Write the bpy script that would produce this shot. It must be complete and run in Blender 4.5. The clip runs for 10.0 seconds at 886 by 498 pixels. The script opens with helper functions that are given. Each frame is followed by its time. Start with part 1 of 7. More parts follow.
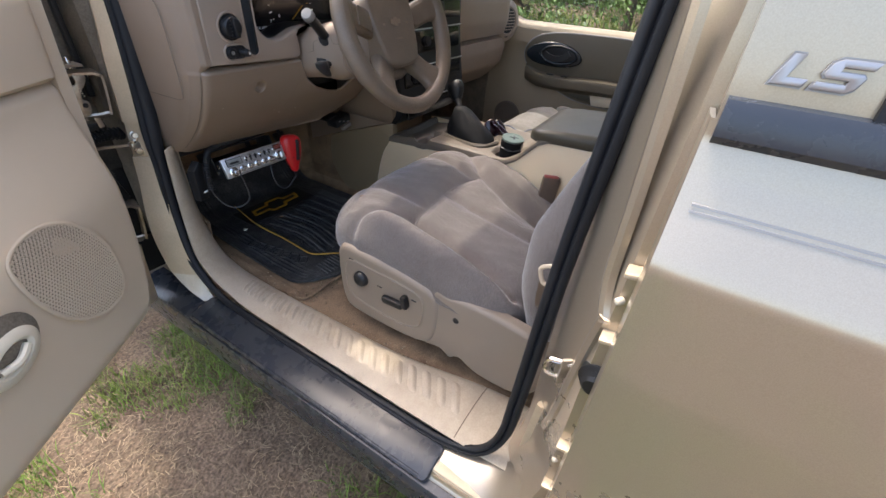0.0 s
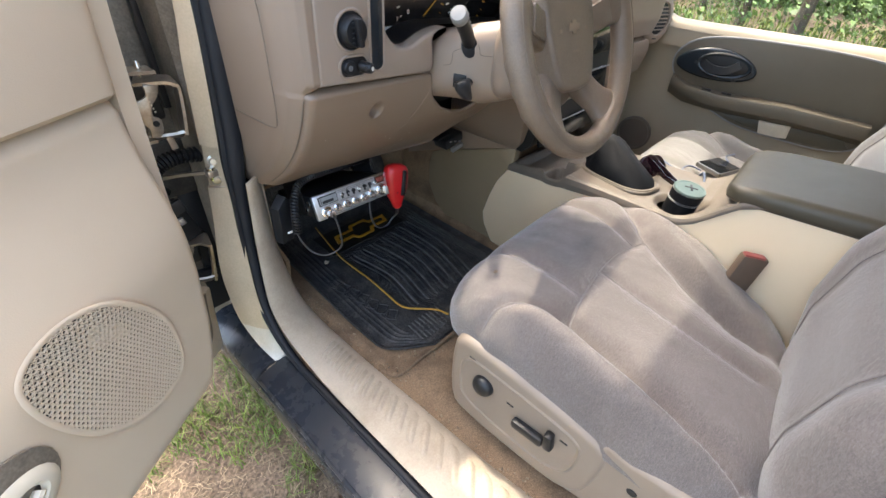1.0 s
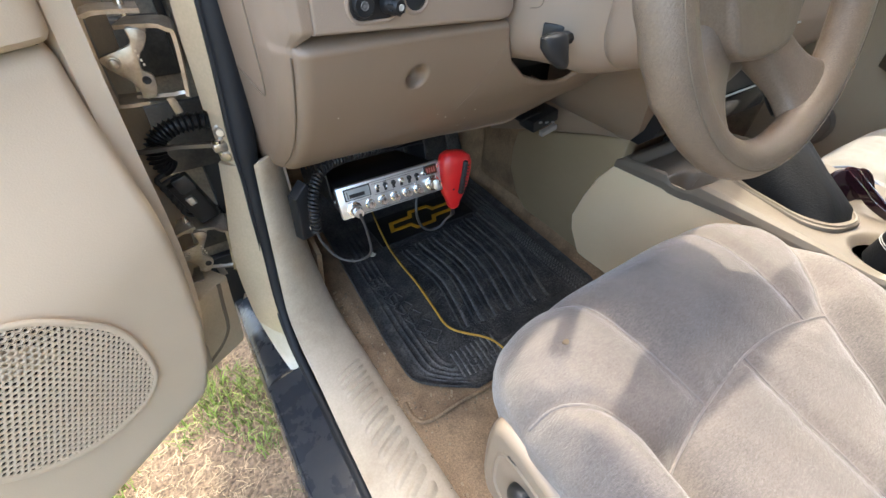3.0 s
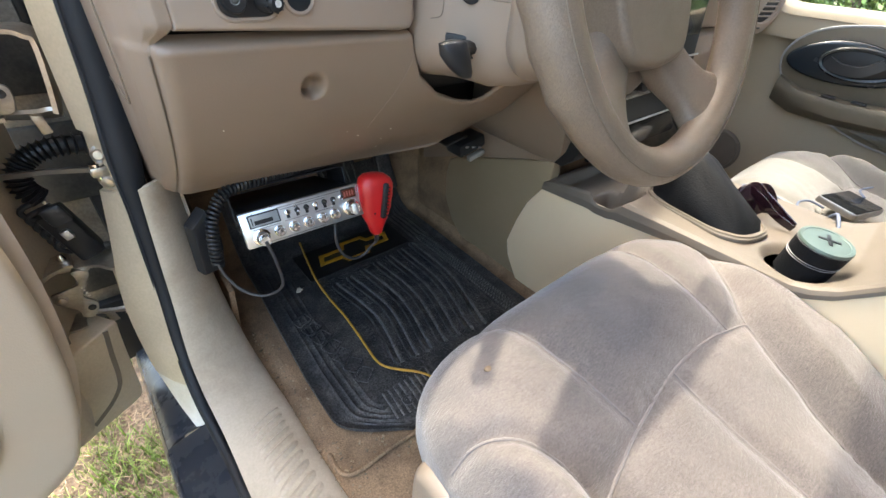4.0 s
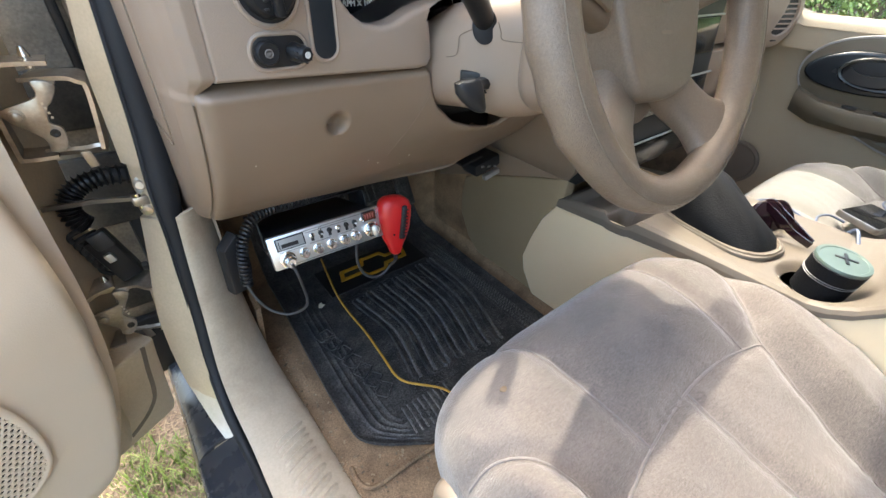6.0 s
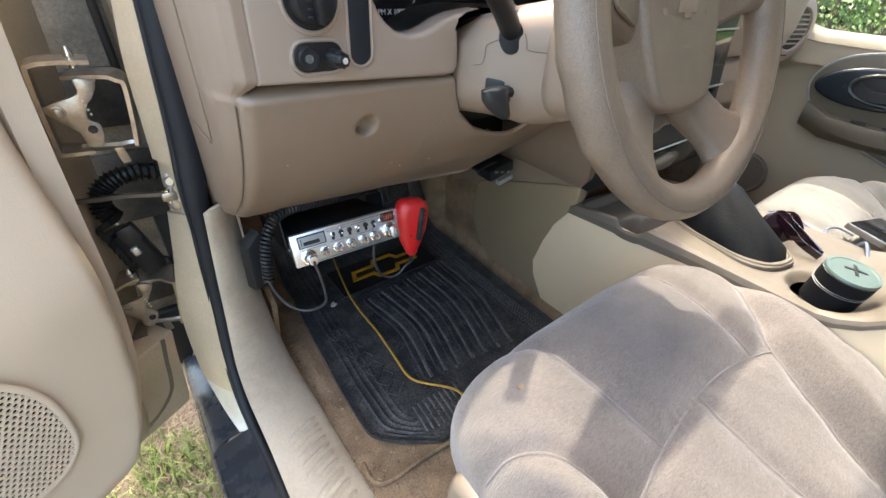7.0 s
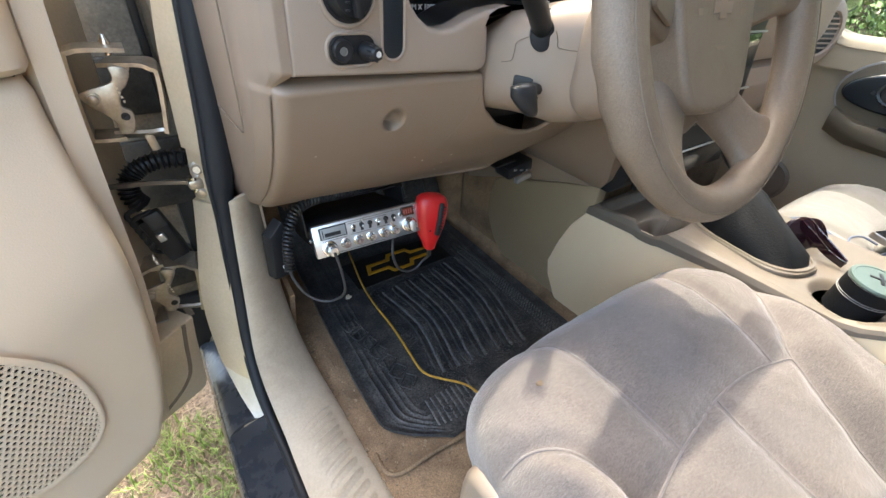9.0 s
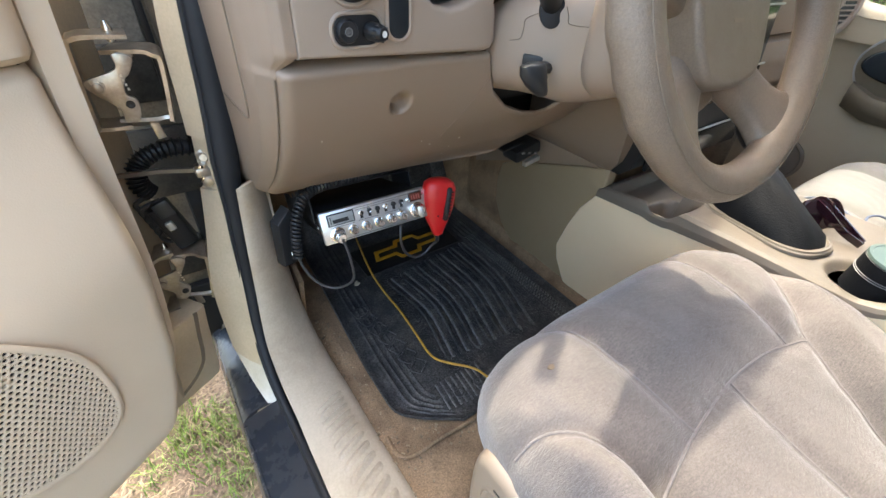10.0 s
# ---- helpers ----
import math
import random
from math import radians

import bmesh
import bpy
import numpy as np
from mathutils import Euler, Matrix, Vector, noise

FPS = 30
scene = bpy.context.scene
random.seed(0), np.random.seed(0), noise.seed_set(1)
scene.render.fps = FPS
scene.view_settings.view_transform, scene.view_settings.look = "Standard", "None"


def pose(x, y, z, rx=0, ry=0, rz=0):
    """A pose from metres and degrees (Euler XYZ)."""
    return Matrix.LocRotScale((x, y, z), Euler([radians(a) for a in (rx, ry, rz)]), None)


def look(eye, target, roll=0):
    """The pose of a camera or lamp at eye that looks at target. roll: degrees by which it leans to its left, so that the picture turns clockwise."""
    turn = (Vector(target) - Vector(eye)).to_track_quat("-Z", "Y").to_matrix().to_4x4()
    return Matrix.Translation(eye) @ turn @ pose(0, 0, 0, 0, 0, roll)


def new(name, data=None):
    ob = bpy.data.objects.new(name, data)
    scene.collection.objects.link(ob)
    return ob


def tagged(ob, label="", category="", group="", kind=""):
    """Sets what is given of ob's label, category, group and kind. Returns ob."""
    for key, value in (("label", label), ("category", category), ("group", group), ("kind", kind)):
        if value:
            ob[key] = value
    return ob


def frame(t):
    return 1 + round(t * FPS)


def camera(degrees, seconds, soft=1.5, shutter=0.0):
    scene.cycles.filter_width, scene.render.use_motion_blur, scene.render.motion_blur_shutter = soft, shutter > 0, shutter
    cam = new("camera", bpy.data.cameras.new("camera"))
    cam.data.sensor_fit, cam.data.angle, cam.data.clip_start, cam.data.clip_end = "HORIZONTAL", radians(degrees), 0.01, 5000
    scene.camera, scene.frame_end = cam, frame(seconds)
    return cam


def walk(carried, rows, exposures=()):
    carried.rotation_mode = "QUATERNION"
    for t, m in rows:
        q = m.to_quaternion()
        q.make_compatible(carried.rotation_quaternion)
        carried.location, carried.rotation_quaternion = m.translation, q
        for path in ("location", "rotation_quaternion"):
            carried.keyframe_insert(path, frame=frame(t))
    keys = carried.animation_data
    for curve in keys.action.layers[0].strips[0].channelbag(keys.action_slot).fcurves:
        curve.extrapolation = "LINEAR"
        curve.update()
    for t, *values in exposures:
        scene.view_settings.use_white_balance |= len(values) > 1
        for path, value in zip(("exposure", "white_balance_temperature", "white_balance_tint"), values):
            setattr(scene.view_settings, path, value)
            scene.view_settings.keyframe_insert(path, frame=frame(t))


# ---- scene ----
cam = camera(94.8, 10.0)
PATH = [
    (0, (-0.425, 0.56, 1.323), (0.99, 1.387, 0.177), 3.8),
    (0.5, (-0.34, 0.757, 1.313), (1.084, 1.519, 0.133), 7.8),
    (0.7, (-0.304, 0.828, 1.315), (1.082, 1.683, 0.158), 6.9),
    (1, (-0.246, 0.924, 1.303), (0.988, 1.931, 0.094), 4.7),
    (1.2, (-0.192, 0.985, 1.297), (0.86, 2.133, 0.043), 1.5),
    (1.5, (-0.121, 1.04, 1.28), (0.74, 2.318, 0.005), -0.1),
    (1.7, (-0.082, 1.056, 1.262), (0.715, 2.344, -0.046), -0.6),
    (2, (-0.044, 1.062, 1.237), (0.725, 2.325, -0.109), -0.7),
    (2.2, (-0.036, 1.062, 1.236), (0.762, 2.282, -0.132), 0.8),
    (3.3, (-0.017, 1.058, 1.22), (0.873, 2.258, -0.11), 3.2),
    (3.5, (0.014, 1.052, 1.205), (1.029, 2.215, -0.066), 4.8),
    (4, (0.028, 1.047, 1.189), (1.118, 2.217, -0.013), 4.8),
    (4.5, (0.029, 1.047, 1.19), (1.1, 2.208, -0.037), 4.0),
    (5, (0.025, 1.047, 1.195), (1.064, 2.229, -0.039), 3.1),
    (5.5, (0.029, 1.042, 1.209), (1.07, 2.26, 0.013), 2.5),
    (7, (-0.007, 1.043, 1.223), (1.031, 2.305, 0.069), 3.8),
    (7.5, (-0.011, 1.046, 1.221), (1.022, 2.314, 0.07), 4.1),
    (8, (-0.012, 1.045, 1.227), (1.014, 2.323, 0.081), 4.4),
    (8.5, (-0.015, 1.046, 1.23), (0.998, 2.33, 0.079), 4.7),
    (9, (-0.024, 1.049, 1.221), (0.976, 2.33, 0.056), 4.8),
    (9.5, (-0.029, 1.053, 1.213), (0.939, 2.334, 0.021), 3.9),
    (10, (-0.025, 1.053, 1.217), (0.928, 2.317, -0.005), 3.5),
]
walk(cam, [(t, look(eye, target, roll)) for t, eye, target, roll in PATH], exposures=[(0.0, 2.31, 7000, 11), (0.5, 2.76, 7080, 9), (1.0, 3.07, 7100, 7), (2.0, 3.22, 7100, 6), (3.5, 3.40, 7080, 4), (10.0, 3.39, 7080, 4)])

# ---- light: high sun from ahead through the windscreen, open sky ----
SUN_DIR = Vector((0.15, 0.45, 1.0)).normalized()
world = bpy.data.worlds.new("world")
scene.world = world
world.use_nodes = True
wn = world.node_tree.nodes
sky = wn.new("ShaderNodeTexSky")
sky.sky_type, sky.sun_disc = "NISHITA", False
sky.sun_elevation = math.asin(SUN_DIR.z)
sky.sun_rotation = math.atan2(SUN_DIR.x, SUN_DIR.y)
sky.air_density, sky.dust_density = 1.0, 4.0
wn["Background"].inputs["Strength"].default_value = 0.15
world.node_tree.links.new(sky.outputs[0], wn["Background"].inputs["Color"])
sun = new("sun", bpy.data.lights.new("sun", "SUN"))
sun.data.energy, sun.data.angle, sun.data.color = 0.62, radians(1.0), (1.0, 0.95, 0.86)
sun.rotation_euler = SUN_DIR.to_track_quat("Z", "Y").to_euler()


# ---- mesh helpers ----
def part(name, bm, material, parent=None, label="", smooth=38, kind=""):
    """Links a bmesh as one mesh object under a thing or a part."""
    me = bpy.data.meshes.new(name)
    bm.to_mesh(me)
    bm.free()
    me.materials.append(material)
    me.polygons.foreach_set("use_smooth", [True] * len(me.polygons))
    me.set_sharp_from_angle(angle=radians(smooth))
    ob = new(name, me)
    if parent is not None:
        ob.parent = parent
        if parent.type == "EMPTY":
            ob.matrix_parent_inverse = parent.matrix_basis.inverted()
    return tagged(ob, label=label, kind=kind)


def thing(name, at, label, category, group="", kind=""):
    ob = new(name)
    ob.location = at
    ob.matrix_basis = Matrix.Translation(at)
    ob.empty_display_size = 0.05
    return tagged(ob, label, category, group, kind)


def rbox(bm, c, size, r=0.005, m=None, seg=2):
    """A box with rounded edges; m turns it about its middle."""
    got = bmesh.ops.create_cube(bm, size=1.0)
    vs = got["verts"]
    bmesh.ops.scale(bm, vec=size, verts=vs)
    if r > 0:
        es = list({e for v in vs for e in v.link_edges})
        out = bmesh.ops.bevel(bm, geom=es, offset=min(r, min(size) * 0.49), segments=seg, affect="EDGES", profile=0.5)
        vs = list({v for f in out["faces"] for v in f.verts} | {v for v in vs if v.is_valid})
    mm = Matrix.Translation(c) @ (m if m is not None else Matrix())
    bmesh.ops.transform(bm, matrix=mm, verts=vs)
    return bm


def box(c, size, r=0.005, m=None, seg=2):
    return rbox(bmesh.new(), c, size, r, m, seg)


def catmull(pts, n=8, closed=False):
    pts = [Vector(p) for p in pts]
    out = []
    k = len(pts)
    for i in range(k if closed else k - 1):
        if closed:
            a, b, c, d = pts[i - 1], pts[i], pts[(i + 1) % k], pts[(i + 2) % k]
        else:
            a, b, c, d = pts[max(i - 1, 0)], pts[i], pts[i + 1], pts[min(i + 2, k - 1)]
        for j in range(n):
            t = j / n
            out.append(0.5 * (2 * b + (c - a) * t + (2 * a - 5 * b + 4 * c - d) * t * t + (3 * b - a - 3 * c + d) * t ** 3))
    if not closed:
        out.append(pts[-1])
    return out


def loft(bm, rings, closed=True, cap=True, loop=False):
    """Skins rings of equally many points. loop: the last ring joins the first."""
    vs = [[bm.verts.new(p) for p in ring] for ring in rings]
    k = len(rings[0])
    for i in range(len(vs) if loop else len(vs) - 1):
        a, b = vs[i], vs[(i + 1) % len(vs)]
        for j in range(k if closed else k - 1):
            bm.faces.new((a[j], a[(j + 1) % k], b[(j + 1) % k], b[j]))
    if closed and cap and not loop:
        bm.faces.new(vs[0])
        bm.faces.new(vs[-1])
    bmesh.ops.recalc_face_normals(bm, faces=bm.faces)
    return bm


def sweep(bm, pts, section, up=(0, 0, 1), loop=False, scales=None):
    """Carries a flat section (side, up pairs) along points."""
    pts = [Vector(p) for p in pts]
    rings = []
    k = len(pts)
    side0 = None
    for i, p in enumerate(pts):
        if loop:
            t = pts[(i + 1) % k] - pts[i - 1]
        else:
            t = pts[min(i + 1, k - 1)] - pts[max(i - 1, 0)]
        t.normalize()
        if side0 is None:
            u = Vector(up)
            if abs(u.dot(t)) > 0.95:
                u = Vector((1, 0, 0))
            side = t.cross(u).normalized()
        else:
            side = (side0 - t * side0.dot(t)).normalized()
        side0 = side
        u = side.cross(t)
        k_s = scales[i] if scales else 1.0
        rings.append([p + side * a * k_s + u * b * k_s for a, b in section])
    return loft(bm, rings, loop=loop)


def circle(r, n=8, ry=None):
    return [(r * math.cos(2 * math.pi * i / n), (ry or r) * math.sin(2 * math.pi * i / n)) for i in range(n)]


def tube(pts, r, n=8, smooth=6, bm=None, loop=False):
    return sweep(bm or bmesh.new(), catmull(pts, smooth, loop) if smooth > 1 else pts, circle(r, n), loop=loop)


def basis(o, x, y, z):
    m = Matrix((x, y, z)).transposed().to_4x4()
    m.translation = o
    return m


def axis_frame(o, z, x=(1, 0, 0)):
    z = Vector(z).normalized()
    x = Vector(x)
    if abs(x.normalized().dot(z)) > 0.95:
        x = Vector((0, 1, 0))
    x = (x - z * x.dot(z)).normalized()
    return basis(Vector(o), x, z.cross(x), z)


def lathe(bm, profile, m=None, n=24, sy=1.0):
    """Turns (radius, height) pairs about the z of m."""
    m = m if m is not None else Matrix()
    rings = [[m @ Vector((r * math.cos(2 * math.pi * i / n), sy * r * math.sin(2 * math.pi * i / n), h)) for i in range(n)] for r, h in profile]
    return loft(bm, rings)


def prism(bm, poly, depth, m=None, bevel=0.0, seg=2):
    """A flat outline (x, y) made depth thick along z of m, rounded on its upper rim."""
    m = m if m is not None else Matrix()
    turn = 1 if sum(p[0] * q[1] - q[0] * p[1] for p, q in zip(poly, poly[1:] + poly[:1])) > 0 else -1
    rings = [[m @ Vector((x, y, 0)) for x, y in poly]]
    if bevel:
        for i in range(seg + 1):
            a = math.pi / 2 * i / seg
            ins, h = bevel * (1 - math.cos(a)), depth - bevel + bevel * math.sin(a)
            ring = []
            k = len(poly)
            for j, (x, y) in enumerate(poly):
                p, q = Vector(poly[j - 1]), Vector(poly[(j + 1) % k])
                t = (q - p).normalized()
                nrm = Vector((-t.y, t.x)) * turn
                ring.append(m @ Vector((x + nrm.x * ins, y + nrm.y * ins, h)))
            rings.append(ring)
    else:
        rings.append([m @ Vector((x, y, depth)) for x, y in poly])
    return loft(bm, rings)


def rounded(w, h, r, n=5):
    """Outline of a rounded rectangle about the origin."""
    out = []
    for cx, cy, a0 in ((w / 2 - r, h / 2 - r, 0), (-w / 2 + r, h / 2 - r, 90), (-w / 2 + r, -h / 2 + r, 180), (w / 2 - r, -h / 2 + r, 270)):
        for i in range(n + 1):
            a = radians(a0 + 90 * i / n)
            out.append((cx + r * math.cos(a), cy + r * math.sin(a)))
    return out


VIEW_POINT = Vector((0.0, 1.0, 1.2))  # point near the camera's eye: depth goes away from it


def sheet(f, nu, nv, thick=0.0, bm=None):
    """A surface f(u, v) with u, v from 0 to 1; thick: metres of depth behind it."""
    bm = bm or bmesh.new()
    vs = [[bm.verts.new(f(i / nu, j / nv)) for j in range(nv + 1)] for i in range(nu + 1)]
    fs = [bm.faces.new((vs[i][j], vs[i + 1][j], vs[i + 1][j + 1], vs[i][j + 1])) for i in range(nu) for j in range(nv)]
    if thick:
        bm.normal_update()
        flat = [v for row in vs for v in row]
        turn = 1 if sum(v.normal.dot(v.co - VIEW_POINT) for v in flat) > 0 else -1
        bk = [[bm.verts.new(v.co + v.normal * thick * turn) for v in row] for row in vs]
        for i in range(nu):
            for j in range(nv):
                bm.faces.new((bk[i][j], bk[i][j + 1], bk[i + 1][j + 1], bk[i + 1][j]))
        for i in range(nu):
            for j in (0, nv):
                bm.faces.new((vs[i][j], vs[i + 1][j], bk[i + 1][j], bk[i][j]))
        for j in range(nv):
            for i in (0, nu):
                bm.faces.new((vs[i][j], vs[i][j + 1], bk[i][j + 1], bk[i][j]))
    bmesh.ops.recalc_face_normals(bm, faces=bm.faces)
    return bm


def smoothstep(a, b, x):
    t = max(0.0, min(1.0, (x - a) / (b - a)))
    return t * t * (3 - 2 * t)


def interp(x, pts):
    """Straight lines between (x, value) pairs."""
    if x <= pts[0][0]:
        return pts[0][1]
    for (a, va), (b, vb) in zip(pts, pts[1:]):
        if x <= b:
            return va + (vb - va) * (x - a) / (b - a)
    return pts[-1][1]


# ---- materials ----
def material(name, color, rough=0.5, metal=0.0, dark=None, scale=6.0, amount=0.35, grain=0.0, grain_scale=400.0,
             fine=0.0, fine_scale=250.0, coat=0.0, sheen=0.0, emit=None, emit_strength=0.0, rough_var=0.08, spec=0.5, island=0.0, nap=None):
    """dark: the colour of stains at the size 1/scale m; grain: height of fine relief; fine: colour speckle;
    nap: scales along and across brushed pile, its strength, its height."""
    ma = bpy.data.materials.new(name)
    ma.use_nodes = True
    nt = ma.node_tree
    nodes, links = nt.nodes, nt.links
    b = nodes["Principled BSDF"]
    b.inputs["Roughness"].default_value, b.inputs["Metallic"].default_value = rough, metal
    b.inputs["Specular IOR Level"].default_value = spec
    b.inputs["Coat Weight"].default_value = coat
    b.inputs["Coat Roughness"].default_value = 0.08
    if sheen:
        b.inputs["Sheen Weight"].default_value, b.inputs["Sheen Roughness"].default_value = sheen, 0.45
    tc = nodes.new("ShaderNodeTexCoord")
    big = nodes.new("ShaderNodeTexNoise")
    big.inputs["Scale"].default_value, big.inputs["Detail"].default_value, big.inputs["Roughness"].default_value = scale, 6.0, 0.62
    links.new(tc.outputs["Object"], big.inputs["Vector"])
    ramp = nodes.new("ShaderNodeMapRange")
    ramp.inputs["From Min"].default_value, ramp.inputs["From Max"].default_value = 0.42, 0.72
    ramp.inputs["To Max"].default_value = amount
    links.new(big.outputs["Fac"], ramp.inputs["Value"])
    mix = nodes.new("ShaderNodeMix")
    mix.data_type = "RGBA"
    mix.inputs[6].default_value = (*color, 1)
    mix.inputs[7].default_value = (*(dark or [c * 0.7 for c in color]), 1)
    links.new(ramp.outputs["Result"], mix.inputs["Factor"])
    out = mix.outputs[2]
    if fine:
        sp = nodes.new("ShaderNodeTexNoise")
        sp.inputs["Scale"].default_value, sp.inputs["Detail"].default_value = fine_scale, 2.0
        links.new(tc.outputs["Object"], sp.inputs["Vector"])
        r2 = nodes.new("ShaderNodeMapRange")
        r2.inputs["From Min"].default_value, r2.inputs["From Max"].default_value = 0.3, 0.7
        r2.inputs["To Min"].default_value, r2.inputs["To Max"].default_value = 1 - fine, 1 + fine
        links.new(sp.outputs["Fac"], r2.inputs["Value"])
        mul = nodes.new("ShaderNodeVectorMath")
        mul.operation = "SCALE"
        links.new(out, mul.inputs[0])
        links.new(r2.outputs["Result"], mul.inputs["Scale"])
        out = mul.outputs["Vector"]
    if island:
        geo = nodes.new("ShaderNodeNewGeometry")
        r3 = nodes.new("ShaderNodeMapRange")
        r3.inputs["To Min"].default_value, r3.inputs["To Max"].default_value = 1 - island, 1 + island
        links.new(geo.outputs["Random Per Island"], r3.inputs["Value"])
        mul = nodes.new("ShaderNodeVectorMath")
        mul.operation = "SCALE"
        links.new(out, mul.inputs[0])
        links.new(r3.outputs["Result"], mul.inputs["Scale"])
        out = mul.outputs["Vector"]
    links.new(out, b.inputs["Base Color"])
    if rough_var:
        r4 = nodes.new("ShaderNodeMapRange")
        r4.inputs["To Min"].default_value, r4.inputs["To Max"].default_value = max(0.02, rough - rough_var), min(1, rough + rough_var)
        links.new(big.outputs["Fac"], r4.inputs["Value"])
        links.new(r4.outputs["Result"], b.inputs["Roughness"])
    last = None
    if nap:
        mp = nodes.new("ShaderNodeMapping")
        mp.inputs["Rotation"].default_value = (0, 0, radians(38))
        mp.inputs["Scale"].default_value = (nap[0], nap[1], nap[0])
        links.new(tc.outputs["Object"], mp.inputs["Vector"])
        st = nodes.new("ShaderNodeTexNoise")
        st.inputs["Scale"].default_value, st.inputs["Detail"].default_value, st.inputs["Distortion"].default_value = 1.0, 3.0, 0.5
        links.new(mp.outputs["Vector"], st.inputs["Vector"])
        r5 = nodes.new("ShaderNodeMapRange")
        r5.inputs["From Min"].default_value, r5.inputs["From Max"].default_value = 0.33, 0.67
        r5.inputs["To Min"].default_value, r5.inputs["To Max"].default_value = 1 - nap[2], 1 + nap[2]
        links.new(st.outputs["Fac"], r5.inputs["Value"])
        mul = nodes.new("ShaderNodeVectorMath")
        mul.operation = "SCALE"
        links.new(out, mul.inputs[0])
        links.new(r5.outputs["Result"], mul.inputs["Scale"])
        links.new(mul.outputs["Vector"], b.inputs["Base Color"])
        bp = nodes.new("ShaderNodeBump")
        bp.inputs["Strength"].default_value, bp.inputs["Distance"].default_value = 0.7, nap[3]
        links.new(st.outputs["Fac"], bp.inputs["Height"])
        last = bp.outputs["Normal"]
    if grain:
        gr = nodes.new("ShaderNodeTexNoise")
        gr.inputs["Scale"].default_value, gr.inputs["Detail"].default_value = grain_scale, 3.0
        links.new(tc.outputs["Object"], gr.inputs["Vector"])
        bp = nodes.new("ShaderNodeBump")
        bp.inputs["Strength"].default_value, bp.inputs["Distance"].default_value = 0.6, grain
        links.new(gr.outputs["Fac"], bp.inputs["Height"])
        if last:
            links.new(last, bp.inputs["Normal"])
        last = bp.outputs["Normal"]
    if last:
        links.new(last, b.inputs["Normal"])
    if emit:
        b.inputs["Emission Color"].default_value = (*emit, 1)
        b.inputs["Emission Strength"].default_value = emit_strength
    return ma


DASH = material("dash_plastic", (0.252, 0.188, 0.14), 0.46, dark=(0.212, 0.157, 0.116), scale=5, grain=0.0004, grain_scale=700)
BEZEL = material("bezel_plastic", (0.30, 0.237, 0.19), 0.42, dark=(0.262, 0.205, 0.162), scale=9, grain=0.0003, grain_scale=800)
TRIM = material("door_trim_plastic", (0.63, 0.515, 0.385), 0.5, dark=(0.56, 0.45, 0.33), scale=4, amount=0.4, grain=0.0004, grain_scale=600)
SILL = material("sill_trim_plastic", (0.46, 0.392, 0.305), 0.5, dark=(0.29, 0.22, 0.15), scale=14, amount=0.6, grain=0.0003, fine=0.06)
# tan kept dark to hold down the sun on the console top
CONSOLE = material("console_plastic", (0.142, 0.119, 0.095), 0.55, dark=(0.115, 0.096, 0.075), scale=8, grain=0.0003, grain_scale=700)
# beige lifted past its own tone for light missing on the side
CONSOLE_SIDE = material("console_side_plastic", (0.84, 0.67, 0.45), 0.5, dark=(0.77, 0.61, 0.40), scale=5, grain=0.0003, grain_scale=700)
OLIVE = material("armrest_vinyl", (0.066, 0.057, 0.038), 0.45, scale=7, grain=0.0005, grain_scale=500)
INSERT = material("door_insert_vinyl", (0.105, 0.09, 0.064), 0.55, scale=5, grain=0.0006, grain_scale=350)
WHEEL = material("wheel_leather", (0.192, 0.146, 0.108), 0.38, dark=(0.138, 0.102, 0.074), scale=22, amount=0.5, grain=0.0011, grain_scale=700, fine=0.10, fine_scale=500)
VELOUR = material("seat_velour", (0.153, 0.130, 0.119), 0.88, dark=(0.110, 0.092, 0.083), scale=8, amount=0.7, grain=0.001, grain_scale=900,
                  fine=0.16, fine_scale=520, sheen=0.45, nap=(150.0, 560.0, 0.13, 0.0012))
# the same velour, paler: sun on the passenger seat put into its colour
VELOUR_SUNLIT = material("sunlit_seat_velour", (0.205, 0.196, 0.182), 0.88, dark=(0.17, 0.16, 0.146), scale=8, amount=0.5, grain=0.001, grain_scale=900,
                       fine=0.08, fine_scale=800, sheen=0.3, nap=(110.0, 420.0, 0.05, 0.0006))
SHIELD = material("seat_shield_plastic", (0.25, 0.2, 0.158), 0.42, dark=(0.21, 0.165, 0.128), scale=8, grain=0.0003, grain_scale=700)
DARK_STEEL = material("dark_steel", (0.22, 0.205, 0.19), 0.35, metal=0.8, scale=30, amount=0.4)
# worn rubber, lightened further for the highlights on the ribs
WORN_GLINT_RUBBER = material("worn_glint_rubber", (0.088, 0.09, 0.094), 0.38, dark=(0.2, 0.195, 0.18), scale=30, amount=0.8, grain=0.001, grain_scale=300, fine=0.5, fine_scale=220)
PIPING = material("seat_seam", (0.19, 0.167, 0.159), 0.8, scale=30, fine=0.1, sheen=0.3)
CARPET = material("carpet", (0.27, 0.178, 0.105), 0.95, dark=(0.11, 0.068, 0.04), scale=14, amount=0.9, grain=0.002, grain_scale=300, fine=0.3, fine_scale=420)
RUBBER = material("mat_rubber", (0.028, 0.029, 0.032), 0.4, dark=(0.115, 0.11, 0.10), scale=20, amount=0.75, grain=0.0022, grain_scale=300, fine=0.7, fine_scale=260)
SEAL = material("seal_rubber", (0.009, 0.011, 0.015), 0.58, dark=(0.024, 0.026, 0.03), scale=12, grain=0.0003, spec=0.35)
GUARD = material("black_sill_plastic", (0.026, 0.032, 0.044), 0.28, dark=(0.055, 0.058, 0.062), scale=25, amount=0.5, grain=0.0002, rough_var=0.15)
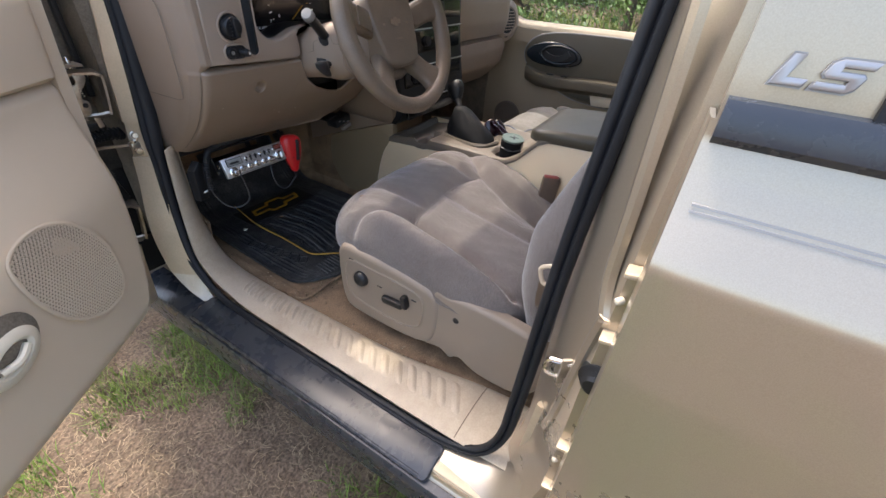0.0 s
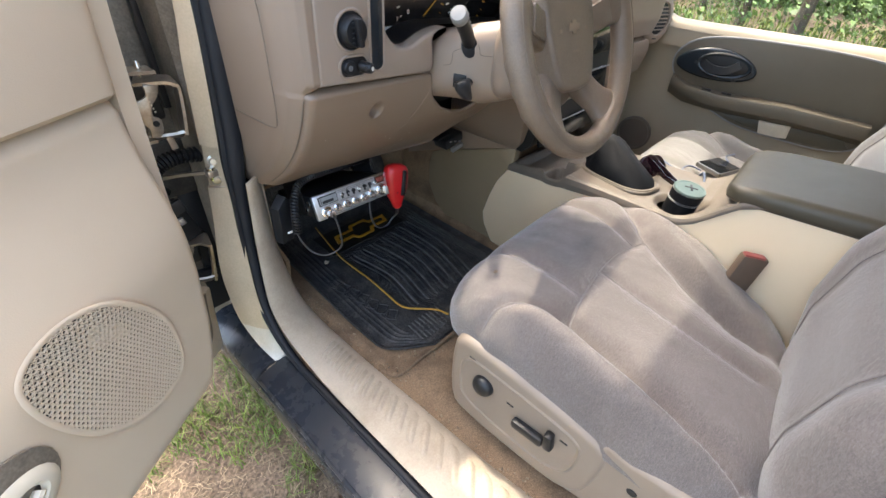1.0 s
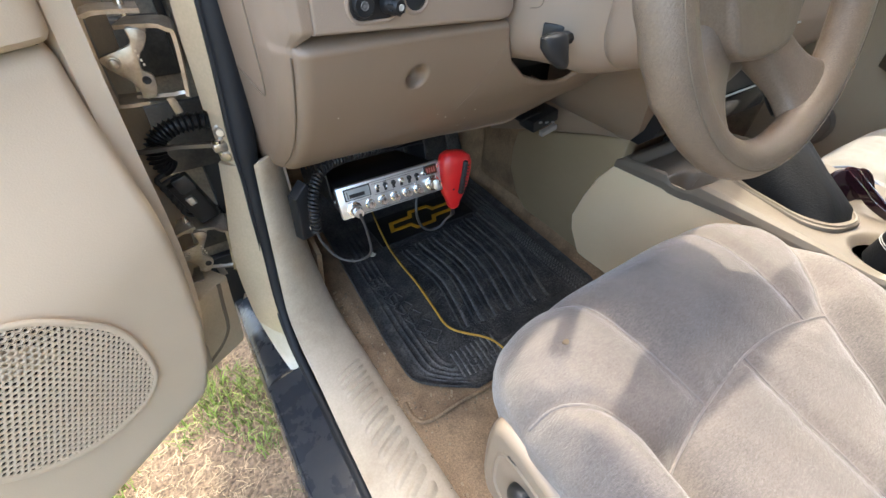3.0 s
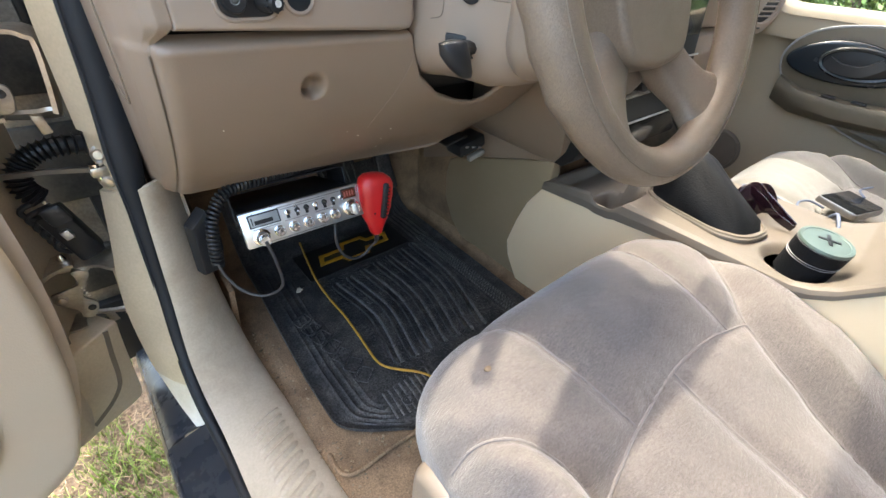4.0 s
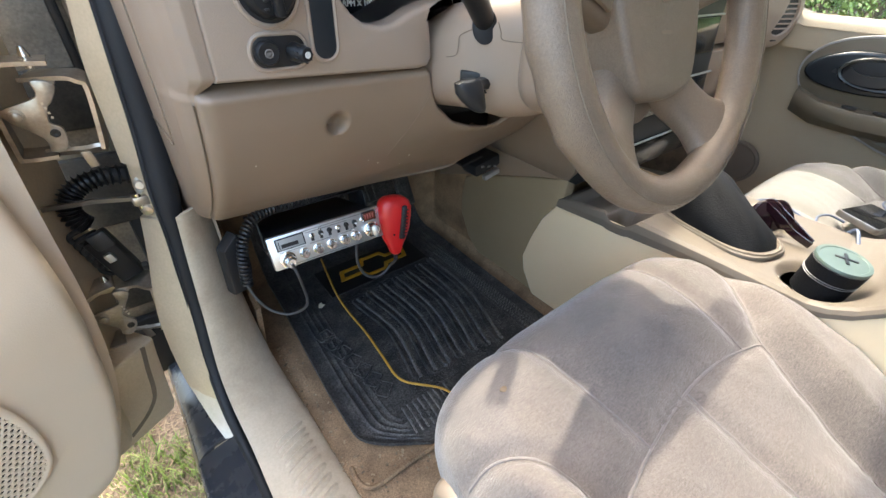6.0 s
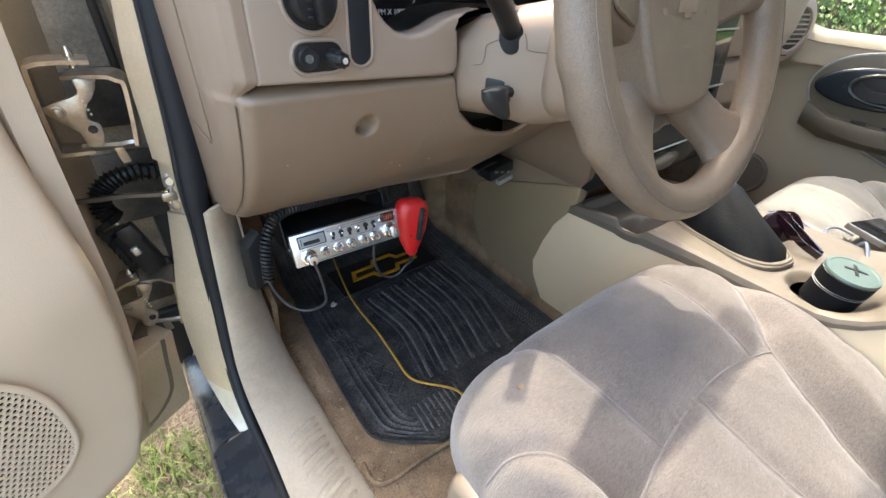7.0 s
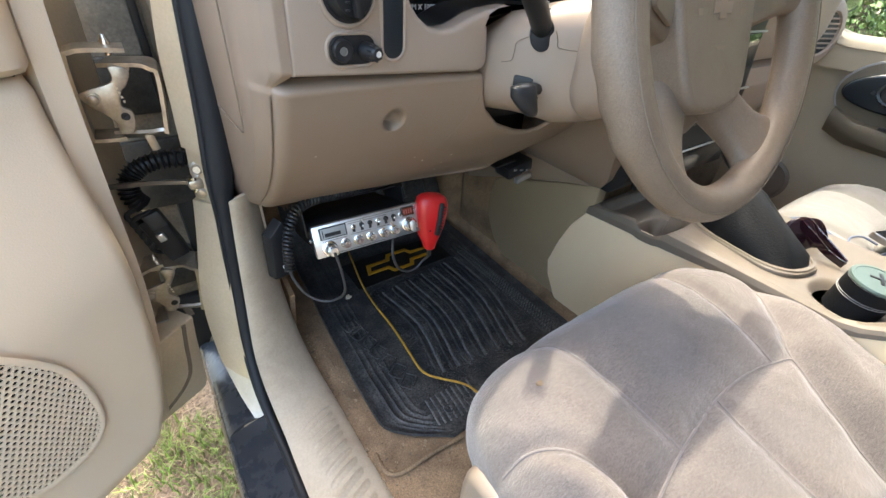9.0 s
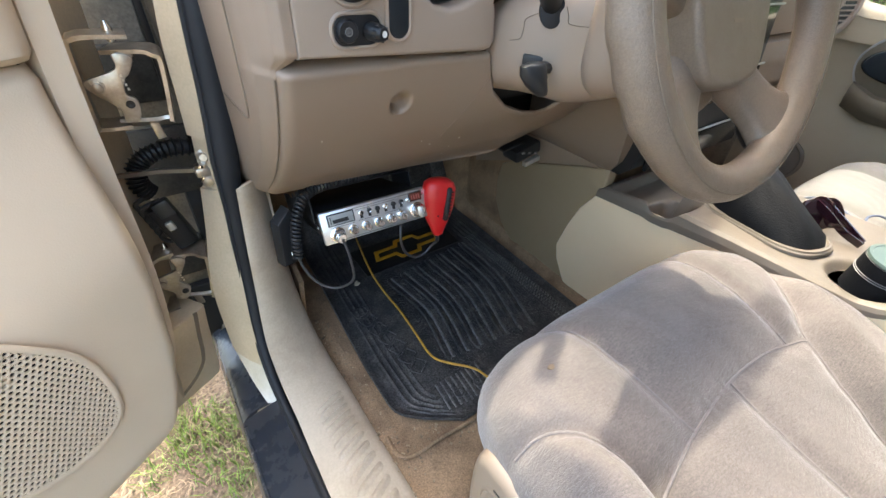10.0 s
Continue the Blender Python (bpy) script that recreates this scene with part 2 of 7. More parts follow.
PAINT = material("gold_paint", (0.40, 0.345, 0.272), 0.28, metal=0.6, dark=(0.345, 0.288, 0.218), scale=3, coat=0.8, fine=0.06, fine_scale=900, rough_var=0.04)
# door trim again, darker: the far side's weaker light is in the colour
TRIM_DIMMED = material("dimmed_door_plastic", (0.34, 0.285, 0.205), 0.5, dark=(0.29, 0.24, 0.17), scale=4, amount=0.4, grain=0.0004, grain_scale=600)
FOOT_GLINT = material("glint_paint", (0.70, 0.655, 0.57), 0.42, dark=(0.52, 0.44, 0.33), scale=16, amount=0.6, coat=0.2, fine=0.05)
JAMB = material("jamb_paint", (0.60, 0.49, 0.345), 0.38, metal=0.2, dark=(0.42, 0.33, 0.22), scale=11, amount=0.4, coat=0.3, fine=0.05)
# tan lowered for the shade below the dash
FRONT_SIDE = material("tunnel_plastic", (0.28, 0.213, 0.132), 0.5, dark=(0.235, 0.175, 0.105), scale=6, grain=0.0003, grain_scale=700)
# dirt tone taken darker for the shade in the hollows it lines
GRIME_AND_SHADE = material("grime_and_shade", (0.21, 0.178, 0.138), 0.6, dark=(0.09, 0.075, 0.058), scale=13, amount=0.9, fine=0.2)
STEEL = material("hinge_steel", (0.47, 0.42, 0.355), 0.33, metal=0.8, dark=(0.18, 0.14, 0.10), scale=35, amount=0.6, fine=0.08)
CHROME = material("chrome", (0.8, 0.8, 0.8), 0.12, metal=1.0, scale=40, amount=0.15, rough_var=0.05)
SILVER = material("silver_faceplate", (0.6, 0.61, 0.62), 0.3, metal=0.8, scale=40, amount=0.2, fine=0.04)
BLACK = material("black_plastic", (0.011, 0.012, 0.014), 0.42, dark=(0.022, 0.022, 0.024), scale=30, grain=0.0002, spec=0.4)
BLACK_GLOSS = material("gloss_black", (0.008, 0.009, 0.011), 0.12, scale=30, rough_var=0.04)
NAVY = material("handle_bezel", (0.012, 0.018, 0.024), 0.25, scale=20, grain=0.0002)
BOOT = material("boot_leather", (0.005, 0.006, 0.008), 0.68, dark=(0.009, 0.009, 0.011), scale=18, grain=0.0012, grain_scale=350, spec=0.18)
RED = material("red_plastic", (0.52, 0.014, 0.016), 0.35, dark=(0.42, 0.012, 0.014), scale=20, grain=0.0002)
BELT_RED = material("buckle_red", (0.36, 0.09, 0.08), 0.4, scale=20)
BUCKLE = material("buckle_brown", (0.15, 0.105, 0.075), 0.45, scale=20)
YELLOW = material("yellow_strand", (0.50, 0.29, 0.045), 0.55, dark=(0.30, 0.16, 0.025), scale=60, amount=0.6, fine=0.15)
GOLD_LINE = material("gold_print", (0.50, 0.25, 0.02), 0.5, dark=(0.33, 0.16, 0.02), scale=50, amount=0.6, fine=0.15)
IVORY = material("ivory_plastic", (0.66, 0.60, 0.48), 0.4, scale=20)
WHITE = material("white_print", (0.75, 0.75, 0.73), 0.5, scale=30)
GREY = material("grey_print", (0.25, 0.25, 0.25), 0.5, scale=30)
MINT = material("tin_lid", (0.12, 0.165, 0.143), 0.42, metal=0.4, dark=(0.09, 0.13, 0.112), scale=30)
LENS_RED = material("smoked_lens", (0.018, 0.006, 0.010), 0.08, scale=20, rough_var=0.02)
# tan darkened for the shade in grooves and joints
GROOVE = material("dark_groove", (0.17, 0.135, 0.10), 0.7, scale=20)
RED_GLASS = material("display_window", (0.12, 0.03, 0.015), 0.15, scale=20, rough_var=0.03)
METER = material("meter_glass", (0.30, 0.31, 0.31), 0.15, scale=30, rough_var=0.03)
STRAND = material("thin_cable", (0.03, 0.03, 0.034), 0.45, scale=40)
CABLE_BLUE = material("blue_grey_cable", (0.10, 0.13, 0.20), 0.5, scale=40)
DIRT = material("dirt", (0.15, 0.105, 0.07), 0.95, dark=(0.075, 0.052, 0.034), scale=5, amount=0.9, grain=0.02, grain_scale=60, fine=0.5, fine_scale=120)
GRASS = material("grass_blades", (0.125, 0.215, 0.028), 0.6, dark=(0.21, 0.215, 0.055), scale=2.5, amount=0.9, island=0.5)
STRAW = material("dry_straw", (0.24, 0.18, 0.112), 0.8, dark=(0.15, 0.10, 0.06), scale=7, amount=0.8, island=0.5)
LEAF = material("leaves", (0.10, 0.175, 0.04), 0.6, dark=(0.035, 0.065, 0.018), scale=0.9, amount=0.9, island=0.55)
BARK = material("bark", (0.10, 0.08, 0.06), 0.9, dark=(0.05, 0.04, 0.03), scale=8, grain=0.02, grain_scale=25, fine=0.3, fine_scale=40)


def glass(name, tint, rough=0.0):
    ma = bpy.data.materials.new(name)
    ma.use_nodes = True
    b = ma.node_tree.nodes["Principled BSDF"]
    b.inputs["Base Color"].default_value = (*tint, 1)
    b.inputs["Transmission Weight"].default_value, b.inputs["Roughness"].default_value, b.inputs["IOR"].default_value = 1.0, rough, 1.1
    return ma


HOLLOW_SHADE = material("hollow_shade", (0.055, 0.048, 0.04), 0.8, dark=(0.02, 0.018, 0.016), scale=18, amount=0.9, fine=0.2)
GREY_BLACK = material("lever_plastic", (0.022, 0.024, 0.027), 0.4, scale=30, grain=0.0002)
BADGE = material("badge_silver", (0.36, 0.36, 0.38), 0.35, metal=0.6, scale=40)
GLASS = glass("window_glass", (0.93, 0.96, 0.93))


# ---- ground ----
def far(s, c):
    return c + 1200 * s ** 5 + 6 * s


def ground_height(x, y):
    near = math.exp(-((x + 0.4) ** 2 + (y - 1.4) ** 2) / 30)
    return near * (0.018 * noise.noise((x * 2.2, y * 2.2, 0)) + 0.010 * noise.noise((x * 9, y * 9, 3)))


def ground_point(u, v):
    x, y = far(2 * u - 1, -0.6), far(2 * v - 1, 1.6)
    return Vector((x, y, ground_height(x, y)))


tagged(part("ground", sheet(ground_point, 220, 220), DIRT), "bare brown dirt ground with sparse grass and pine straw", "ground", kind="structure")


def blades(name, count, xr, yr, length, width, lean, material_, label, keep, seed, flat=False):
    """Many thin blades or straws in one mesh."""
    rng = random.Random(seed)
    vs, fs = [], []
    made = 0
    while made < count:
        x, y = rng.uniform(*xr), rng.uniform(*yr)
        if not keep(x, y, rng):
            continue
        made += 1
        z = ground_height(x, y)
        a = rng.uniform(0, 2 * math.pi)
        ln, w = rng.uniform(*length), rng.uniform(*width)
        dx, dy = math.cos(a), math.sin(a)
        k = len(vs)
        if flat:
            h = rng.uniform(0.002, 0.02)
            rise = rng.uniform(-0.2, 0.25) * ln
            bend = rng.uniform(-0.25, 0.25) * ln
            for t, o in ((0, 0), (0.5, bend), (1, 0)):
                for sgn in (-1, 1):
                    vs.append((x + dx * ln * t - dy * (w * sgn + o), y + dy * ln * t + dx * (w * sgn + o), z + h + max(0, rise) * t))
            fs += [(k, k + 1, k + 3, k + 2), (k + 2, k + 3, k + 5, k + 4)]
        else:
            l = rng.uniform(*lean) * ln
            for t in (0, 0.5):
                for sgn in (-1, 1):
                    vs.append((x + dx * l * t * t - dy * w * sgn * (1 - 0.3 * t), y + dy * l * t * t + dx * w * sgn * (1 - 0.3 * t), z - 0.004 + ln * t * 0.95))
            vs.append((x + dx * l, y + dy * l, z + ln * (1 - 0.3 * (l / ln) ** 2)))
            fs += [(k, k + 1, k + 3, k + 2), (k + 2, k + 3, k + 4)]
    me = bpy.data.meshes.new(name)
    me.from_pydata(vs, [], fs)
    me.materials.append(material_)
    return tagged(new(name, me), label, name.replace("_", " "), kind="stuff")


def patchy(x, y, rng):
    return noise.noise((x * 1.9 + 5, y * 1.9, 1.0)) + 0.5 * noise.noise((x * 6, y * 6, 4)) + rng.uniform(-0.25, 0.25) > 0.10


blades("grass", 80000, (-2.6, 0.05), (-0.4, 4.2), (0.018, 0.07), (0.0008, 0.002), (0.2, 1.0), GRASS, "patchy short green grass growing in the dirt", patchy, 3)
blades("pine_straw", 60000, (-2.6, 0.05), (-0.4, 4.2), (0.008, 0.04), (0.0004, 0.0012), (0, 1), STRAW, "scattered dry pine straw lying on the dirt", lambda x, y, r: True, 4, flat=True)
blades("meadow_grass", 9000, (3.2, 16), (-8, 14), (0.12, 0.45), (0.006, 0.016), (0.2, 0.9), GRASS, "tall green grass beyond the vehicle", lambda x, y, r: True, 5)


# ---- trees and undergrowth beyond the passenger side ----
def leaf_cloud(centres, per, spread, size, rng):
    vs, fs = [], []
    for c in centres:
        for _ in range(per):
            p = Vector(c) + Vector([rng.gauss(0, s) for s in spread])
            n = Vector([rng.uniform(-1, 1) for _ in range(3)]).normalized()
            t = n.orthogonal().normalized()
            b = n.cross(t)
            s = rng.uniform(*size)
            k = len(vs)
            vs += [p - t * s, p + b * s * 0.45, p + t * s, p - b * s * 0.45]
            fs.append((k, k + 1, k + 2, k + 3))
    return vs, fs


def cloud_object(name, centres, per, spread, size, seed, parent=None):
    rng = random.Random(seed)
    vs, fs = leaf_cloud(centres, per, spread, size, rng)
    me = bpy.data.meshes.new(name)
    me.from_pydata(vs, [], fs)
    me.materials.append(LEAF)
    ob = new(name, me)
    if parent:
        ob.parent = parent
        ob.matrix_parent_inverse = parent.matrix_basis.inverted()
    return ob


def tree(x, y, h, r, seed):
    rng = random.Random(seed)
    t = thing("tree", (x, y, 0), "slender forest tree with a rough brown trunk and loose green leaves", "tree", "trees beyond the vehicle")
    lean = (rng.uniform(-0.3, 0.3), rng.uniform(-0.3, 0.3))
    pts = [Vector((x + lean[0] * k * k, y + lean[1] * k * k, h * k)) for k in (0, 0.15, 0.4, 0.7, 1.0)]
    path = catmull(pts, 4)
    bm = loft(bmesh.new(), [[p + Vector((r * (1 - 0.8 * i / len(path)) * math.cos(a * math.pi / 4), r * (1 - 0.8 * i / len(path)) * math.sin(a * math.pi / 4), 0)) for a in range(8)] for i, p in enumerate(path)])
    for k in range(6):
        z0 = h * rng.uniform(0.25, 0.85)
        a = rng.uniform(0, 6.28)
        b0 = Vector((x + lean[0] * (z0 / h) ** 2, y + lean[1] * (z0 / h) ** 2, z0))
        tip = b0 + Vector((math.cos(a), math.sin(a), 0.45)) * rng.uniform(0.8, 1.7)
        tube([b0, (b0 + tip) / 2 + Vector((0, 0, 0.1)), tip], r * 0.2, 5, 3, bm)
    part("trunk", bm, BARK, t)
    centres = [(x + rng.gauss(0, 0.9), y + rng.gauss(0, 0.9), h * rng.uniform(0.3, 1.05)) for _ in range(34)]
    cloud_object("crown", centres, 110, (0.35, 0.35, 0.3), (0.03, 0.075), seed + 50, t)


rng = random.Random(8)
for i in range(16):
    tree(rng.uniform(9.0, 19), -6 + i * 1.25 + rng.uniform(-0.5, 0.5), rng.uniform(5, 8), rng.uniform(0.07, 0.15), 100 + i)
rng = random.Random(9)
bush = [(rng.uniform(7, 21), rng.uniform(-9, 15), rng.uniform(0.1, 2.6)) for _ in range(420)]
tagged(cloud_object("undergrowth", bush, 170, (0.5, 0.5, 0.45), (0.025, 0.07), 21), "dense green undergrowth at the edge of the woods", "undergrowth", kind="stuff")
rng = random.Random(10)
bush = [(rng.uniform(23, 30), rng.uniform(-25, 30), rng.uniform(0.2, 9)) for _ in range(420)]
tagged(cloud_object("far_woods", bush, 70, (1.2, 1.2, 1.0), (0.2, 0.5), 22), "green leafy woods in the distance", "woods", kind="stuff")

# ---- vehicle body ----
body = thing("car_body", (0.885, 0.6, 0), "gold metallic SUV body shell with black door seals", "car body")


def bars(y0, y1, poly, bm=None):
    """A section (x, z) drawn out along y."""
    bm = bm or bmesh.new()
    n = 2
    return loft(bm, [[Vector((x, y0 + (y1 - y0) * i / (n - 1), z)) for x, z in poly] for i in range(n)])


part("rocker_panel", bars(-2.4, 2.0, [(-0.05, 0.448), (-0.064, 0.42), (-0.066, 0.36), (-0.05, 0.27), (-0.02, 0.22), (0.06, 0.22), (0.06, 0.448)]), PAINT, body, "gold painted rocker panel")
part("running_strip", bars(0.0, 1.95, [(-0.060, 0.437), (-0.076, 0.432), (-0.082, 0.420), (-0.080, 0.40), (-0.066, 0.31), (-0.05, 0.26), (-0.03, 0.26), (-0.04, 0.42)]), GUARD, body, "black plastic strip along the rocker")
m = basis(Vector((-0.033, 1.185, 0.4485)), Vector((1, 0, 0.24)).normalized(), Vector((0, 1, 0)), Vector((-0.24, 0, 1)).normalized())
part("sill_guard", prism(bmesh.new(), rounded(0.084, 0.826, 0.012), 0.014, m, 0.004), GUARD, body, "smooth black plastic sill guard")
for x, z in ((-0.071, 0.4525), (0.004, 0.4715)):
    part("guard_ridge", tube([(x, 0.79, z), (x, 1.2, z), (x, 1.585, z)], 0.0032, 8, 2), GUARD, body, "raised rim of the sill guard")
part("guard_tail", bars(1.605, 1.86, [(-0.074, 0.437), (-0.058, 0.452), (-0.03, 0.463), (0.0, 0.463), (0.0, 0.43), (-0.074, 0.41)]), GUARD, body, "black plastic strip at the pillar's foot")

part("sill_base", box((0.01, 1.3, 0.425), (0.11, 1.4, 0.06), 0.006), JAMB, body)
# door seal round the opening
seal_path = [(0.075, 1.70, 1.44), (0.064, 1.706, 1.2), (0.056, 1.705, 1.09), (0.049, 1.704, 1.0), (0.037, 1.70, 0.9), (0.028, 1.695, 0.8), (0.019, 1.685, 0.7), (0.007, 1.655, 0.6), (0.001, 1.60, 0.54),
             (0.003, 1.54, 0.498), (0.006, 1.46, 0.48), (0.008, 1.2, 0.474), (0.008, 0.85, 0.474), (0.014, 0.75, 0.48), (0.022, 0.695, 0.508), (0.032, 0.664, 0.58),
             (0.042, 0.656, 0.7), (0.052, 0.645, 0.99), (0.06, 0.631, 1.2), (0.085, 0.616, 1.44)]
sec = [(0.022, 0.0), (0.018, 0.014), (0.006, 0.02), (0.0, 0.0155), (-0.006, 0.02), (-0.018, 0.014), (-0.022, 0.0), (-0.018, -0.013), (-0.011, -0.019), (-0.003, -0.018), (0.001, -0.008), (0.005, -0.013), (0.012, -0.016), (0.018, -0.012)]
seal_pts = catmull(seal_path, 7)
part("door_seal", sweep(bmesh.new(), seal_pts, sec, up=(1, 0, 0), scales=[0.44 + 0.28 * smoothstep(0.5, 0.66, p.z) + 0.28 * smoothstep(0.84, 0.95, p.z) if p.y > 1.2 else 0.5 + 0.16 * smoothstep(0.5, 0.66, p.z) for p in seal_pts]), SEAL, body, "thick black rubber door seal", 60)


def ribbon(edges, depth):
    """A bent metal strip: pairs of inner and outer edge points, with depth behind."""
    inner = catmull([e[0] for e in edges], 6)
    outer = catmull([e[1] for e in edges], 6)
    d = Vector(depth)
    return loft(bmesh.new(), [[a, a.lerp(b, 0.5) + (b - a).cross(Vector((0, 0, 1))).normalized() * -0.003, b, b + d, a + d] for a, b in zip(inner, outer)])


part("pillar_jamb_upper", ribbon([((0.085, 1.692, 1.45), (0.05, 1.74, 1.45)), ((0.062, 1.70, 1.2), (0.028, 1.738, 1.2)), ((0.053, 1.702, 1.10), (0.014, 1.738, 1.10)), ((0.046, 1.702, 1.02), (0.009, 1.743, 1.02)), ((0.036, 1.702, 0.957), (0.006, 1.750, 0.960))], (0.03, 0.09, 0)), JAMB, body, "gold painted door pillar")
part("pillar_step", ribbon([((0.040, 1.712, 0.962), (0.012, 1.756, 0.962)), ((0.038, 1.712, 0.92), (0.008, 1.758, 0.92)), ((0.034, 1.712, 0.86), (0.004, 1.76, 0.86))], (0.03, 0.06, 0)), JAMB, body, "recessed gold step of the pillar behind the strap bolt")
part("pillar_jamb_lower", ribbon([((0.030, 1.702, 0.878), (-0.001, 1.756, 0.868)), ((0.022, 1.696, 0.80), (-0.015, 1.740, 0.80)), ((0.013, 1.687, 0.72), (-0.033, 1.727, 0.72)), ((0.006, 1.668, 0.65), (-0.041, 1.717, 0.65)), ((0.0015, 1.632, 0.57), (-0.0425, 1.697, 0.57)), ((0.0, 1.617, 0.545), (-0.0405, 1.688, 0.545))], (0.03, 0.06, -0.01)), JAMB, body, "gold painted foot of the door pillar")
# pale paint carries the bright reflection at the pillar's end
part("pillar_foot", ribbon([((0.0, 1.617, 0.545), (-0.0405, 1.688, 0.545)), ((0.0, 1.607, 0.52), (-0.037, 1.672, 0.52)), ((0.001, 1.60, 0.49), (-0.031, 1.64, 0.49)), ((0.004, 1.595, 0.466), (-0.022, 1.60, 0.467))], (0.03, 0.06, -0.01)), FOOT_GLINT, body, "end of the door pillar, its bright reflection painted pale")
# added black block: shade of the open gap ahead of the pillar
part("gap_shade_block", box((-0.045, 1.893, 0.50), (0.13, 0.02, 0.16), 0.004), BLACK, body, "black block drawn for shade in the gap ahead of the pillar")
back = [(0.088, 1.722), (0.07, 1.742), (0.045, 1.775), (0.022, 1.80), (0.018, 1.86), (0.02, 2.05), (0.08, 2.05), (0.08, 1.70)]
part("pillar_inner", loft(bmesh.new(), [[Vector((x, y + s, z)) for x, y in back] for z, s in ((0.43, 0.0), (0.6, 0.0), (0.9, 0.0), (1.15, 0.0), (1.45, 0.0))]), GRIME_AND_SHADE, body, "dusty unpainted inner door pillar, darkened for the hinge cavity's shade")
part("fender_edge", loft(bmesh.new(), [[Vector((x, y, z)) for x, y in ((-0.10, 1.97), (-0.085, 1.955), (-0.03, 1.96), (-0.03, 2.3), (-0.11, 2.6), (-0.12, 2.4))] for z in (0.4, 0.7, 1.0, 1.2)]), PAINT, body, "gold painted fender edge")
part("wheel_arch_liner", box((0.0, 1.93, 0.62), (0.05, 0.06, 0.5), 0.01), BLACK, body, "black liner behind the fender")

# centre pillar between the doors
pil = [(0.12, 0.64), (0.068, 0.636), (0.044, 0.62), (0.012, 0.594), (-0.02, 0.574), (-0.034, 0.566), (-0.036, 0.52), (0.0, 0.49), (0.13, 0.48), (0.14, 0.56)]
part("centre_pillar", loft(bmesh.new(), [[Vector((x + dx, y + dy, z)) for x, y in pil] for z, dx, dy in ((0.42, -0.005, 0.03), (0.5, -0.005, 0.02), (0.6, 0, 0.0), (0.9, 0, 0), (1.2, 0.012, -0.005), (1.47, 0.04, -0.012))]), PAINT, body, "gold painted centre pillar")
SILL_END = [(-0.064, 0.39), (-0.064, 0.425), (-0.054, 0.441), (-0.034, 0.452), (0.0, 0.462), (0.035, 0.47), (0.035, 0.39)]
part("sill_corner", loft(bmesh.new(), [[Vector((x, y, z + (lift * smoothstep(-0.07, 0.03, x) if z > 0.4 else 0))) for x, z in SILL_END] for y, lift in ((0.80, -0.006), (0.74, 0.0), (0.69, 0.006), (0.65, 0.022), (0.62, 0.05), (0.595, 0.10), (0.56, 0.12))]), PAINT, body, "gold painted sill corner", 60)
part("grommet", lathe(bmesh.new(), [(0.0, 0.016), (0.012, 0.016), (0.017, 0.012), (0.014, 0.009), (0.02, 0.006), (0.017, 0.003), (0.024, 0.0), (0.024, -0.02)], axis_frame((-0.036, 0.552, 0.905), (-1, 0.1, 0))), BLACK, body, "black ribbed rubber grommet")
for z in (1.078, 0.983, 0.757, 0.642):
    part("jamb_tab", box((-0.040, 0.556, z), (0.022, 0.022, 0.0065), 0.002, Matrix.Rotation(radians(-8), 4, "X")), JAMB, body, "small folded jamb tab catching the light")
for z in (1.032, 0.702):
    part("jamb_rivet", lathe(bmesh.new(), [(0.0045, -0.006), (0.0045, 0.001), (0.003, 0.003), (0.0, 0.0034)], axis_frame((-0.035, 0.563, z), (-0.8, 0.6, 0)), 12), IVORY, body)


def pillar_ridge(line, width, height):
    """A pressed ridge on the pillar's slanted face: (x, z) along it."""
    pts = catmull([(x, 0.5885 + 0.695 * x, z) for x, z in line], 6)
    return sweep(bmesh.new(), pts, [(width, -0.004), (0.6 * width, 0.7 * height), (0.0, height), (-0.7 * width, 0.5 * height), (-width, -0.004)], up=(-0.57, 0.82, 0))


part("pillar_ridge", pillar_ridge([(0.012, 1.46), (0.002, 1.3), (-0.006, 1.14), (-0.009, 1.05), (-0.017, 1.01), (-0.027, 0.99)], 0.010, 0.006), PAINT, body, "pressed ridge of the centre pillar")
part("pillar_ridge", pillar_ridge([(-0.026, 1.0), (-0.019, 0.95), (-0.012, 0.89), (-0.003, 0.80), (0.004, 0.74), (0.012, 0.70)], 0.010, 0.006), PAINT, body, "pressed ridge of the centre pillar")
part("foot_flange", pillar_ridge([(0.034, 0.72), (0.038, 0.68), (0.045, 0.60), (0.054, 0.52)], 0.008, 0.010), JAMB, body, "raised flange at the pillar's foot")
st = part("striker_plate", box((0.006, 0.589, 0.854), (0.007, 0.03, 0.05), 0.003, Matrix.Rotation(radians(35), 4, "Z")), STEEL, body, "steel striker plate")
part("striker_loop", tube([(0.004, 0.585, 0.870), (0.0, 0.606, 0.870), (-0.001, 0.616, 0.868), (-0.001, 0.621, 0.861), (-0.001, 0.622, 0.848), (-0.001, 0.618, 0.841), (0.0, 0.606, 0.839), (0.004, 0.586, 0.838)], 0.004, 8, 3), CHROME, st, "bright steel striker loop")

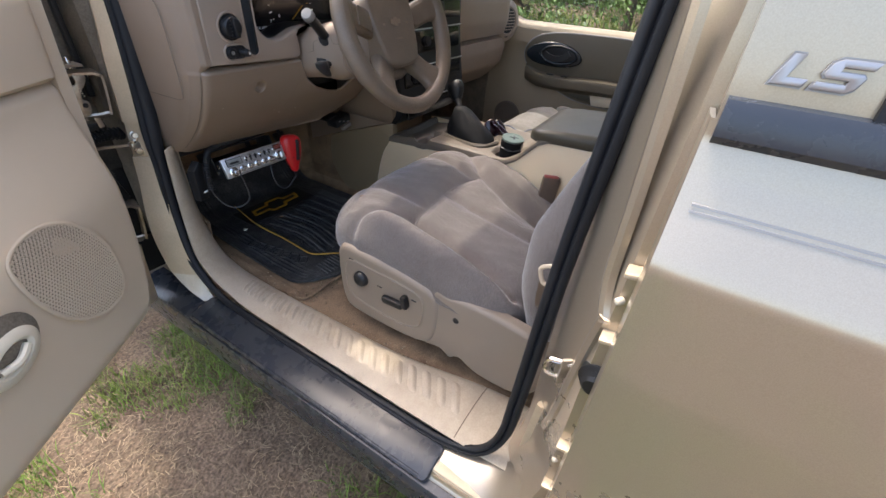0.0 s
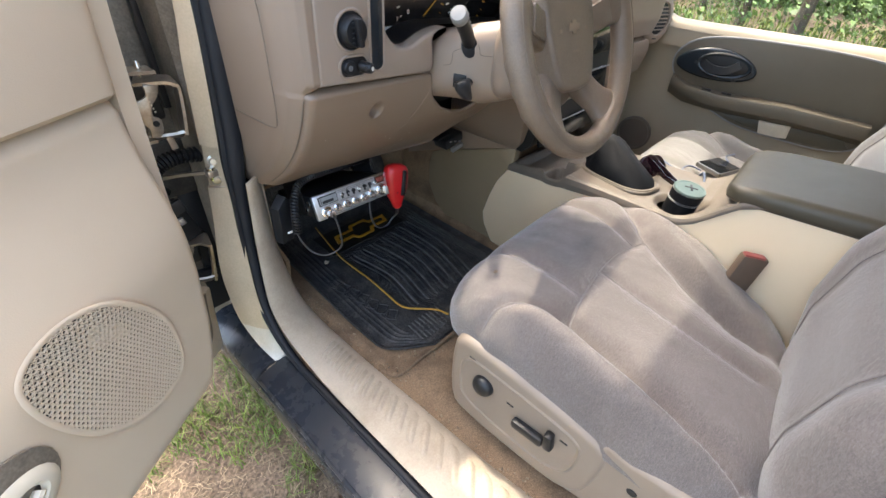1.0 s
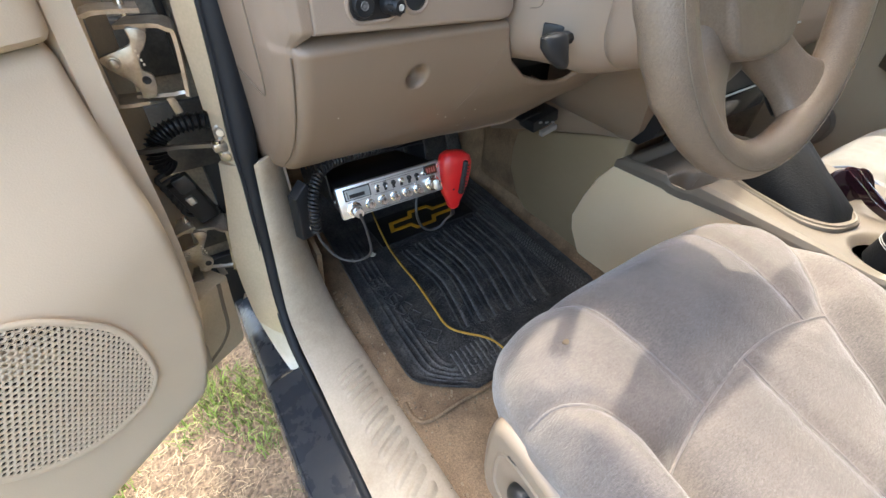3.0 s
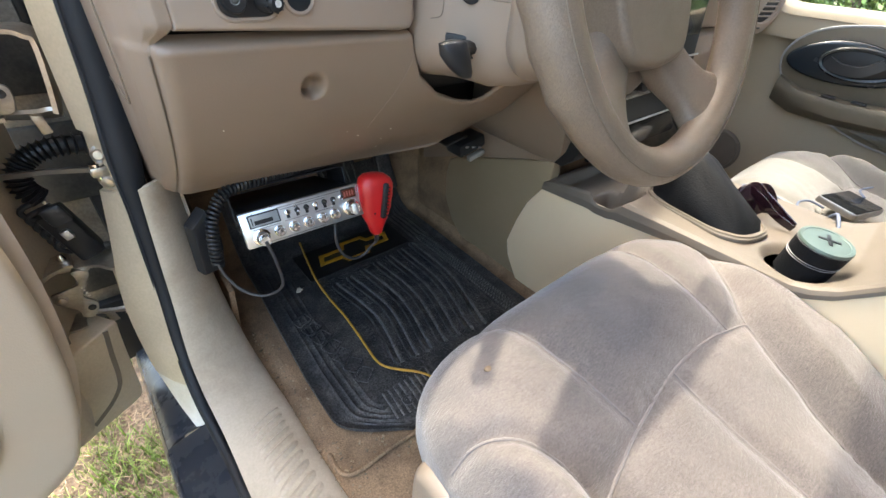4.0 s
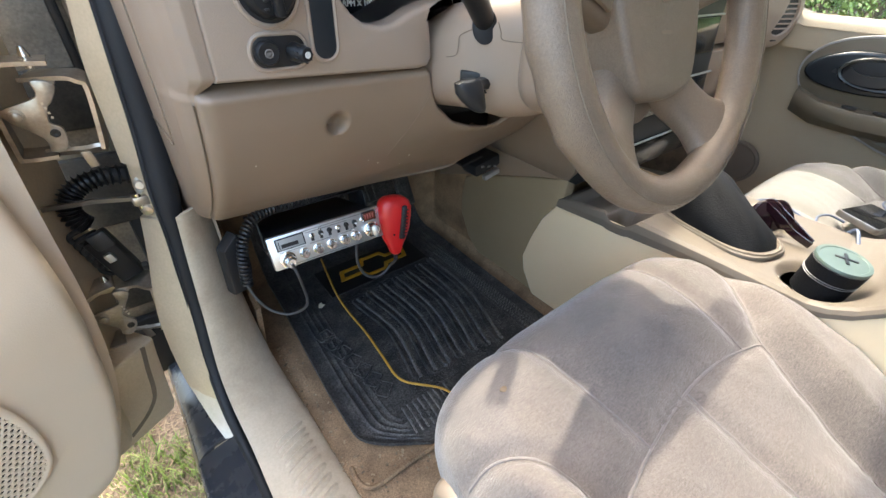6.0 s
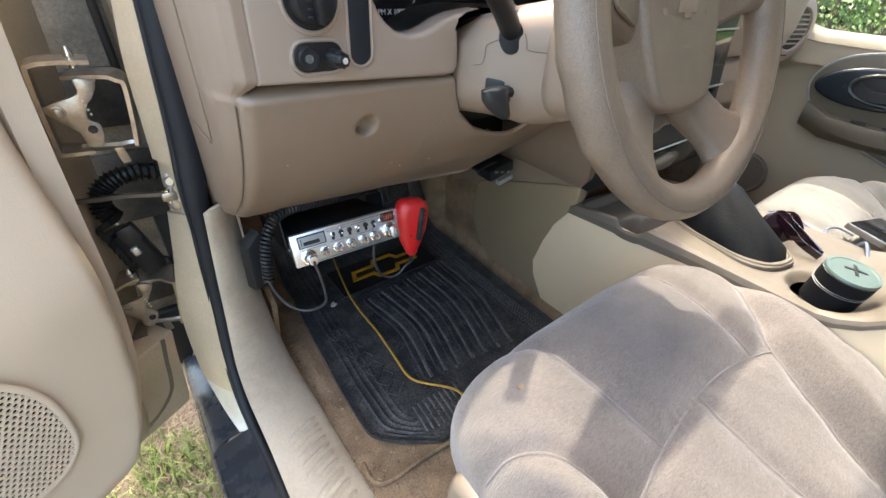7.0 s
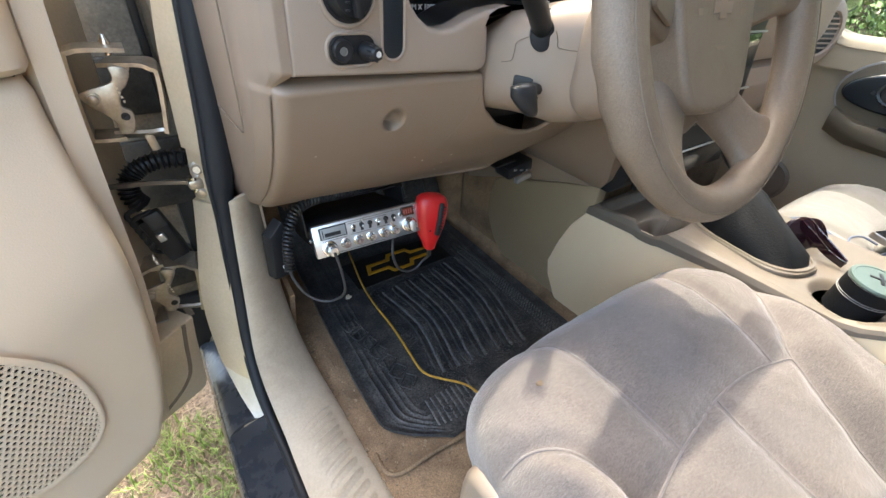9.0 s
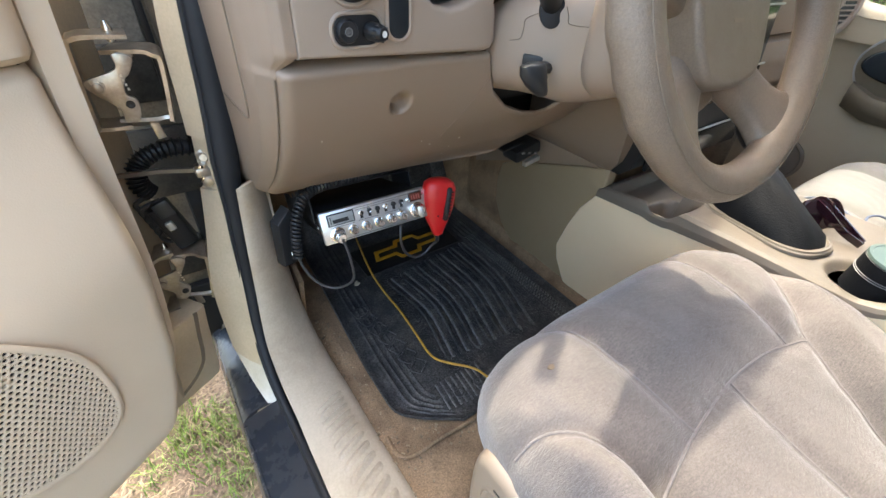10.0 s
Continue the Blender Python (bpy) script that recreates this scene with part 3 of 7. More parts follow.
# roof, screen pillars, outer far side and the rear, which close the cabin
part("roof", sheet(lambda u, v: Vector((0.15 + 1.37 * u, 1.27 - 3.5 * v, 1.70 + 0.06 * math.sin(math.pi * u))), 12, 12, 0.04), PAINT, body)
part("headliner", sheet(lambda u, v: Vector((0.15 + 1.37 * u, 1.25 - 3.4 * v, 1.64 + 0.05 * math.sin(math.pi * u))), 8, 8, 0.01), TRIM, body)
for sx in (0, 1):
    f = (lambda x: x) if sx == 0 else (lambda x: 1.77 - x)
    name = "near" if sx == 0 else "far"
    # pillar and rail, out of view, made wide enough to shade the sill
    part("screen_pillar", sweep(bmesh.new(), [(f(0.06), 2.15, 1.22), (f(0.10), 1.74, 1.47), (f(0.16), 1.26, 1.69)], circle(0.088, 12, 0.045)), TRIM, body)
    part("roof_rail", sweep(bmesh.new(), [(f(0.16), 1.28, 1.69), (f(0.15), 0.5, 1.72), (f(0.15), -2.2, 1.70)], circle(0.05, 8, 0.04)), TRIM, body)
    part("upper_pillar", sweep(bmesh.new(), [(f(0.10), 0.56, 1.42), (f(0.13), 0.54, 1.55), (f(0.15), 0.50, 1.70)], circle(0.05, 8, 0.04)), TRIM, body)
# unseen boxes added at the roof corners to keep sun off the sill
for x in (0.24, 1.53):
    part("sun_block_corner", box((x, 1.39, 1.675), (0.18, 0.22, 0.04), 0.015), TRIM, body)
part("windscreen_header", box((0.885, 1.285, 1.69), (1.28, 0.09, 0.05), 0.015), TRIM, body)
part("firewall", box((0.885, 2.22, 0.85), (1.75, 0.05, 0.8), 0.01), BLACK, body)
part("bonnet", sheet(lambda u, v: Vector((0.0 + 1.77 * u, 2.15 + 1.2 * v, 1.18 - 0.12 * v + 0.04 * math.sin(math.pi * u))), 8, 8, 0.03), PAINT, body)
# the unlit far footwell is painted as a dark panel
part("far_kick_panel", box((1.715, 1.915, 0.82), (0.04, 0.64, 0.72), 0.01), GRIME_AND_SHADE, body, "far kick panel, its footwell shade put into a dark colour")
part("rear_wall", box((0.885, -2.25, 0.9), (1.7, 0.06, 0.95), 0.02), TRIM, body)
part("rear_quarter", box((1.74, -0.8, 0.78), (0.07, 2.6, 0.68), 0.02), TRIM, body)
part("near_rear_quarter", box((0.02, -1.5, 0.78), (0.07, 1.5, 0.68), 0.02), TRIM, body)
def dark_pane(x0, x1, y0, y1, label):
    """An unseen opaque pane from body side to roof rail, added to cut light."""
    bm = loft(bmesh.new(), [[Vector((x0, y, 1.10)), Vector((x0 + 0.006, y, 1.10)), Vector((x1 + 0.006, y, 1.70)), Vector((x1, y, 1.70))] for y in (y0, y1)])
    return part("rear_light_block", bm, BLACK_GLOSS, body, label)


dark_pane(1.755, 1.62, 0.47, -2.23, "unseen dark pane blocking light at the rear side window")
dark_pane(0.0, 0.14, -0.46, -2.23, "unseen dark pane blocking light at the rear side window")
# added out of view as well, against light from behind
part("tailgate_light_block", box((0.885, -2.26, 1.53), (1.5, 0.01, 0.36), 0.002), BLACK_GLOSS, body, "unseen dark pane blocking light at the tailgate window")
part("far_centre_pillar", loft(bmesh.new(), [[Vector((1.70 + dx, y, z)) for dx, y in ((-0.03, 0.655), (-0.045, 0.63), (-0.05, 0.47), (0.04, 0.45), (0.05, 0.655))] for z in (0.5, 1.1, 1.3, 1.5)]), TRIM, body, "beige trimmed pillar behind the passenger door")
part("far_pillar_seal", sweep(bmesh.new(), [(1.668, 0.70, 0.6), (1.668, 0.69, 0.9), (1.665, 0.655, 1.12), (1.655, 0.625, 1.3), (1.60, 0.60, 1.5)], circle(0.014, 8)), SEAL, body, "black rubber door seal")

# floor
def floor_point(u, v):
    x, y = 0.06 + 1.65 * u, -1.5 + 3.65 * v
    z = 0.484 + 0.37 * smoothstep(1.93, 2.2, y) ** 1.2
    z += 0.22 * math.exp(-((x - 0.885) / 0.12) ** 4)
    ridge = math.exp(-((y - 1.355) / 0.012) ** 2) * smoothstep(0.14, 0.17, x) * (1 - smoothstep(0.66, 0.7, x))
    ridge = max(ridge, math.exp(-((x - 0.148) / 0.012) ** 2) * smoothstep(1.34, 1.37, y) * (1 - smoothstep(1.9, 1.95, y)))
    z += 0.006 * ridge + 0.002 * noise.noise((x * 30, y * 30, 0)) + 0.004 * noise.noise((x * 7, y * 7, 0))
    return Vector((x, y, z))


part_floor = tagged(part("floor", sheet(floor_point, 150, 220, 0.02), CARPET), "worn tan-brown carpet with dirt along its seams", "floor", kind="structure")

part("carpet_welt", tube([(0.62, 1.336, 0.493), (0.334, 1.338, 0.493), (0.223, 1.344, 0.493), (0.166, 1.344, 0.492), (0.142, 1.352, 0.491), (0.134, 1.372, 0.490), (0.136, 1.40, 0.488)], 0.0042, 8, 6), CARPET, part_floor, "stitched edge of the heel pad")

# sill trim with its ribs and the kick panel
sill = thing("sill_trim", (0.1, 1.1, 0.487), "beige plastic sill trim with raised ribs, scuffed and dusty", "sill trim")


OUTER = catmull([(0.018, 0.585, 0.486), (0.014, 0.75, 0.486), (0.012, 1.0, 0.486), (0.012, 1.25, 0.486), (0.012, 1.42, 0.490), (0.012, 1.51, 0.508), (0.010, 1.585, 0.545), (0.013, 1.64, 0.60), (0.024, 1.668, 0.70), (0.033, 1.676, 0.80), (0.042, 1.682, 0.892)], 8)
INNER = catmull([(0.185, 0.585, 0.486), (0.18, 0.75, 0.486), (0.14, 1.0, 0.486), (0.13, 1.25, 0.486), (0.124, 1.42, 0.487), (0.122, 1.53, 0.490), (0.116, 1.61, 0.505), (0.108, 1.675, 0.55), (0.100, 1.71, 0.64), (0.094, 1.722, 0.76), (0.088, 1.712, 0.892)], 8)


def sill_point(u, v):
    t = u * (len(OUTER) - 1)
    i = min(int(t), len(OUTER) - 2)
    a = OUTER[i].lerp(OUTER[i + 1], t - i)
    b = INNER[i].lerp(INNER[i + 1], t - i)
    k = smoothstep(0.5, 0.8, u)
    out = Vector((0, 0, 1)).lerp(Vector((-0.1, -0.9, 0.3)), k).normalized()
    hump = math.sin(math.pi * min(1.0, 0.10 + 0.9 * v)) ** 0.55
    return a.lerp(b, v) + out * hump * (0.017 + 0.012 * k)


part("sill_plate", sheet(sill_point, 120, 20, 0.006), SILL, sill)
part("plate_joint", tube([sill_point(0.105, v) + Vector((0, 0, 0.0006)) for v in (0.02, 0.2, 0.5, 0.8, 0.97)], 0.0011, 5, 2), GROOVE, sill, "dark joint between two trim lengths")


def sill_rib(u0):
    """One low rib, slanting across the plate and following its crown."""
    def point(u, v):
        a, b = 2 * u - 1, 2 * v - 1
        at = sill_point(u0 + 0.009 * a + 0.0064 * b, 0.56 + 0.27 * a)
        return at + Vector((-0.02, 0, 1)) * (0.0062 * (1 - a ** 4) * math.cos(math.pi / 2 * b) ** 2 - 0.0009)
    return sheet(point, 12, 8)


for i in range(25):
    part("rib", sill_rib(0.125 + 0.0151 * i), SILL, sill, "", 60)

kick = thing("kick_panel", (0.08, 1.7, 0.49), "beige plastic kick panel beside the footwell", "kick panel")


def kick_point(u, v):
    z = 0.495 + 0.40 * v
    return Vector((0.088 + 0.008 * u, 1.715 + 0.46 * u, z))


part("panel", sheet(kick_point, 40, 24, 0.006), TRIM, kick)
part("carpet_edge", sheet(lambda u, v: Vector((0.098 + 0.012 * v, 1.72 + 0.45 * u, 0.49 + 0.14 * v + 0.2 * u * v)), 16, 8, 0.01), CARPET, kick, "brown carpet turned up against the panel")
lever = thing("release_lever", (0.085, 1.665, 0.79), "black plastic release lever beside the footwell", "lever")
part("lever_base", prism(bmesh.new(), [(-0.022, -0.055), (0.012, -0.06), (0.02, -0.02), (0.022, 0.035), (0.008, 0.05), (-0.018, 0.03)], 0.022, axis_frame((0.092, 1.668, 0.80), (0.35, -1, 0), (1, 0, 0)), 0.005), BLACK, lever)
part("lever_mark", box((0.1, 1.645, 0.765), (0.012, 0.002, 0.006), 0.001), WHITE, lever, "small white mark")

# ---- open front door ----
D = Vector((-0.82, -0.57, 0)).normalized()
N = Vector((-D.y, D.x, 0))
DOOR = basis(Vector((-0.10, 1.67, 0)), D, N, Vector((0, 0, 1)))


def dp(s, o, z):
    return DOOR @ Vector((s, o, z))


door = thing("front_door", dp(0, 0, 0.44), "beige-trimmed gold front door standing open", "car door")


def door_offset(s, z):
    o = 0.006 + 0.046 * (1 - smoothstep(0.83, 1.075, z + 0.10 * (s - 0.2)))
    return o


def front_edge(z):
    return interp(z, [(0.53, 0.14), (0.545, 0.108), (0.565, 0.086), (0.62, 0.060), (0.69, 0.040), (0.8, 0.024), (0.9, 0.018), (1.0, 0.012), (1.1, 0.004), (1.21, -0.008), (1.27, -0.016)])


def door_skin(u, v):
    z = 0.53 + 0.56 * v
    s0 = front_edge(z)
    w = u * 1.0
    s = s0 + 0.95 * w ** 1.4
    o = door_offset(s, z)
    e = min(1.0, (s - s0) / 0.026)
    o -= 0.036 * (1 - math.sqrt(max(0.0, 1 - (1 - e) ** 2)))
    b = min(1.0, (z - 0.53) / 0.05)
    o -= 0.05 * (1 - math.sqrt(max(0.0, 1 - (1 - b) ** 2)))
    o -= 0.012 * smoothstep(1.075, 1.09, z)
    return dp(s, o, z)


SPK = [(0.172, 0.838), (0.149, 0.795), (0.142, 0.74), (0.148, 0.69), (0.170, 0.667), (0.205, 0.662), (0.25, 0.676), (0.295, 0.712), (0.326, 0.763), (0.343, 0.825), (0.338, 0.872), (0.302, 0.894), (0.25, 0.896), (0.205, 0.877)]
spk = [(p.x, p.y) for p in catmull([(a, b, 0) for a, b in SPK], 5, True)]
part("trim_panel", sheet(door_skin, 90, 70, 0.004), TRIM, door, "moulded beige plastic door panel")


def door_top(u, v):
    z = 1.094 + 0.17 * v
    s0 = front_edge(z)
    s = s0 + 0.95 * u ** 1.4
    e = min(1.0, (s - s0) / 0.03)
    b = min(1.0, v / 0.05)
    t = min(1.0, (1 - v) / 0.25)
    o = 0.014 - 0.03 * (1 - math.sqrt(max(0, 1 - (1 - e) ** 2))) - 0.008 * (1 - math.sqrt(max(0, 1 - (1 - b) ** 2))) - 0.05 * (1 - math.sqrt(max(0, 1 - (1 - t) ** 2)))
    return dp(s, o, z)


part("upper_pad", sheet(door_top, 60, 24, 0.004), TRIM, door, "padded beige upper door panel")


def inside(poly, x, y):
    c = False
    for (x0, y0), (x1, y1) in zip(poly, poly[1:] + poly[:1]):
        if (y0 > y) != (y1 > y) and x < (x1 - x0) * (y - y0) / (y1 - y0) + x0:
            c = not c
    return c


def spk_o(s, z):
    return door_offset(s, z) + 0.0065


rim = sweep(bmesh.new(), [dp(s, spk_o(s, z), z) for s, z in spk], [(0.004, 0), (0.002, 0.0012), (-0.002, 0.0012), (-0.004, 0), (0, -0.004)], up=N, loop=True)
grille = part("speaker_rim", rim, TRIM, door, "raised rim of the door speaker")
bm = bmesh.new()
ctr = Vector((0.23, 0.772))
# black backing sheet gives the grille holes their shade
bm.faces.new([bm.verts.new(dp(s, spk_o(s, z) - 0.0016, z)) for s, z in spk])
part("speaker_backing", bm, BLACK, grille, "black sheet behind the grille, for the shade in its holes")
bm = bmesh.new()
pitch = 0.0070
small = [tuple(ctr + (Vector(p) - ctr) * 0.985) for p in spk]
row = 0
z = 0.64
while z < 0.9:
    s = 0.11 + (row % 2) * pitch / 2
    while s < 0.35:
        if inside(small, s, z):
            o = spk_o(s, z)
            outer = [(s + pitch * 0.578 * math.sin(radians(60 * k)), z + pitch * 0.578 * math.cos(radians(60 * k))) for k in range(6)]
            hole = [(s + pitch * 0.335 * math.sin(radians(60 * k)), z + pitch * 0.335 * math.cos(radians(60 * k))) for k in range(6)]
            a = [bm.verts.new(dp(p, o + 0.0012, q)) for p, q in outer]
            b = [bm.verts.new(dp(p, o + 0.0006, q)) for p, q in hole]
            c = [bm.verts.new(dp(p, o - 0.0014, q)) for p, q in hole]
            for k in range(6):
                bm.faces.new((a[k], a[(k + 1) % 6], b[(k + 1) % 6], b[k]))
                bm.faces.new((b[k], b[(k + 1) % 6], c[(k + 1) % 6], c[k]))
        s += pitch
    z += pitch * 0.866
    row += 1
bmesh.ops.recalc_face_normals(bm, faces=bm.faces)
part("speaker_grille", bm, TRIM, grille, "perforated beige speaker grille", kind="stuff")
# lamp in the lower panel; a dark disc stands for its shaded recess
m = basis(dp(0.425, 0.053, 0.762), D, Vector((0, 0, 1)), N)
m = m @ Matrix.Rotation(radians(-12), 4, "Z")
lamp = part("lamp_recess_shade", prism(bmesh.new(), [(0.072 * math.cos(a), 0.056 * math.sin(a)) for a in [2 * math.pi * i / 28 for i in range(28)]], 0.003, m, 0.001), GRIME_AND_SHADE, door, "dark disc drawn for the shade of a door recess")
part("lamp_bezel", sweep(bmesh.new(), [m @ Vector((0.047 * math.cos(a), 0.029 * math.sin(a) - 0.015, 0.006)) for a in [2 * math.pi * i / 28 for i in range(28)]], [(0.012, 0), (0.006, 0.006), (-0.006, 0.005), (-0.012, 0), (0, -0.003)], up=N, loop=True), IVORY, lamp, "ivory lamp bezel with its lens missing")
part("lamp_socket", tube([m @ Vector((-0.03, -0.021, 0.006)), m @ Vector((0.0, -0.025, 0.012)), m @ Vector((0.03, -0.017, 0.006))], 0.007, 8, 4), IVORY, lamp)
# painted door shell behind the trim
SHIFT = [(0.44, 0.075), (0.46, 0.055), (0.50, 0.04), (0.62, 0.022), (0.76, 0.0), (1.14, -0.03), (1.45, -0.05)]


def shell_ring(z, grow=0.0):
    k = interp(z, SHIFT)
    sec = [(0.05, -0.012), (0.028 + k * 0.3, -0.022), (0.012 + k * 0.4, -0.04), (-0.03 + k * 0.8, -0.078), (-0.09 + k, -0.122), (-0.115 + k, -0.135), (-0.125 + k, -0.150), (0.98, -0.155), (0.98, -0.012)]
    return [dp(s, o, z) for s, o in sec]


part("shell", loft(bmesh.new(), [shell_ring(z) for z in (0.515, 0.53, 0.56, 0.62, 0.76, 0.95, 1.14, 1.27)]), JAMB, door, "gold painted inner door shell", 50)
corner = [(0.10, 0.63), (-0.081, 0.63), (-0.074, 0.57), (-0.066, 0.50), (-0.061, 0.462), (-0.054, 0.450), (-0.04, 0.449), (0.076, 0.466), (0.10, 0.47)]
cm = basis(dp(0, -0.115, 0), -D, Vector((0, 0, 1)), N)
part("shell_corner", prism(bmesh.new(), [(-s, z) for s, z in corner], 0.065, cm, 0.006, 3), JAMB, door, "gold painted lower corner of the door shell", 50)
# dark strips draw the shade of lines pressed into the shell
part("corner_groove", sweep(bmesh.new(), catmull([dp(-0.058, -0.050, 0.628), dp(-0.048, -0.050, 0.58), dp(-0.040, -0.050, 0.535), dp(-0.030, -0.050, 0.51), dp(-0.005, -0.050, 0.492), (dp(0.03, -0.050, 0.482))], 6), [(0.004, -0.002), (0.004, 0.001), (-0.004, 0.001), (-0.004, -0.002)], up=N), GROOVE, door, "dark strip drawn for the shade of a pressed line")
part("frame_front", loft(bmesh.new(), [[dp(s + interp(z, SHIFT), o, z) for s, o in ((0.02, -0.03), (-0.09, -0.122), (-0.12, -0.15), (0.02, -0.15))] for z in (1.262, 1.45)]), JAMB, door, "gold painted window frame foot", 50)
part("shell_rim", sweep(bmesh.new(), catmull([dp(-0.055, -0.092, 1.30), dp(-0.05, -0.092, 1.1), dp(-0.03, -0.085, 0.78), dp(-0.012, -0.078, 0.6), dp(0.006, -0.072, 0.525), dp(0.03, -0.068, 0.49)], 6), [(0.008, -0.004), (0.006, 0.004), (-0.006, 0.004), (-0.008, -0.004)], up=N), GROOVE, door, "dark strip drawn for the shade of a pressed line")
part("edge_seal", sweep(bmesh.new(), catmull([dp(0.012, -0.034, 1.25), dp(0.016, -0.034, 1.0), dp(0.022, -0.034, 0.72), dp(0.034, -0.034, 0.59), dp(0.055, -0.03, 0.53), dp(0.10, -0.03, 0.51), dp(0.5, -0.03, 0.505)], 6), circle(0.006, 8)), SEAL, door, "black rubber seal along the door edge")
part("trim_edge", sweep(bmesh.new(), catmull([dp(front_edge(z) - 0.014, -0.024, z) for z in (1.26, 1.1, 0.95, 0.8, 0.68, 0.6, 0.56)], 5), [(0.012, -0.016), (0.014, 0.02), (-0.012, 0.026), (-0.016, -0.016)], up=N), TRIM, door)

# hinges join the pillar to the door
FLAT = basis(Vector((0, 1.772, 0)), Vector((1, 0, 0)), Vector((0, 0, 1)), Vector((0, -1, 0)))


def hinge(frame_path, door_path, plate, bolt_at, hole_at, pin_at, label):
    """A steel frame on the pillar, a door-side bracket and a stamped plate between them."""
    strip = [(0.0026, -0.022), (0.0026, 0.022), (-0.0026, 0.022), (-0.0026, -0.022)]
    t = part("door_hinge", sweep(bmesh.new(), catmull(frame_path, 6), strip, up=(0, 1, 0)), STEEL, door, label)
    part("door_bracket", sweep(bmesh.new(), catmull(door_path, 6), strip, up=(0, 1, 0)), STEEL, t, "bent steel door bracket")
    poly = [(p.x, p.y) for p in catmull([(a, b, 0) for a, b in plate], 4, True)]
    part("hinge_plate", prism(bmesh.new(), poly, 0.005, FLAT, 0.0015), STEEL, t, "stamped steel hinge plate")
    part("plate_flange", box((plate[2][0] + 0.012, 1.785, plate[2][1] - 0.003), (0.022, 0.03, 0.005), 0.002, Matrix.Rotation(radians(12), 4, "Y")), STEEL, t)
    part("bolt", lathe(bmesh.new(), [(0.009, 0.0), (0.009, 0.002), (0.0065, 0.0025), (0.0065, 0.006), (0.005, 0.007), (0.0, 0.007)], FLAT @ Matrix.Translation((*bolt_at, 0.005)), 12), STEEL, t, "bolt head")
    part("plate_hole", lathe(bmesh.new(), [(0.0055, 0.0), (0.0055, 0.0012), (0.0035, 0.0014), (0.0, 0.0)], FLAT @ Matrix.Translation((*hole_at, 0.005)), 14), BLACK, t)
    for k in range(4):
        part("stamp_mark", box((bolt_at[0] + 0.030 + 0.001 * k, 1.7665, bolt_at[1] + 0.012 - 0.006 * k), (0.0025, 0.001, 0.003), 0.0), IVORY, t)
    part("pin", lathe(bmesh.new(), [(0.0, 0.014), (0.003, 0.013), (0.0045, 0.008), (0.006, 0.004), (0.006, 0.0), (0.0045, -0.012), (0.0, -0.013)], Matrix.Translation(pin_at), 12), CHROME, t, "bright hinge pin")
    b = Vector(frame_path[-2])
    part("frame_tongue", tube([b + Vector((-0.03, 0.0, 0.004)), b + Vector((-0.028, 0.0, 0.014)), b + Vector((-0.018, 0.0, 0.013)), b + Vector((-0.012, 0.0, 0.005))], 0.002, 6, 4), STEEL, t)
    part("frame_foot", box(b + Vector((0.003, 0.0, -0.012)), (0.012, 0.003, 0.03), 0.001, Matrix.Rotation(radians(-8), 4, "Y")), STEEL, t)


hinge([(-0.051, 1.80, 1.073), (-0.012, 1.786, 1.074), (0.001, 1.782, 1.071), (0.008, 1.782, 1.058), (-0.002, 1.782, 0.984), (-0.008, 1.782, 0.975), (-0.03, 1.79, 0.973), (-0.062, 1.80, 0.973)],
      [(-0.022, 1.785, 1.092), (-0.06, 1.785, 1.094), (-0.080, 1.785, 1.092), (-0.087, 1.785, 1.080), (-0.0925, 1.785, 0.990), (-0.088, 1.785, 0.980), (-0.055, 1.785, 0.978)],
      [(-0.086, 1.043), (-0.049, 1.054), (-0.046, 1.073), (-0.025, 1.067), (-0.034, 1.048), (-0.042, 1.040), (-0.047, 1.022), (-0.037, 1.013), (-0.039, 0.993), (-0.046, 0.984), (-0.060, 0.985), (-0.061, 1.003), (-0.085, 1.030)],
      (-0.075, 1.034), (-0.047, 1.008), (-0.040, 1.785, 1.096), "upper steel door hinge, worn and dusty")
hinge([(-0.09, 1.80, 0.741), (-0.045, 1.79, 0.740), (-0.030, 1.782, 0.736), (-0.026, 1.782, 0.722), (-0.037, 1.782, 0.640), (-0.045, 1.782, 0.632), (-0.07, 1.79, 0.634), (-0.094, 1.80, 0.637)],
      [(-0.075, 1.79, 0.752), (-0.10, 1.79, 0.748), (-0.118, 1.79, 0.738), (-0.122, 1.79, 0.725), (-0.129, 1.79, 0.640), (-0.124, 1.79, 0.632), (-0.10, 1.79, 0.630)],
      [(-0.122, 0.709), (-0.082, 0.717), (-0.082, 0.742), (-0.062, 0.735), (-0.074, 0.710), (-0.083, 0.693), (-0.071, 0.672), (-0.082, 0.650), (-0.095, 0.652), (-0.099, 0.670), (-0.115, 0.690)],
      (-0.109, 0.699), (-0.081, 0.668), (-0.085, 1.79, 0.752), "lower steel door hinge, worn and dusty")
# cavity shade behind the hinges goes into this panel's tone
part("hinge_wall", box((-0.035, 1.925, 0.95), (0.16, 0.03, 1.08), 0.005), GRIME_AND_SHADE, body, "dirty brown panel behind the hinges, darkened for the cavity's shade")
# dark panels stand in for shade in the hinge and wiring cavities
part("hinge_shade_panel", box((-0.045, 1.900, 1.015), (0.10, 0.02, 0.09), 0.006), HOLLOW_SHADE, body, "dark panel painting the shade behind the upper hinge")
part("hinge_shade_panel", box((-0.075, 1.900, 0.655), (0.10, 0.02, 0.09), 0.006), HOLLOW_SHADE, body, "dark panel painting the shade behind the lower hinge")
part("loom_shade_panel", box((-0.03, 1.902, 0.86), (0.10, 0.016, 0.13), 0.006), HOLLOW_SHADE, body, "dark panel painting the shade behind the wiring")
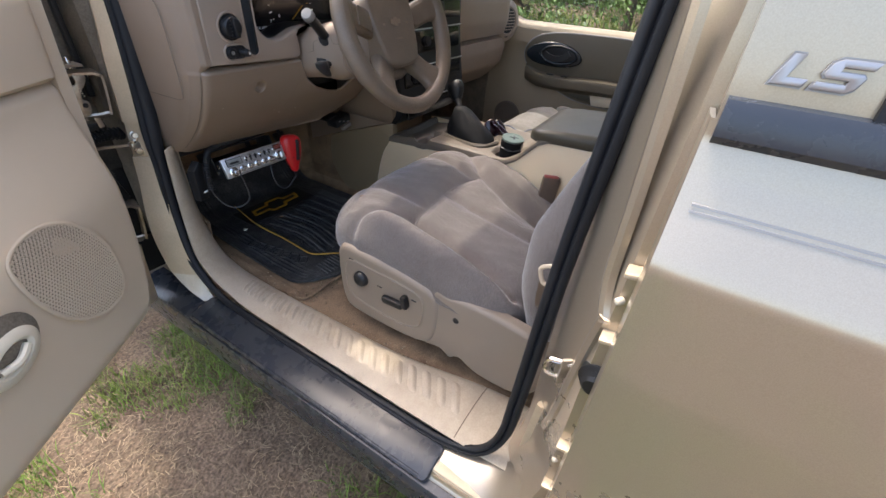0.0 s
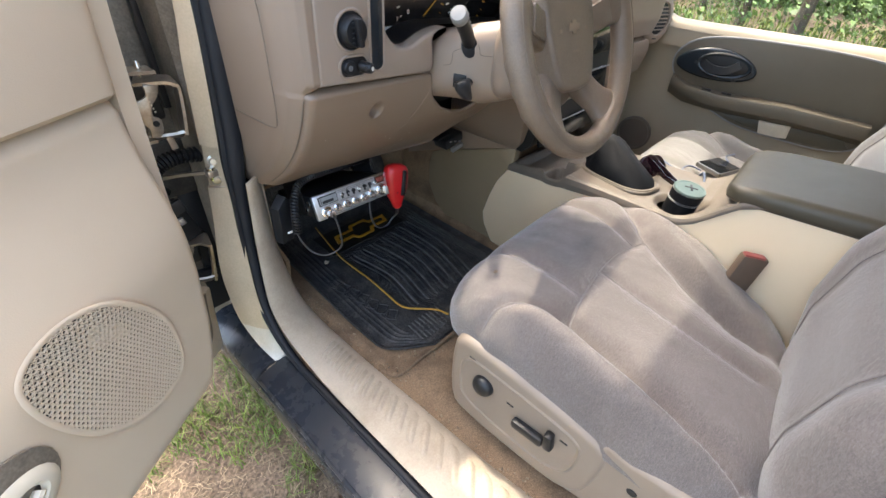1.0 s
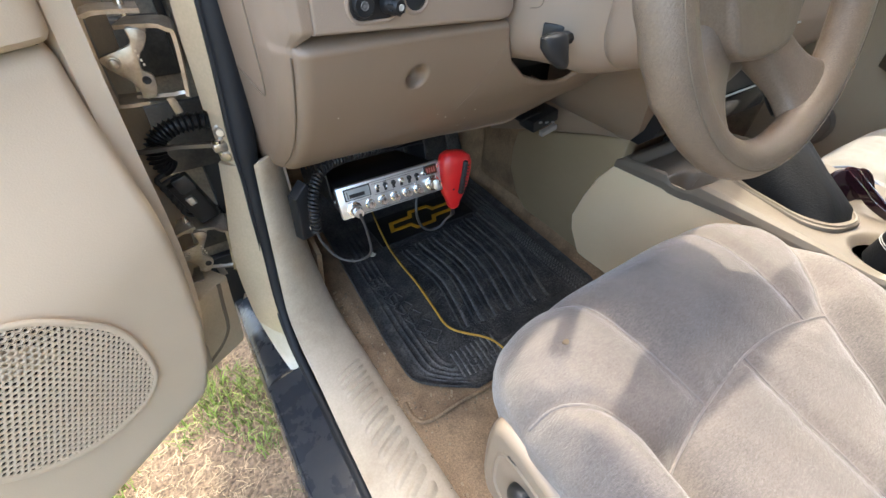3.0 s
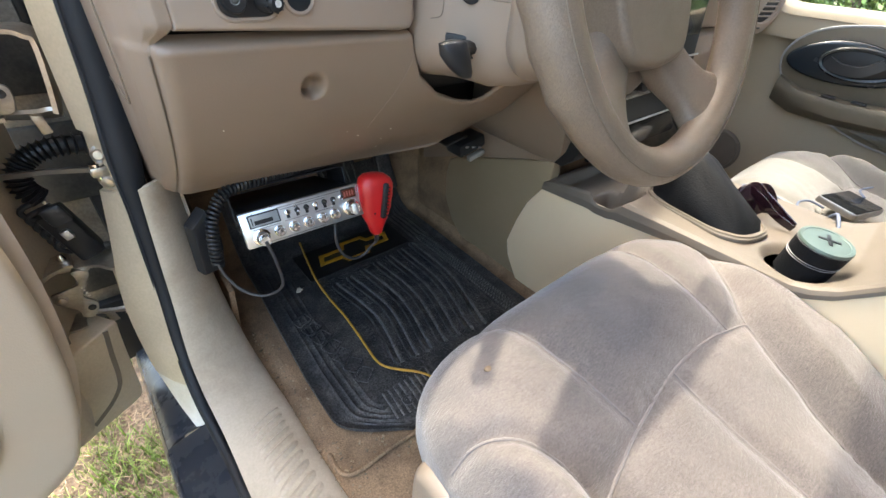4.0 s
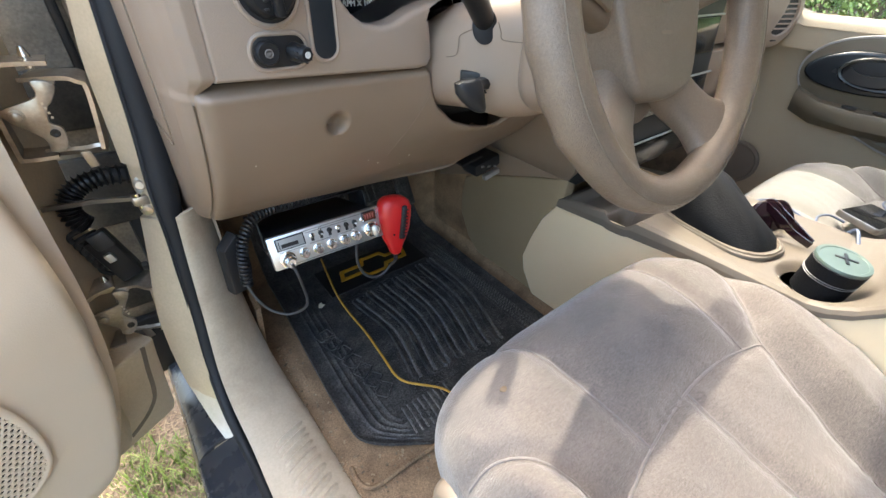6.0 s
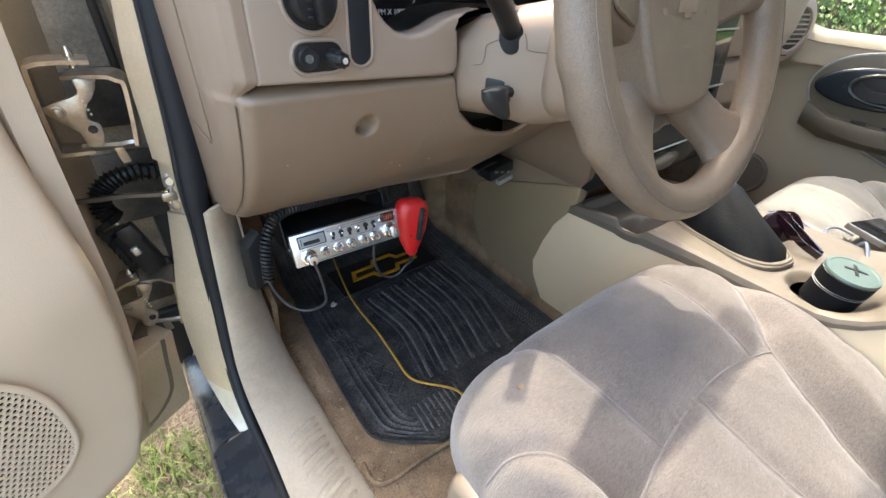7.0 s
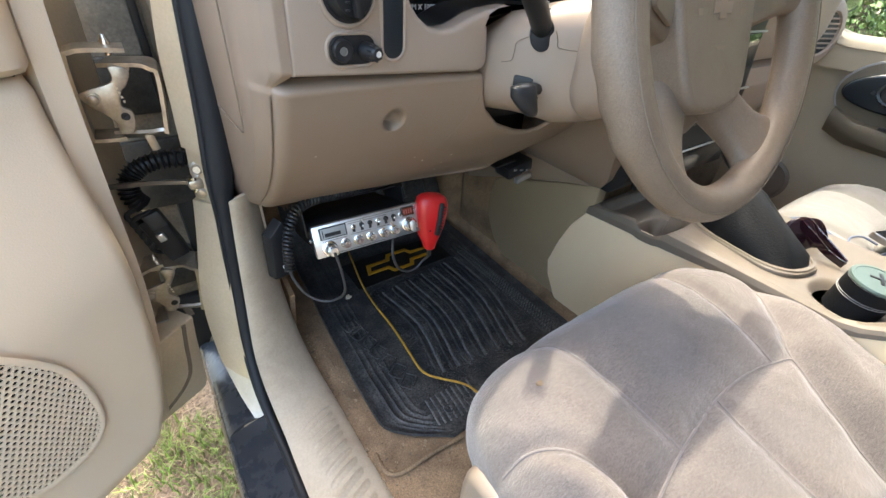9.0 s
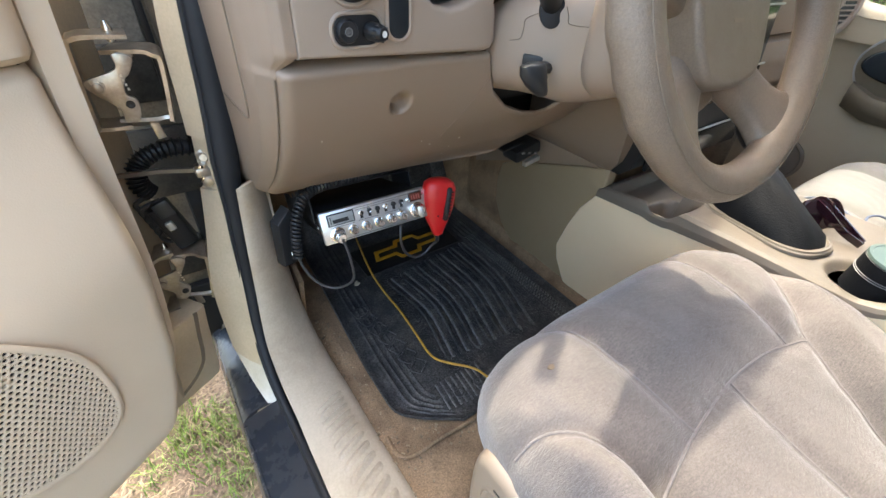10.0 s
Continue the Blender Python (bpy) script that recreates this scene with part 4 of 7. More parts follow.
# solid black strip in place of the dark of a gap
part("wall_gap_shade", box((0.006, 1.868, 1.22), (0.012, 0.02, 0.44), 0.003), BLACK, body, "black strip drawn for the dark gap beside the pillar")
strap = thing("check_strap", (-0.05, 1.75, 0.92), "thin steel check strap bolted to the pillar", "door check")
part("strap_bar", sweep(bmesh.new(), [(0.010, 1.748, 0.902), (-0.045, 1.765, 0.906), (-0.13, 1.785, 0.904)], [(0.003, 0.0032), (-0.003, 0.0032), (-0.003, -0.0032), (0.003, -0.0032)]), DARK_STEEL, strap, "flat steel strap")
part("strap_bolt", lathe(bmesh.new(), [(0.012, 0.0), (0.012, 0.002), (0.008, 0.003), (0.0075, 0.008), (0.0055, 0.010), (0.0, 0.010)], axis_frame((0.019, 1.742, 0.925), (-0.35, -0.9, 0.2)), 18), STEEL, strap, "round-headed steel bolt")
part("strap_clevis", box((0.010, 1.742, 0.903), (0.022, 0.02, 0.016), 0.004), STEEL, strap)
part("clevis_pin", lathe(bmesh.new(), [(0.008, 0.012), (0.008, 0.008), (0.005, 0.007), (0.005, -0.014), (0.0, -0.015)], Matrix.Translation((0.008, 1.738, 0.904)), 14), CHROME, strap)
part("lower_bolt", lathe(bmesh.new(), [(0.010, 0.0), (0.010, 0.003), (0.007, 0.007), (0.0, 0.008)], axis_frame((0.014, 1.738, 0.887), (-0.35, -0.9, 0)), 14), STEEL, strap)
loom = thing("wiring_loom", (-0.05, 1.80, 0.8), "black ribbed wiring loom with its connector between pillar and door", "wiring")
pts = catmull([(0.02, 1.82, 0.912), (-0.02, 1.815, 0.920), (-0.055, 1.81, 0.915), (-0.075, 1.805, 0.90), (-0.08, 1.80, 0.875), (-0.07, 1.80, 0.855)], 9)
part("bellows", sweep(bmesh.new(), pts, circle(0.012, 10)), BLACK, loom)
for i, p in enumerate(pts[::2]):
    t = (pts[min(2 * i + 1, len(pts) - 1)] - pts[max(2 * i - 1, 0)])
    part("bellows_ring", lathe(bmesh.new(), [(0.012, -0.002), (0.0165, 0.0), (0.012, 0.002)], axis_frame(p, t), 12), BLACK, loom)
tilt = Matrix.Rotation(radians(-16), 4, "Y")
part("connector", box((-0.058, 1.80, 0.792), (0.036, 0.035, 0.09), 0.005, tilt), BLACK, loom, "black plastic connector")
part("connector_lock", box((-0.062, 1.778, 0.835), (0.026, 0.012, 0.03), 0.003, tilt), GREY_BLACK, loom, "dark grey lock of the connector")
part("connector_clip", box((-0.062, 1.78, 0.80), (0.012, 0.008, 0.016), 0.002, tilt), SILVER, loom)
for k in range(6):
    q = Vector((-0.085 + 0.003 * k, 1.795, 0.845 - 0.013 * k))
    part("wire", tube([q + Vector((0.02, 0, 0.012)), q + Vector((-0.01, -0.006, 0.004)), q + Vector((-0.004, -0.004, -0.014)), q + Vector((0.018, 0, -0.02))], 0.0042, 7, 5), BLACK, loom)

# ---- rear door, closed ----
rd = thing("rear_door", (-0.06, 0.0, 0.45), "closed gold rear door with a black belt strip and pinstripes", "car door")
PROF = [(0.45, -0.065), (0.6, -0.09), (0.8, -0.099), (1.0, -0.1035), (1.127, -0.1005), (1.1335, -0.0975), (1.17, -0.078), (1.2, -0.066), (1.225, -0.058), (1.255, -0.056), (1.35, -0.044), (1.47, -0.022)]


def rear_lower(u, v):
    y = 0.548 - (1.05 * (u - 0.08) if u > 0.08 else 0)
    if u <= 0.08:
        k = 1 - u / 0.08
        z = 0.45 + 0.79 * v
        return Vector((interp(z, PROF) + 0.034 * k, 0.548 + 0.002 * k, z))
    z = 0.45 + 0.79 * v
    return Vector((interp(z, PROF), y, z))


part("skin", sheet(rear_lower, 40, 158, 0.004), PAINT, rd, "gold metallic painted skin", 30)
part("window_frame", sheet(lambda u, v: Vector((interp(1.24 + 0.23 * v, PROF) + (0.03 * (1 - u / 0.15) if u < 0.15 else 0), 0.548 - (0.083 * (u - 0.15) / 0.85 if u > 0.15 else 0), 1.24 + 0.23 * v)), 20, 12, 0.004), PAINT, rd, "gold painted window frame", 30)
part("belt_strip", loft(bmesh.new(), [[Vector((-0.058 - dx, y, z)) for dx, z in ((-0.006, 1.224), (0.008, 1.2245), (0.014, 1.231), (0.013, 1.248), (0.008, 1.256), (-0.006, 1.257))] for y in (0.546, 0.2, -0.5)]), GUARD, rd, "black belt strip")
part("pane", sheet(lambda u, v: Vector((interp(1.25 + 0.21 * v, PROF) + 0.012, 0.455 - 0.9 * u, 1.25 + 0.21 * v)), 4, 4, 0.004), BLACK_GLOSS, rd, "dark tinted window pane")
part("pane_seal", sheet(lambda u, v: Vector((interp(1.25 + 0.21 * v, PROF) + 0.002, 0.465 - 0.012 * u, 1.25 + 0.21 * v)), 2, 6, 0.008), SEAL, rd)
for z in (1.1795, 1.1745):
    part("pinstripe", loft(bmesh.new(), [[Vector((interp(z + dz, PROF) - dx, y, z + dz)) for dx, dz in ((0.002, -0.0010), (0.0052, -0.0010), (0.0052, 0.0010), (0.002, 0.0010))] for y in (0.54, 0.2, -0.45)]), GREY, rd, "thin grey pinstripe")


def lettering(name, text, size, m, material_, parent, label="", depth=0.0006, shear=0.0, align="CENTER", width=None):
    cu = bpy.data.curves.new(name, "FONT")
    cu.body, cu.size, cu.extrude, cu.shear = text, size, depth, shear
    cu.align_x, cu.align_y = align, "CENTER"
    ob = bpy.data.objects.new(name, cu)
    me = bpy.data.meshes.new_from_object(ob)
    bpy.data.objects.remove(ob)
    if width:
        xs = [v.co.x for v in me.vertices]
        me.transform(Matrix.Diagonal((width / (max(xs) - min(xs)), 1, 1, 1)))
    me.transform(m)
    me.materials.clear()
    me.materials.append(material_)
    ob = new(name, me)
    ob.parent = parent
    if parent.type == "EMPTY":
        ob.matrix_parent_inverse = parent.matrix_basis.inverted()
    return tagged(ob, label)


n_b = Vector((-1, 0, 0.12)).normalized()
bm_ = basis(Vector((-0.0560, 0.5300, 1.2685)), Vector((0, -1, 0)), n_b.cross(Vector((0, -1, 0))), n_b)
L_ = [(0.0, 0.0), (0.0205, 0.0), (0.0205, 0.0055), (0.0075, 0.0055), (0.0075, 0.0205), (0.0, 0.0205)]
S_ = [(0.0, 0.0), (0.0205, 0.0), (0.024, 0.003), (0.024, 0.0105), (0.021, 0.0128), (0.0075, 0.0128), (0.0075, 0.0152), (0.024, 0.0152), (0.024, 0.0205), (0.0035, 0.0205), (0.0, 0.0175), (0.0, 0.0100), (0.003, 0.0077), (0.0165, 0.0077), (0.0165, 0.0053), (0.0, 0.0053)]
for name, poly, off in (("letter_l", L_, 0.0), ("letter_s", S_, 0.0255)):
    slant = [(0.90 * (x + off + 0.42 * y) + 0.002, 0.94 * y) for x, y in poly]
    back_ = [((x - 0.012 - off) * 1.08 + 0.012 + off - 0.0005, (y - 0.01) * 1.14 + 0.01) for x, y in slant]
    edge = part(name, prism(bmesh.new(), back_, 0.0020, bm_, 0.0), GREY, rd, "dark outline of a raised letter L" if off == 0 else "dark outline of a raised letter S")
    part("letter_face", prism(bmesh.new(), slant, 0.0034, bm_, 0.0008), BADGE, edge, "raised silver letter")

# ---- dashboard ----
dash = thing("dashboard", (0.885, 1.7, 0.9), "tan moulded plastic dashboard with black switches", "dashboard")


def knee_edges(x):
    top = interp(x, [(0.085, 1.111), (0.343, 1.106), (0.354, 1.08), (0.37, 1.052), (0.41, 1.02), (0.455, 1.002), (0.497, 0.992), (0.516, 0.995), (0.526, 1.012), (0.545, 1.035), (0.60, 1.045), (0.66, 1.06)])
    bot = interp(x, [(0.085, 0.882), (0.36, 0.876), (0.5, 0.872), (0.60, 0.885), (0.66, 0.91)])
    return top, bot


G = [(0, 0.0), (0.03, -0.05), (0.08, -0.03), (0.25, 0.06), (0.5, 0.26), (0.75, 0.58), (0.9, 0.84), (1.0, 1.0)]


G = [(p.x, p.y) for p in catmull([(a, b, 0) for a, b in G], 8)]


def knee_y(x, z):
    v = (1.108 - z) / 0.23
    yb = interp(x, [(0.085, 1.655), (0.36, 1.635), (0.52, 1.62), (0.66, 1.65)])
    return 1.478 + (yb - 1.478) * interp(v, G) - 0.03 * math.exp(-((x - 0.50) / 0.11) ** 2) * smoothstep(0.95, 1.05, z)


def knee(u, v):
    x = 0.083 + 0.577 * u
    top, bot = knee_edges(x)
    if v < 0.85:
        z = top + (bot - top) * v / 0.85
        y = knee_y(x, z)
    else:
        k = (v - 0.85) / 0.15
        z = bot - 0.006 * math.sin(math.pi * k)
        y = knee_y(x, bot) + 0.14 * k
    d = math.hypot(x - 0.2255, z - 1.052)
    y += 0.021 * (1 - smoothstep(0.007, 0.0160, d))
    e = min(1.0, (x - 0.083) / 0.016)
    y += 0.014 * (1 - math.sqrt(max(0, 1 - (1 - e) ** 2)))
    t = min(1.0, max(0.0, (top - z) / 0.012))
    y += 0.010 * (1 - math.sqrt(max(0, 1 - (1 - t) ** 2)))
    return Vector((x, y, z))


part("knee_bolster", sheet(knee, 260, 90, 0.003), DASH, dash, "tan knee panel with a round recess", 60)
seam = [Vector((x, knee_y(x, z) - 0.0006, z)) for x, z in ((0.350, 1.080), (0.348, 1.066), (0.342, 1.045), (0.332, 1.02), (0.322, 0.995), (0.318, 0.975))]
part("panel_scratch", tube(seam, 0.00028, 5, 6), BEZEL, dash, "fine pale scratch across the knee panel")
rng = random.Random(77)
bm = bmesh.new()
for k in range(6):
    x, z = rng.uniform(0.12, 0.42), rng.uniform(0.90, 1.02)
    r = rng.uniform(0.0006, 0.0013)
    rbox(bm, (x, knee_y(x, z), z), (2 * r, 0.001, 2 * r), 0)
part("dust_fleck", bm, IVORY, dash, "tiny pale flecks on the knee panel", kind="stuff")


def end_cap(u, v):
    z = 0.883 + 0.383 * v
    up = [(0.102, 1.4645), (0.092, 1.4655), (0.083, 1.473), (0.076, 1.490), (0.069, 1.512), (0.0625, 1.545), (0.061, 1.72), (0.064, 1.80)]
    y = knee_y(0.085, min(z, 1.105))
    low = [(0.083, y + 0.013), (0.081, y + 0.0145), (0.079, y + 0.017), (0.076, y + 0.022), (0.069, y + 0.036), (0.0625, y + 0.068), (0.061, 1.72), (0.064, 1.80)]
    k = smoothstep(1.098, 1.122, z)
    pts = [Vector(a).lerp(Vector(b), k) for a, b in zip(low, up)]
    t = u * (len(pts) - 1)
    i = min(int(t), len(pts) - 2)
    p = pts[i].lerp(pts[i + 1], t - i)
    return Vector((p.x, p.y, z))


part("knee_joint", tube([(0.0815, knee_y(0.085, z) + 0.0125, z) for z in (1.096, 1.06, 1.02, 0.98, 0.94, 0.90)], 0.0009, 6, 4), GROOVE, dash, "dark joint beside the knee panel")
part("end_cap", sheet(end_cap, 60, 130, 0.003), DASH, dash, "tan end cap of the dashboard", 60)
groove = [(0.0605, 1.68, 1.036), (0.0605, 1.60, 1.038), (0.0605, 1.548, 1.042), (0.0605, 1.534, 1.056), (0.0605, 1.53, 1.10), (0.0605, 1.53, 1.20), (0.0605, 1.54, 1.232), (0.0605, 1.56, 1.245), (0.0605, 1.70, 1.25)]
part("fuse_cover_groove", tube(groove, 0.0009, 5, 6), GROOVE, dash, "outline of the fuse cover")
# the gauge opening, seen from the seat, and the bezel that frames it
GAUGE = [(0.2246, 1.215), (0.2265, 1.190), (0.2332, 1.1778), (0.2417, 1.1672), (0.2549, 1.1576), (0.2738, 1.1542), (0.2893, 1.1561), (0.3009, 1.1604), (0.3165, 1.1677), (0.337, 1.1735), (0.372, 1.178)]
bz = [(0.102, 1.1165), (0.325, 1.1065), (0.338, 1.1085), (0.344, 1.118), (0.3423, 1.138), (0.3395, 1.156), (0.343, 1.165), (0.352, 1.1695), (0.372, 1.1725)] + GAUGE[::-1] + [(0.2246, 1.262), (0.102, 1.262)]
m = basis(Vector((0, 1.492, 0)), Vector((1, 0, 0)), Vector((0, 0, 1)), Vector((0, -1, 0)))
part("cluster_bezel", prism(bmesh.new(), bz, 0.03, m, 0.0065, 4), BEZEL, dash, "light tan bezel round the gauges", 50)
face = axis_frame((0.161, 1.4615, 1.188), (0, -1, 0))
ring = [(0.026 * math.cos(2 * math.pi * i / 32), 0.026 * math.sin(2 * math.pi * i / 32)) for i in range(32)]
part("switch_rim", sweep(bmesh.new(), [face @ Vector((a * 1.07, b * 1.07, 0.0)) for a, b in ring], circle(0.0026, 8), up=(0, 1, 0), loop=True), BEZEL, dash, "raised tan rim round the headlight switch")
pod = part("light_switch", lathe(bmesh.new(), [(0.026, 0.0), (0.026, 0.0012), (0.0225, 0.0012), (0.0215, 0.004), (0.0205, 0.012), (0.018, 0.0145), (0.0, 0.0145)], face, 32), BLACK, dash, "round black headlight switch")
part("switch_grip", box((0.161, 1.4420, 1.188), (0.009, 0.011, 0.038), 0.003, Matrix.Rotation(radians(-8), 4, "Y")), BLACK, pod)
for k in range(5):
    part("grip_rib", box((0.1535, 1.4450, 1.175 + 0.0065 * k), (0.004, 0.003, 0.0015), 0.0004), GREY_BLACK, pod)
part("switch_mark", lathe(bmesh.new(), [(0.0022, 0.0), (0.0022, 0.0006), (0.0013, 0.0006), (0.0013, 0.0)], axis_frame((0.1815, 1.4604, 1.190), (0, -1, 0)), 12), WHITE, pod, "small white lamp mark")
for k in range(8):
    a = radians(45 * k)
    part("mark_ray", box((0.1815 + 0.0036 * math.cos(a), 1.4600, 1.190 + 0.0036 * math.sin(a)), (0.0016, 0.0006, 0.0006), 0.0, Matrix.Rotation(-a, 4, "Y")), WHITE, pod)
m = basis(Vector((0.163, 1.4625, 1.1390)), Vector((1, 0, 0)), Vector((0, 0, 1)), Vector((0, -1, 0)))
pod = part("button_pod", prism(bmesh.new(), rounded(0.050, 0.027, 0.0115), 0.002, m, 0.001), BLACK, dash, "black pod with a button and a dimmer knob")
part("pod_rim", sweep(bmesh.new(), [m @ Vector((a, b, 0.001)) for a, b in rounded(0.0535, 0.0305, 0.0132)], circle(0.0022, 8), up=(0, 1, 0), loop=True), BEZEL, dash, "raised tan rim round the switch pod")
part("button", lathe(bmesh.new(), [(0.0105, 0.0), (0.0105, 0.006), (0.0092, 0.008), (0.0, 0.0072)], axis_frame((0.1505, 1.461, 1.1395), (0, -1, 0)), 24), BLACK, pod)
part("button_mark", lathe(bmesh.new(), [(0.0040, 0.0), (0.0040, 0.0006), (0.0032, 0.0006), (0.0032, 0.0)], axis_frame((0.1505, 1.4535, 1.1395), (0, -1, 0)), 16), GREY, pod, "small grey ring mark")
part("button_dot", box((0.1505, 1.4532, 1.1395), (0.003, 0.0006, 0.0022), 0.0), GREY, pod)
knob = lathe(bmesh.new(), [(0.0088, 0.0), (0.0084, 0.010), (0.0072, 0.012), (0.0070, 0.019), (0.0058, 0.021), (0.0, 0.021)], axis_frame((0.1765, 1.461, 1.1380), (0.22, -1, 0.0)), 18)
part("dimmer_knob", knob, BLACK, pod)
for k in range(9):
    a = radians(40 * k)
    part("knob_flute", box((0.1795 + 0.0074 * math.cos(a), 1.4455, 1.138 + 0.0074 * math.sin(a)), (0.0012, 0.007, 0.0012), 0.0), GREY_BLACK, pod)
part("dimmer_mark", lathe(bmesh.new(), [(0.0030, 0.0), (0.0030, 0.0006), (0.0019, 0.0006), (0.0019, 0.0)], axis_frame((0.1811, 1.4400, 1.138), (0.22, -1, 0)), 12), WHITE, pod, "small white mark")
m = basis(Vector((0.2092, 1.4625, 1.1925)), Vector((1, 0, 0)), Vector((0, 0, 1)), Vector((0, -1, 0)))
part("blank_slot", prism(bmesh.new(), rounded(0.0235, 0.128, 0.0115), 0.0018, m, 0.0008), NAVY, dash, "tall black blank switch slot")
part("slot_rim", sweep(bmesh.new(), [m @ Vector((a, b, 0.001)) for a, b in rounded(0.0272, 0.1315, 0.0133)], circle(0.0022, 8), up=(0, 1, 0), loop=True), BEZEL, dash, "raised tan rim round the blank slot")
# gauges
clu = thing("gauge_cluster", (0.45, 1.55, 1.15), "dark instrument cluster with white markings", "gauges")
hood = GAUGE + [(0.45, 1.176), (0.55, 1.172), (0.64, 1.166), (0.665, 1.19), (0.665, 1.24), (0.64, 1.275), (0.50, 1.285), (0.30, 1.282), (0.235, 1.262)]
part("gauge_hood", loft(bmesh.new(), [[Vector((x, y, z)) for x, z in hood] for y in (1.488, 1.52, 1.552)], cap=False), BLACK, clu, "black recess wall round the gauges")
part("gauge_face", box((0.45, 1.558, 1.22), (0.50, 0.008, 0.17), 0.001), BLACK_GLOSS, clu, "black gauge face")
for c, r in ((0.40, 0.062), (0.535, 0.062)):
    for i in range(19):
        a = radians(225 - 15 * i)
        part("tick", box((c + r * math.cos(a), 1.5535, 1.215 + r * math.sin(a)), (0.0014 if i % 2 else 0.0024, 0.001, 0.005 if i % 2 else 0.008), 0.0, Matrix.Rotation(-(a - math.pi / 2), 4, "Y")), WHITE if i < 15 else GOLD_LINE, clu, "gauge mark")
part("needle", box((0.425, 1.5525, 1.196), (0.05, 0.001, 0.0022), 0.0, Matrix.Rotation(radians(-38), 4, "Y")), GOLD_LINE, clu, "orange gauge needle")
up = Matrix.Rotation(radians(90), 4, "X")
lettering("gauge_text", "RPM X 1000", 0.0088, Matrix.Translation((0.3005, 1.5530, 1.1665)) @ up, WHITE, clu, "white lettering on the gauge")
lettering("gauge_number", "7", 0.0105, Matrix.Translation((0.337, 1.5530, 1.1795)) @ up, WHITE, clu)
lettering("gauge_number", "0", 0.0105, Matrix.Translation((0.365, 1.5530, 1.190)) @ up, WHITE, clu)

# column, stalk, tilt lever
col = thing("steering_column", (0.5, 1.45, 1.1), "tan steering column shroud with a cracked edge", "steering column")


def col_ring(y, w, h, zc, r=0.04):
    return [Vector((0.495 + a, y, zc + b)) for a, b in rounded(w, h, r, 7)]


BODY = [(1.60, 0.291, 0.12, 1.086), (1.455, 0.291, 0.124, 1.115), (1.438, 0.286, 0.128, 1.1185), (1.42, 0.271, 0.134, 1.121), (1.40, 0.248, 0.142, 1.122), (1.38, 0.224, 0.142, 1.126), (1.362, 0.196, 0.138, 1.130), (1.35, 0.176, 0.13, 1.134)]
part("shroud", loft(bmesh.new(), [col_ring(y, w, h, zc, 0.05) for y, w, h, zc in BODY]), BEZEL, col, "tan plastic column shroud", 60)
COLLAR = [(1.372, 0.19, 0.132, 1.138), (1.367, 0.206, 0.146, 1.139), (1.355, 0.212, 0.150, 1.141), (1.335, 0.206, 0.146, 1.146), (1.315, 0.186, 0.13, 1.152), (1.305, 0.15, 0.10, 1.155)]
part("collar", loft(bmesh.new(), [col_ring(y, w, h, zc, 0.048) for y, w, h, zc in COLLAR]), BEZEL, col, "rounded tan collar behind the wheel", 60)
# black block supplies the dark seen through the gap below the shroud
part("column_gap_shade", box((0.445, 1.565, 1.06), (0.22, 0.05, 0.10), 0.004), BLACK, col, "black block drawn for the dark gap under the shroud")


def shroud_y(x, z):
    """Driver's side of the shroud at a place across it."""
    return interp(0.495 - x, [(0.5 * w, y) for y, w, h, zc in reversed(BODY)])


def on_shroud(x, z, out=0.0006):
    return Vector((x - out * 0.8, shroud_y(x, z) - out, z))


part("shroud_joint", tube([on_shroud(x, z) for x, z in ((0.351, 1.121), (0.3545, 1.125), (0.3555, 1.136), (0.3562, 1.146), (0.3645, 1.1545), (0.371, 1.157))], 0.0005, 5, 4), GROOVE, col, "dark joint in the shroud")
part("shroud_edge", tube([on_shroud(x, z) for x, z in ((0.3765, 1.162), (0.3785, 1.153), (0.380, 1.1455), (0.3925, 1.1445))], 0.0005, 5, 4), GROOVE, col, "fine joint of the switch opening")
part("stalk_boot", lathe(bmesh.new(), [(0.0135, -0.02), (0.0135, 0.0006), (0.0125, 0.0012), (0.0, 0.0005)], axis_frame(on_shroud(0.369, 1.157), (-0.62, -0.75, 0.12)), 24, 1.35), SEAL, col, "black oval opening of the stalk")
stalk = part("stalk", tube([(0.394, 1.43, 1.148), (0.381, 1.415, 1.156), (0.364, 1.404, 1.168), (0.340, 1.392, 1.185), (0.312, 1.381, 1.205)], 0.0118, 14, 6), BLACK, col, "black turn signal stalk")
part("stalk_end", lathe(bmesh.new(), [(0.0118, 0.0), (0.0138, 0.003), (0.0138, 0.014), (0.0115, 0.018), (0.0, 0.019)], axis_frame((0.310, 1.380, 1.206), (-0.72, -0.28, 0.52)), 18), GREY, stalk, "grey stalk end")
for k in range(4):
    part("stalk_mark", box((0.352 - 0.008 * k, 1.384 - 0.003 * k, 1.184 + 0.006 * k), (0.003, 0.0012, 0.0015), 0.0), GREY, stalk, "tiny worn caption")
# black plate stands for the unlit inside of the slot
part("tilt_slot", box(on_shroud(0.366, 1.098, -0.005), (0.034, 0.014, 0.024), 0.002, Matrix.Rotation(radians(-52), 4, "Z")), BLACK, col, "black plate drawn for the dark lever slot")
part("tilt_stem", tube([(0.345, 1.385, 1.103), (0.362, 1.396, 1.10), (0.385, 1.402, 1.095)], 0.007, 8, 4), BLACK, col)
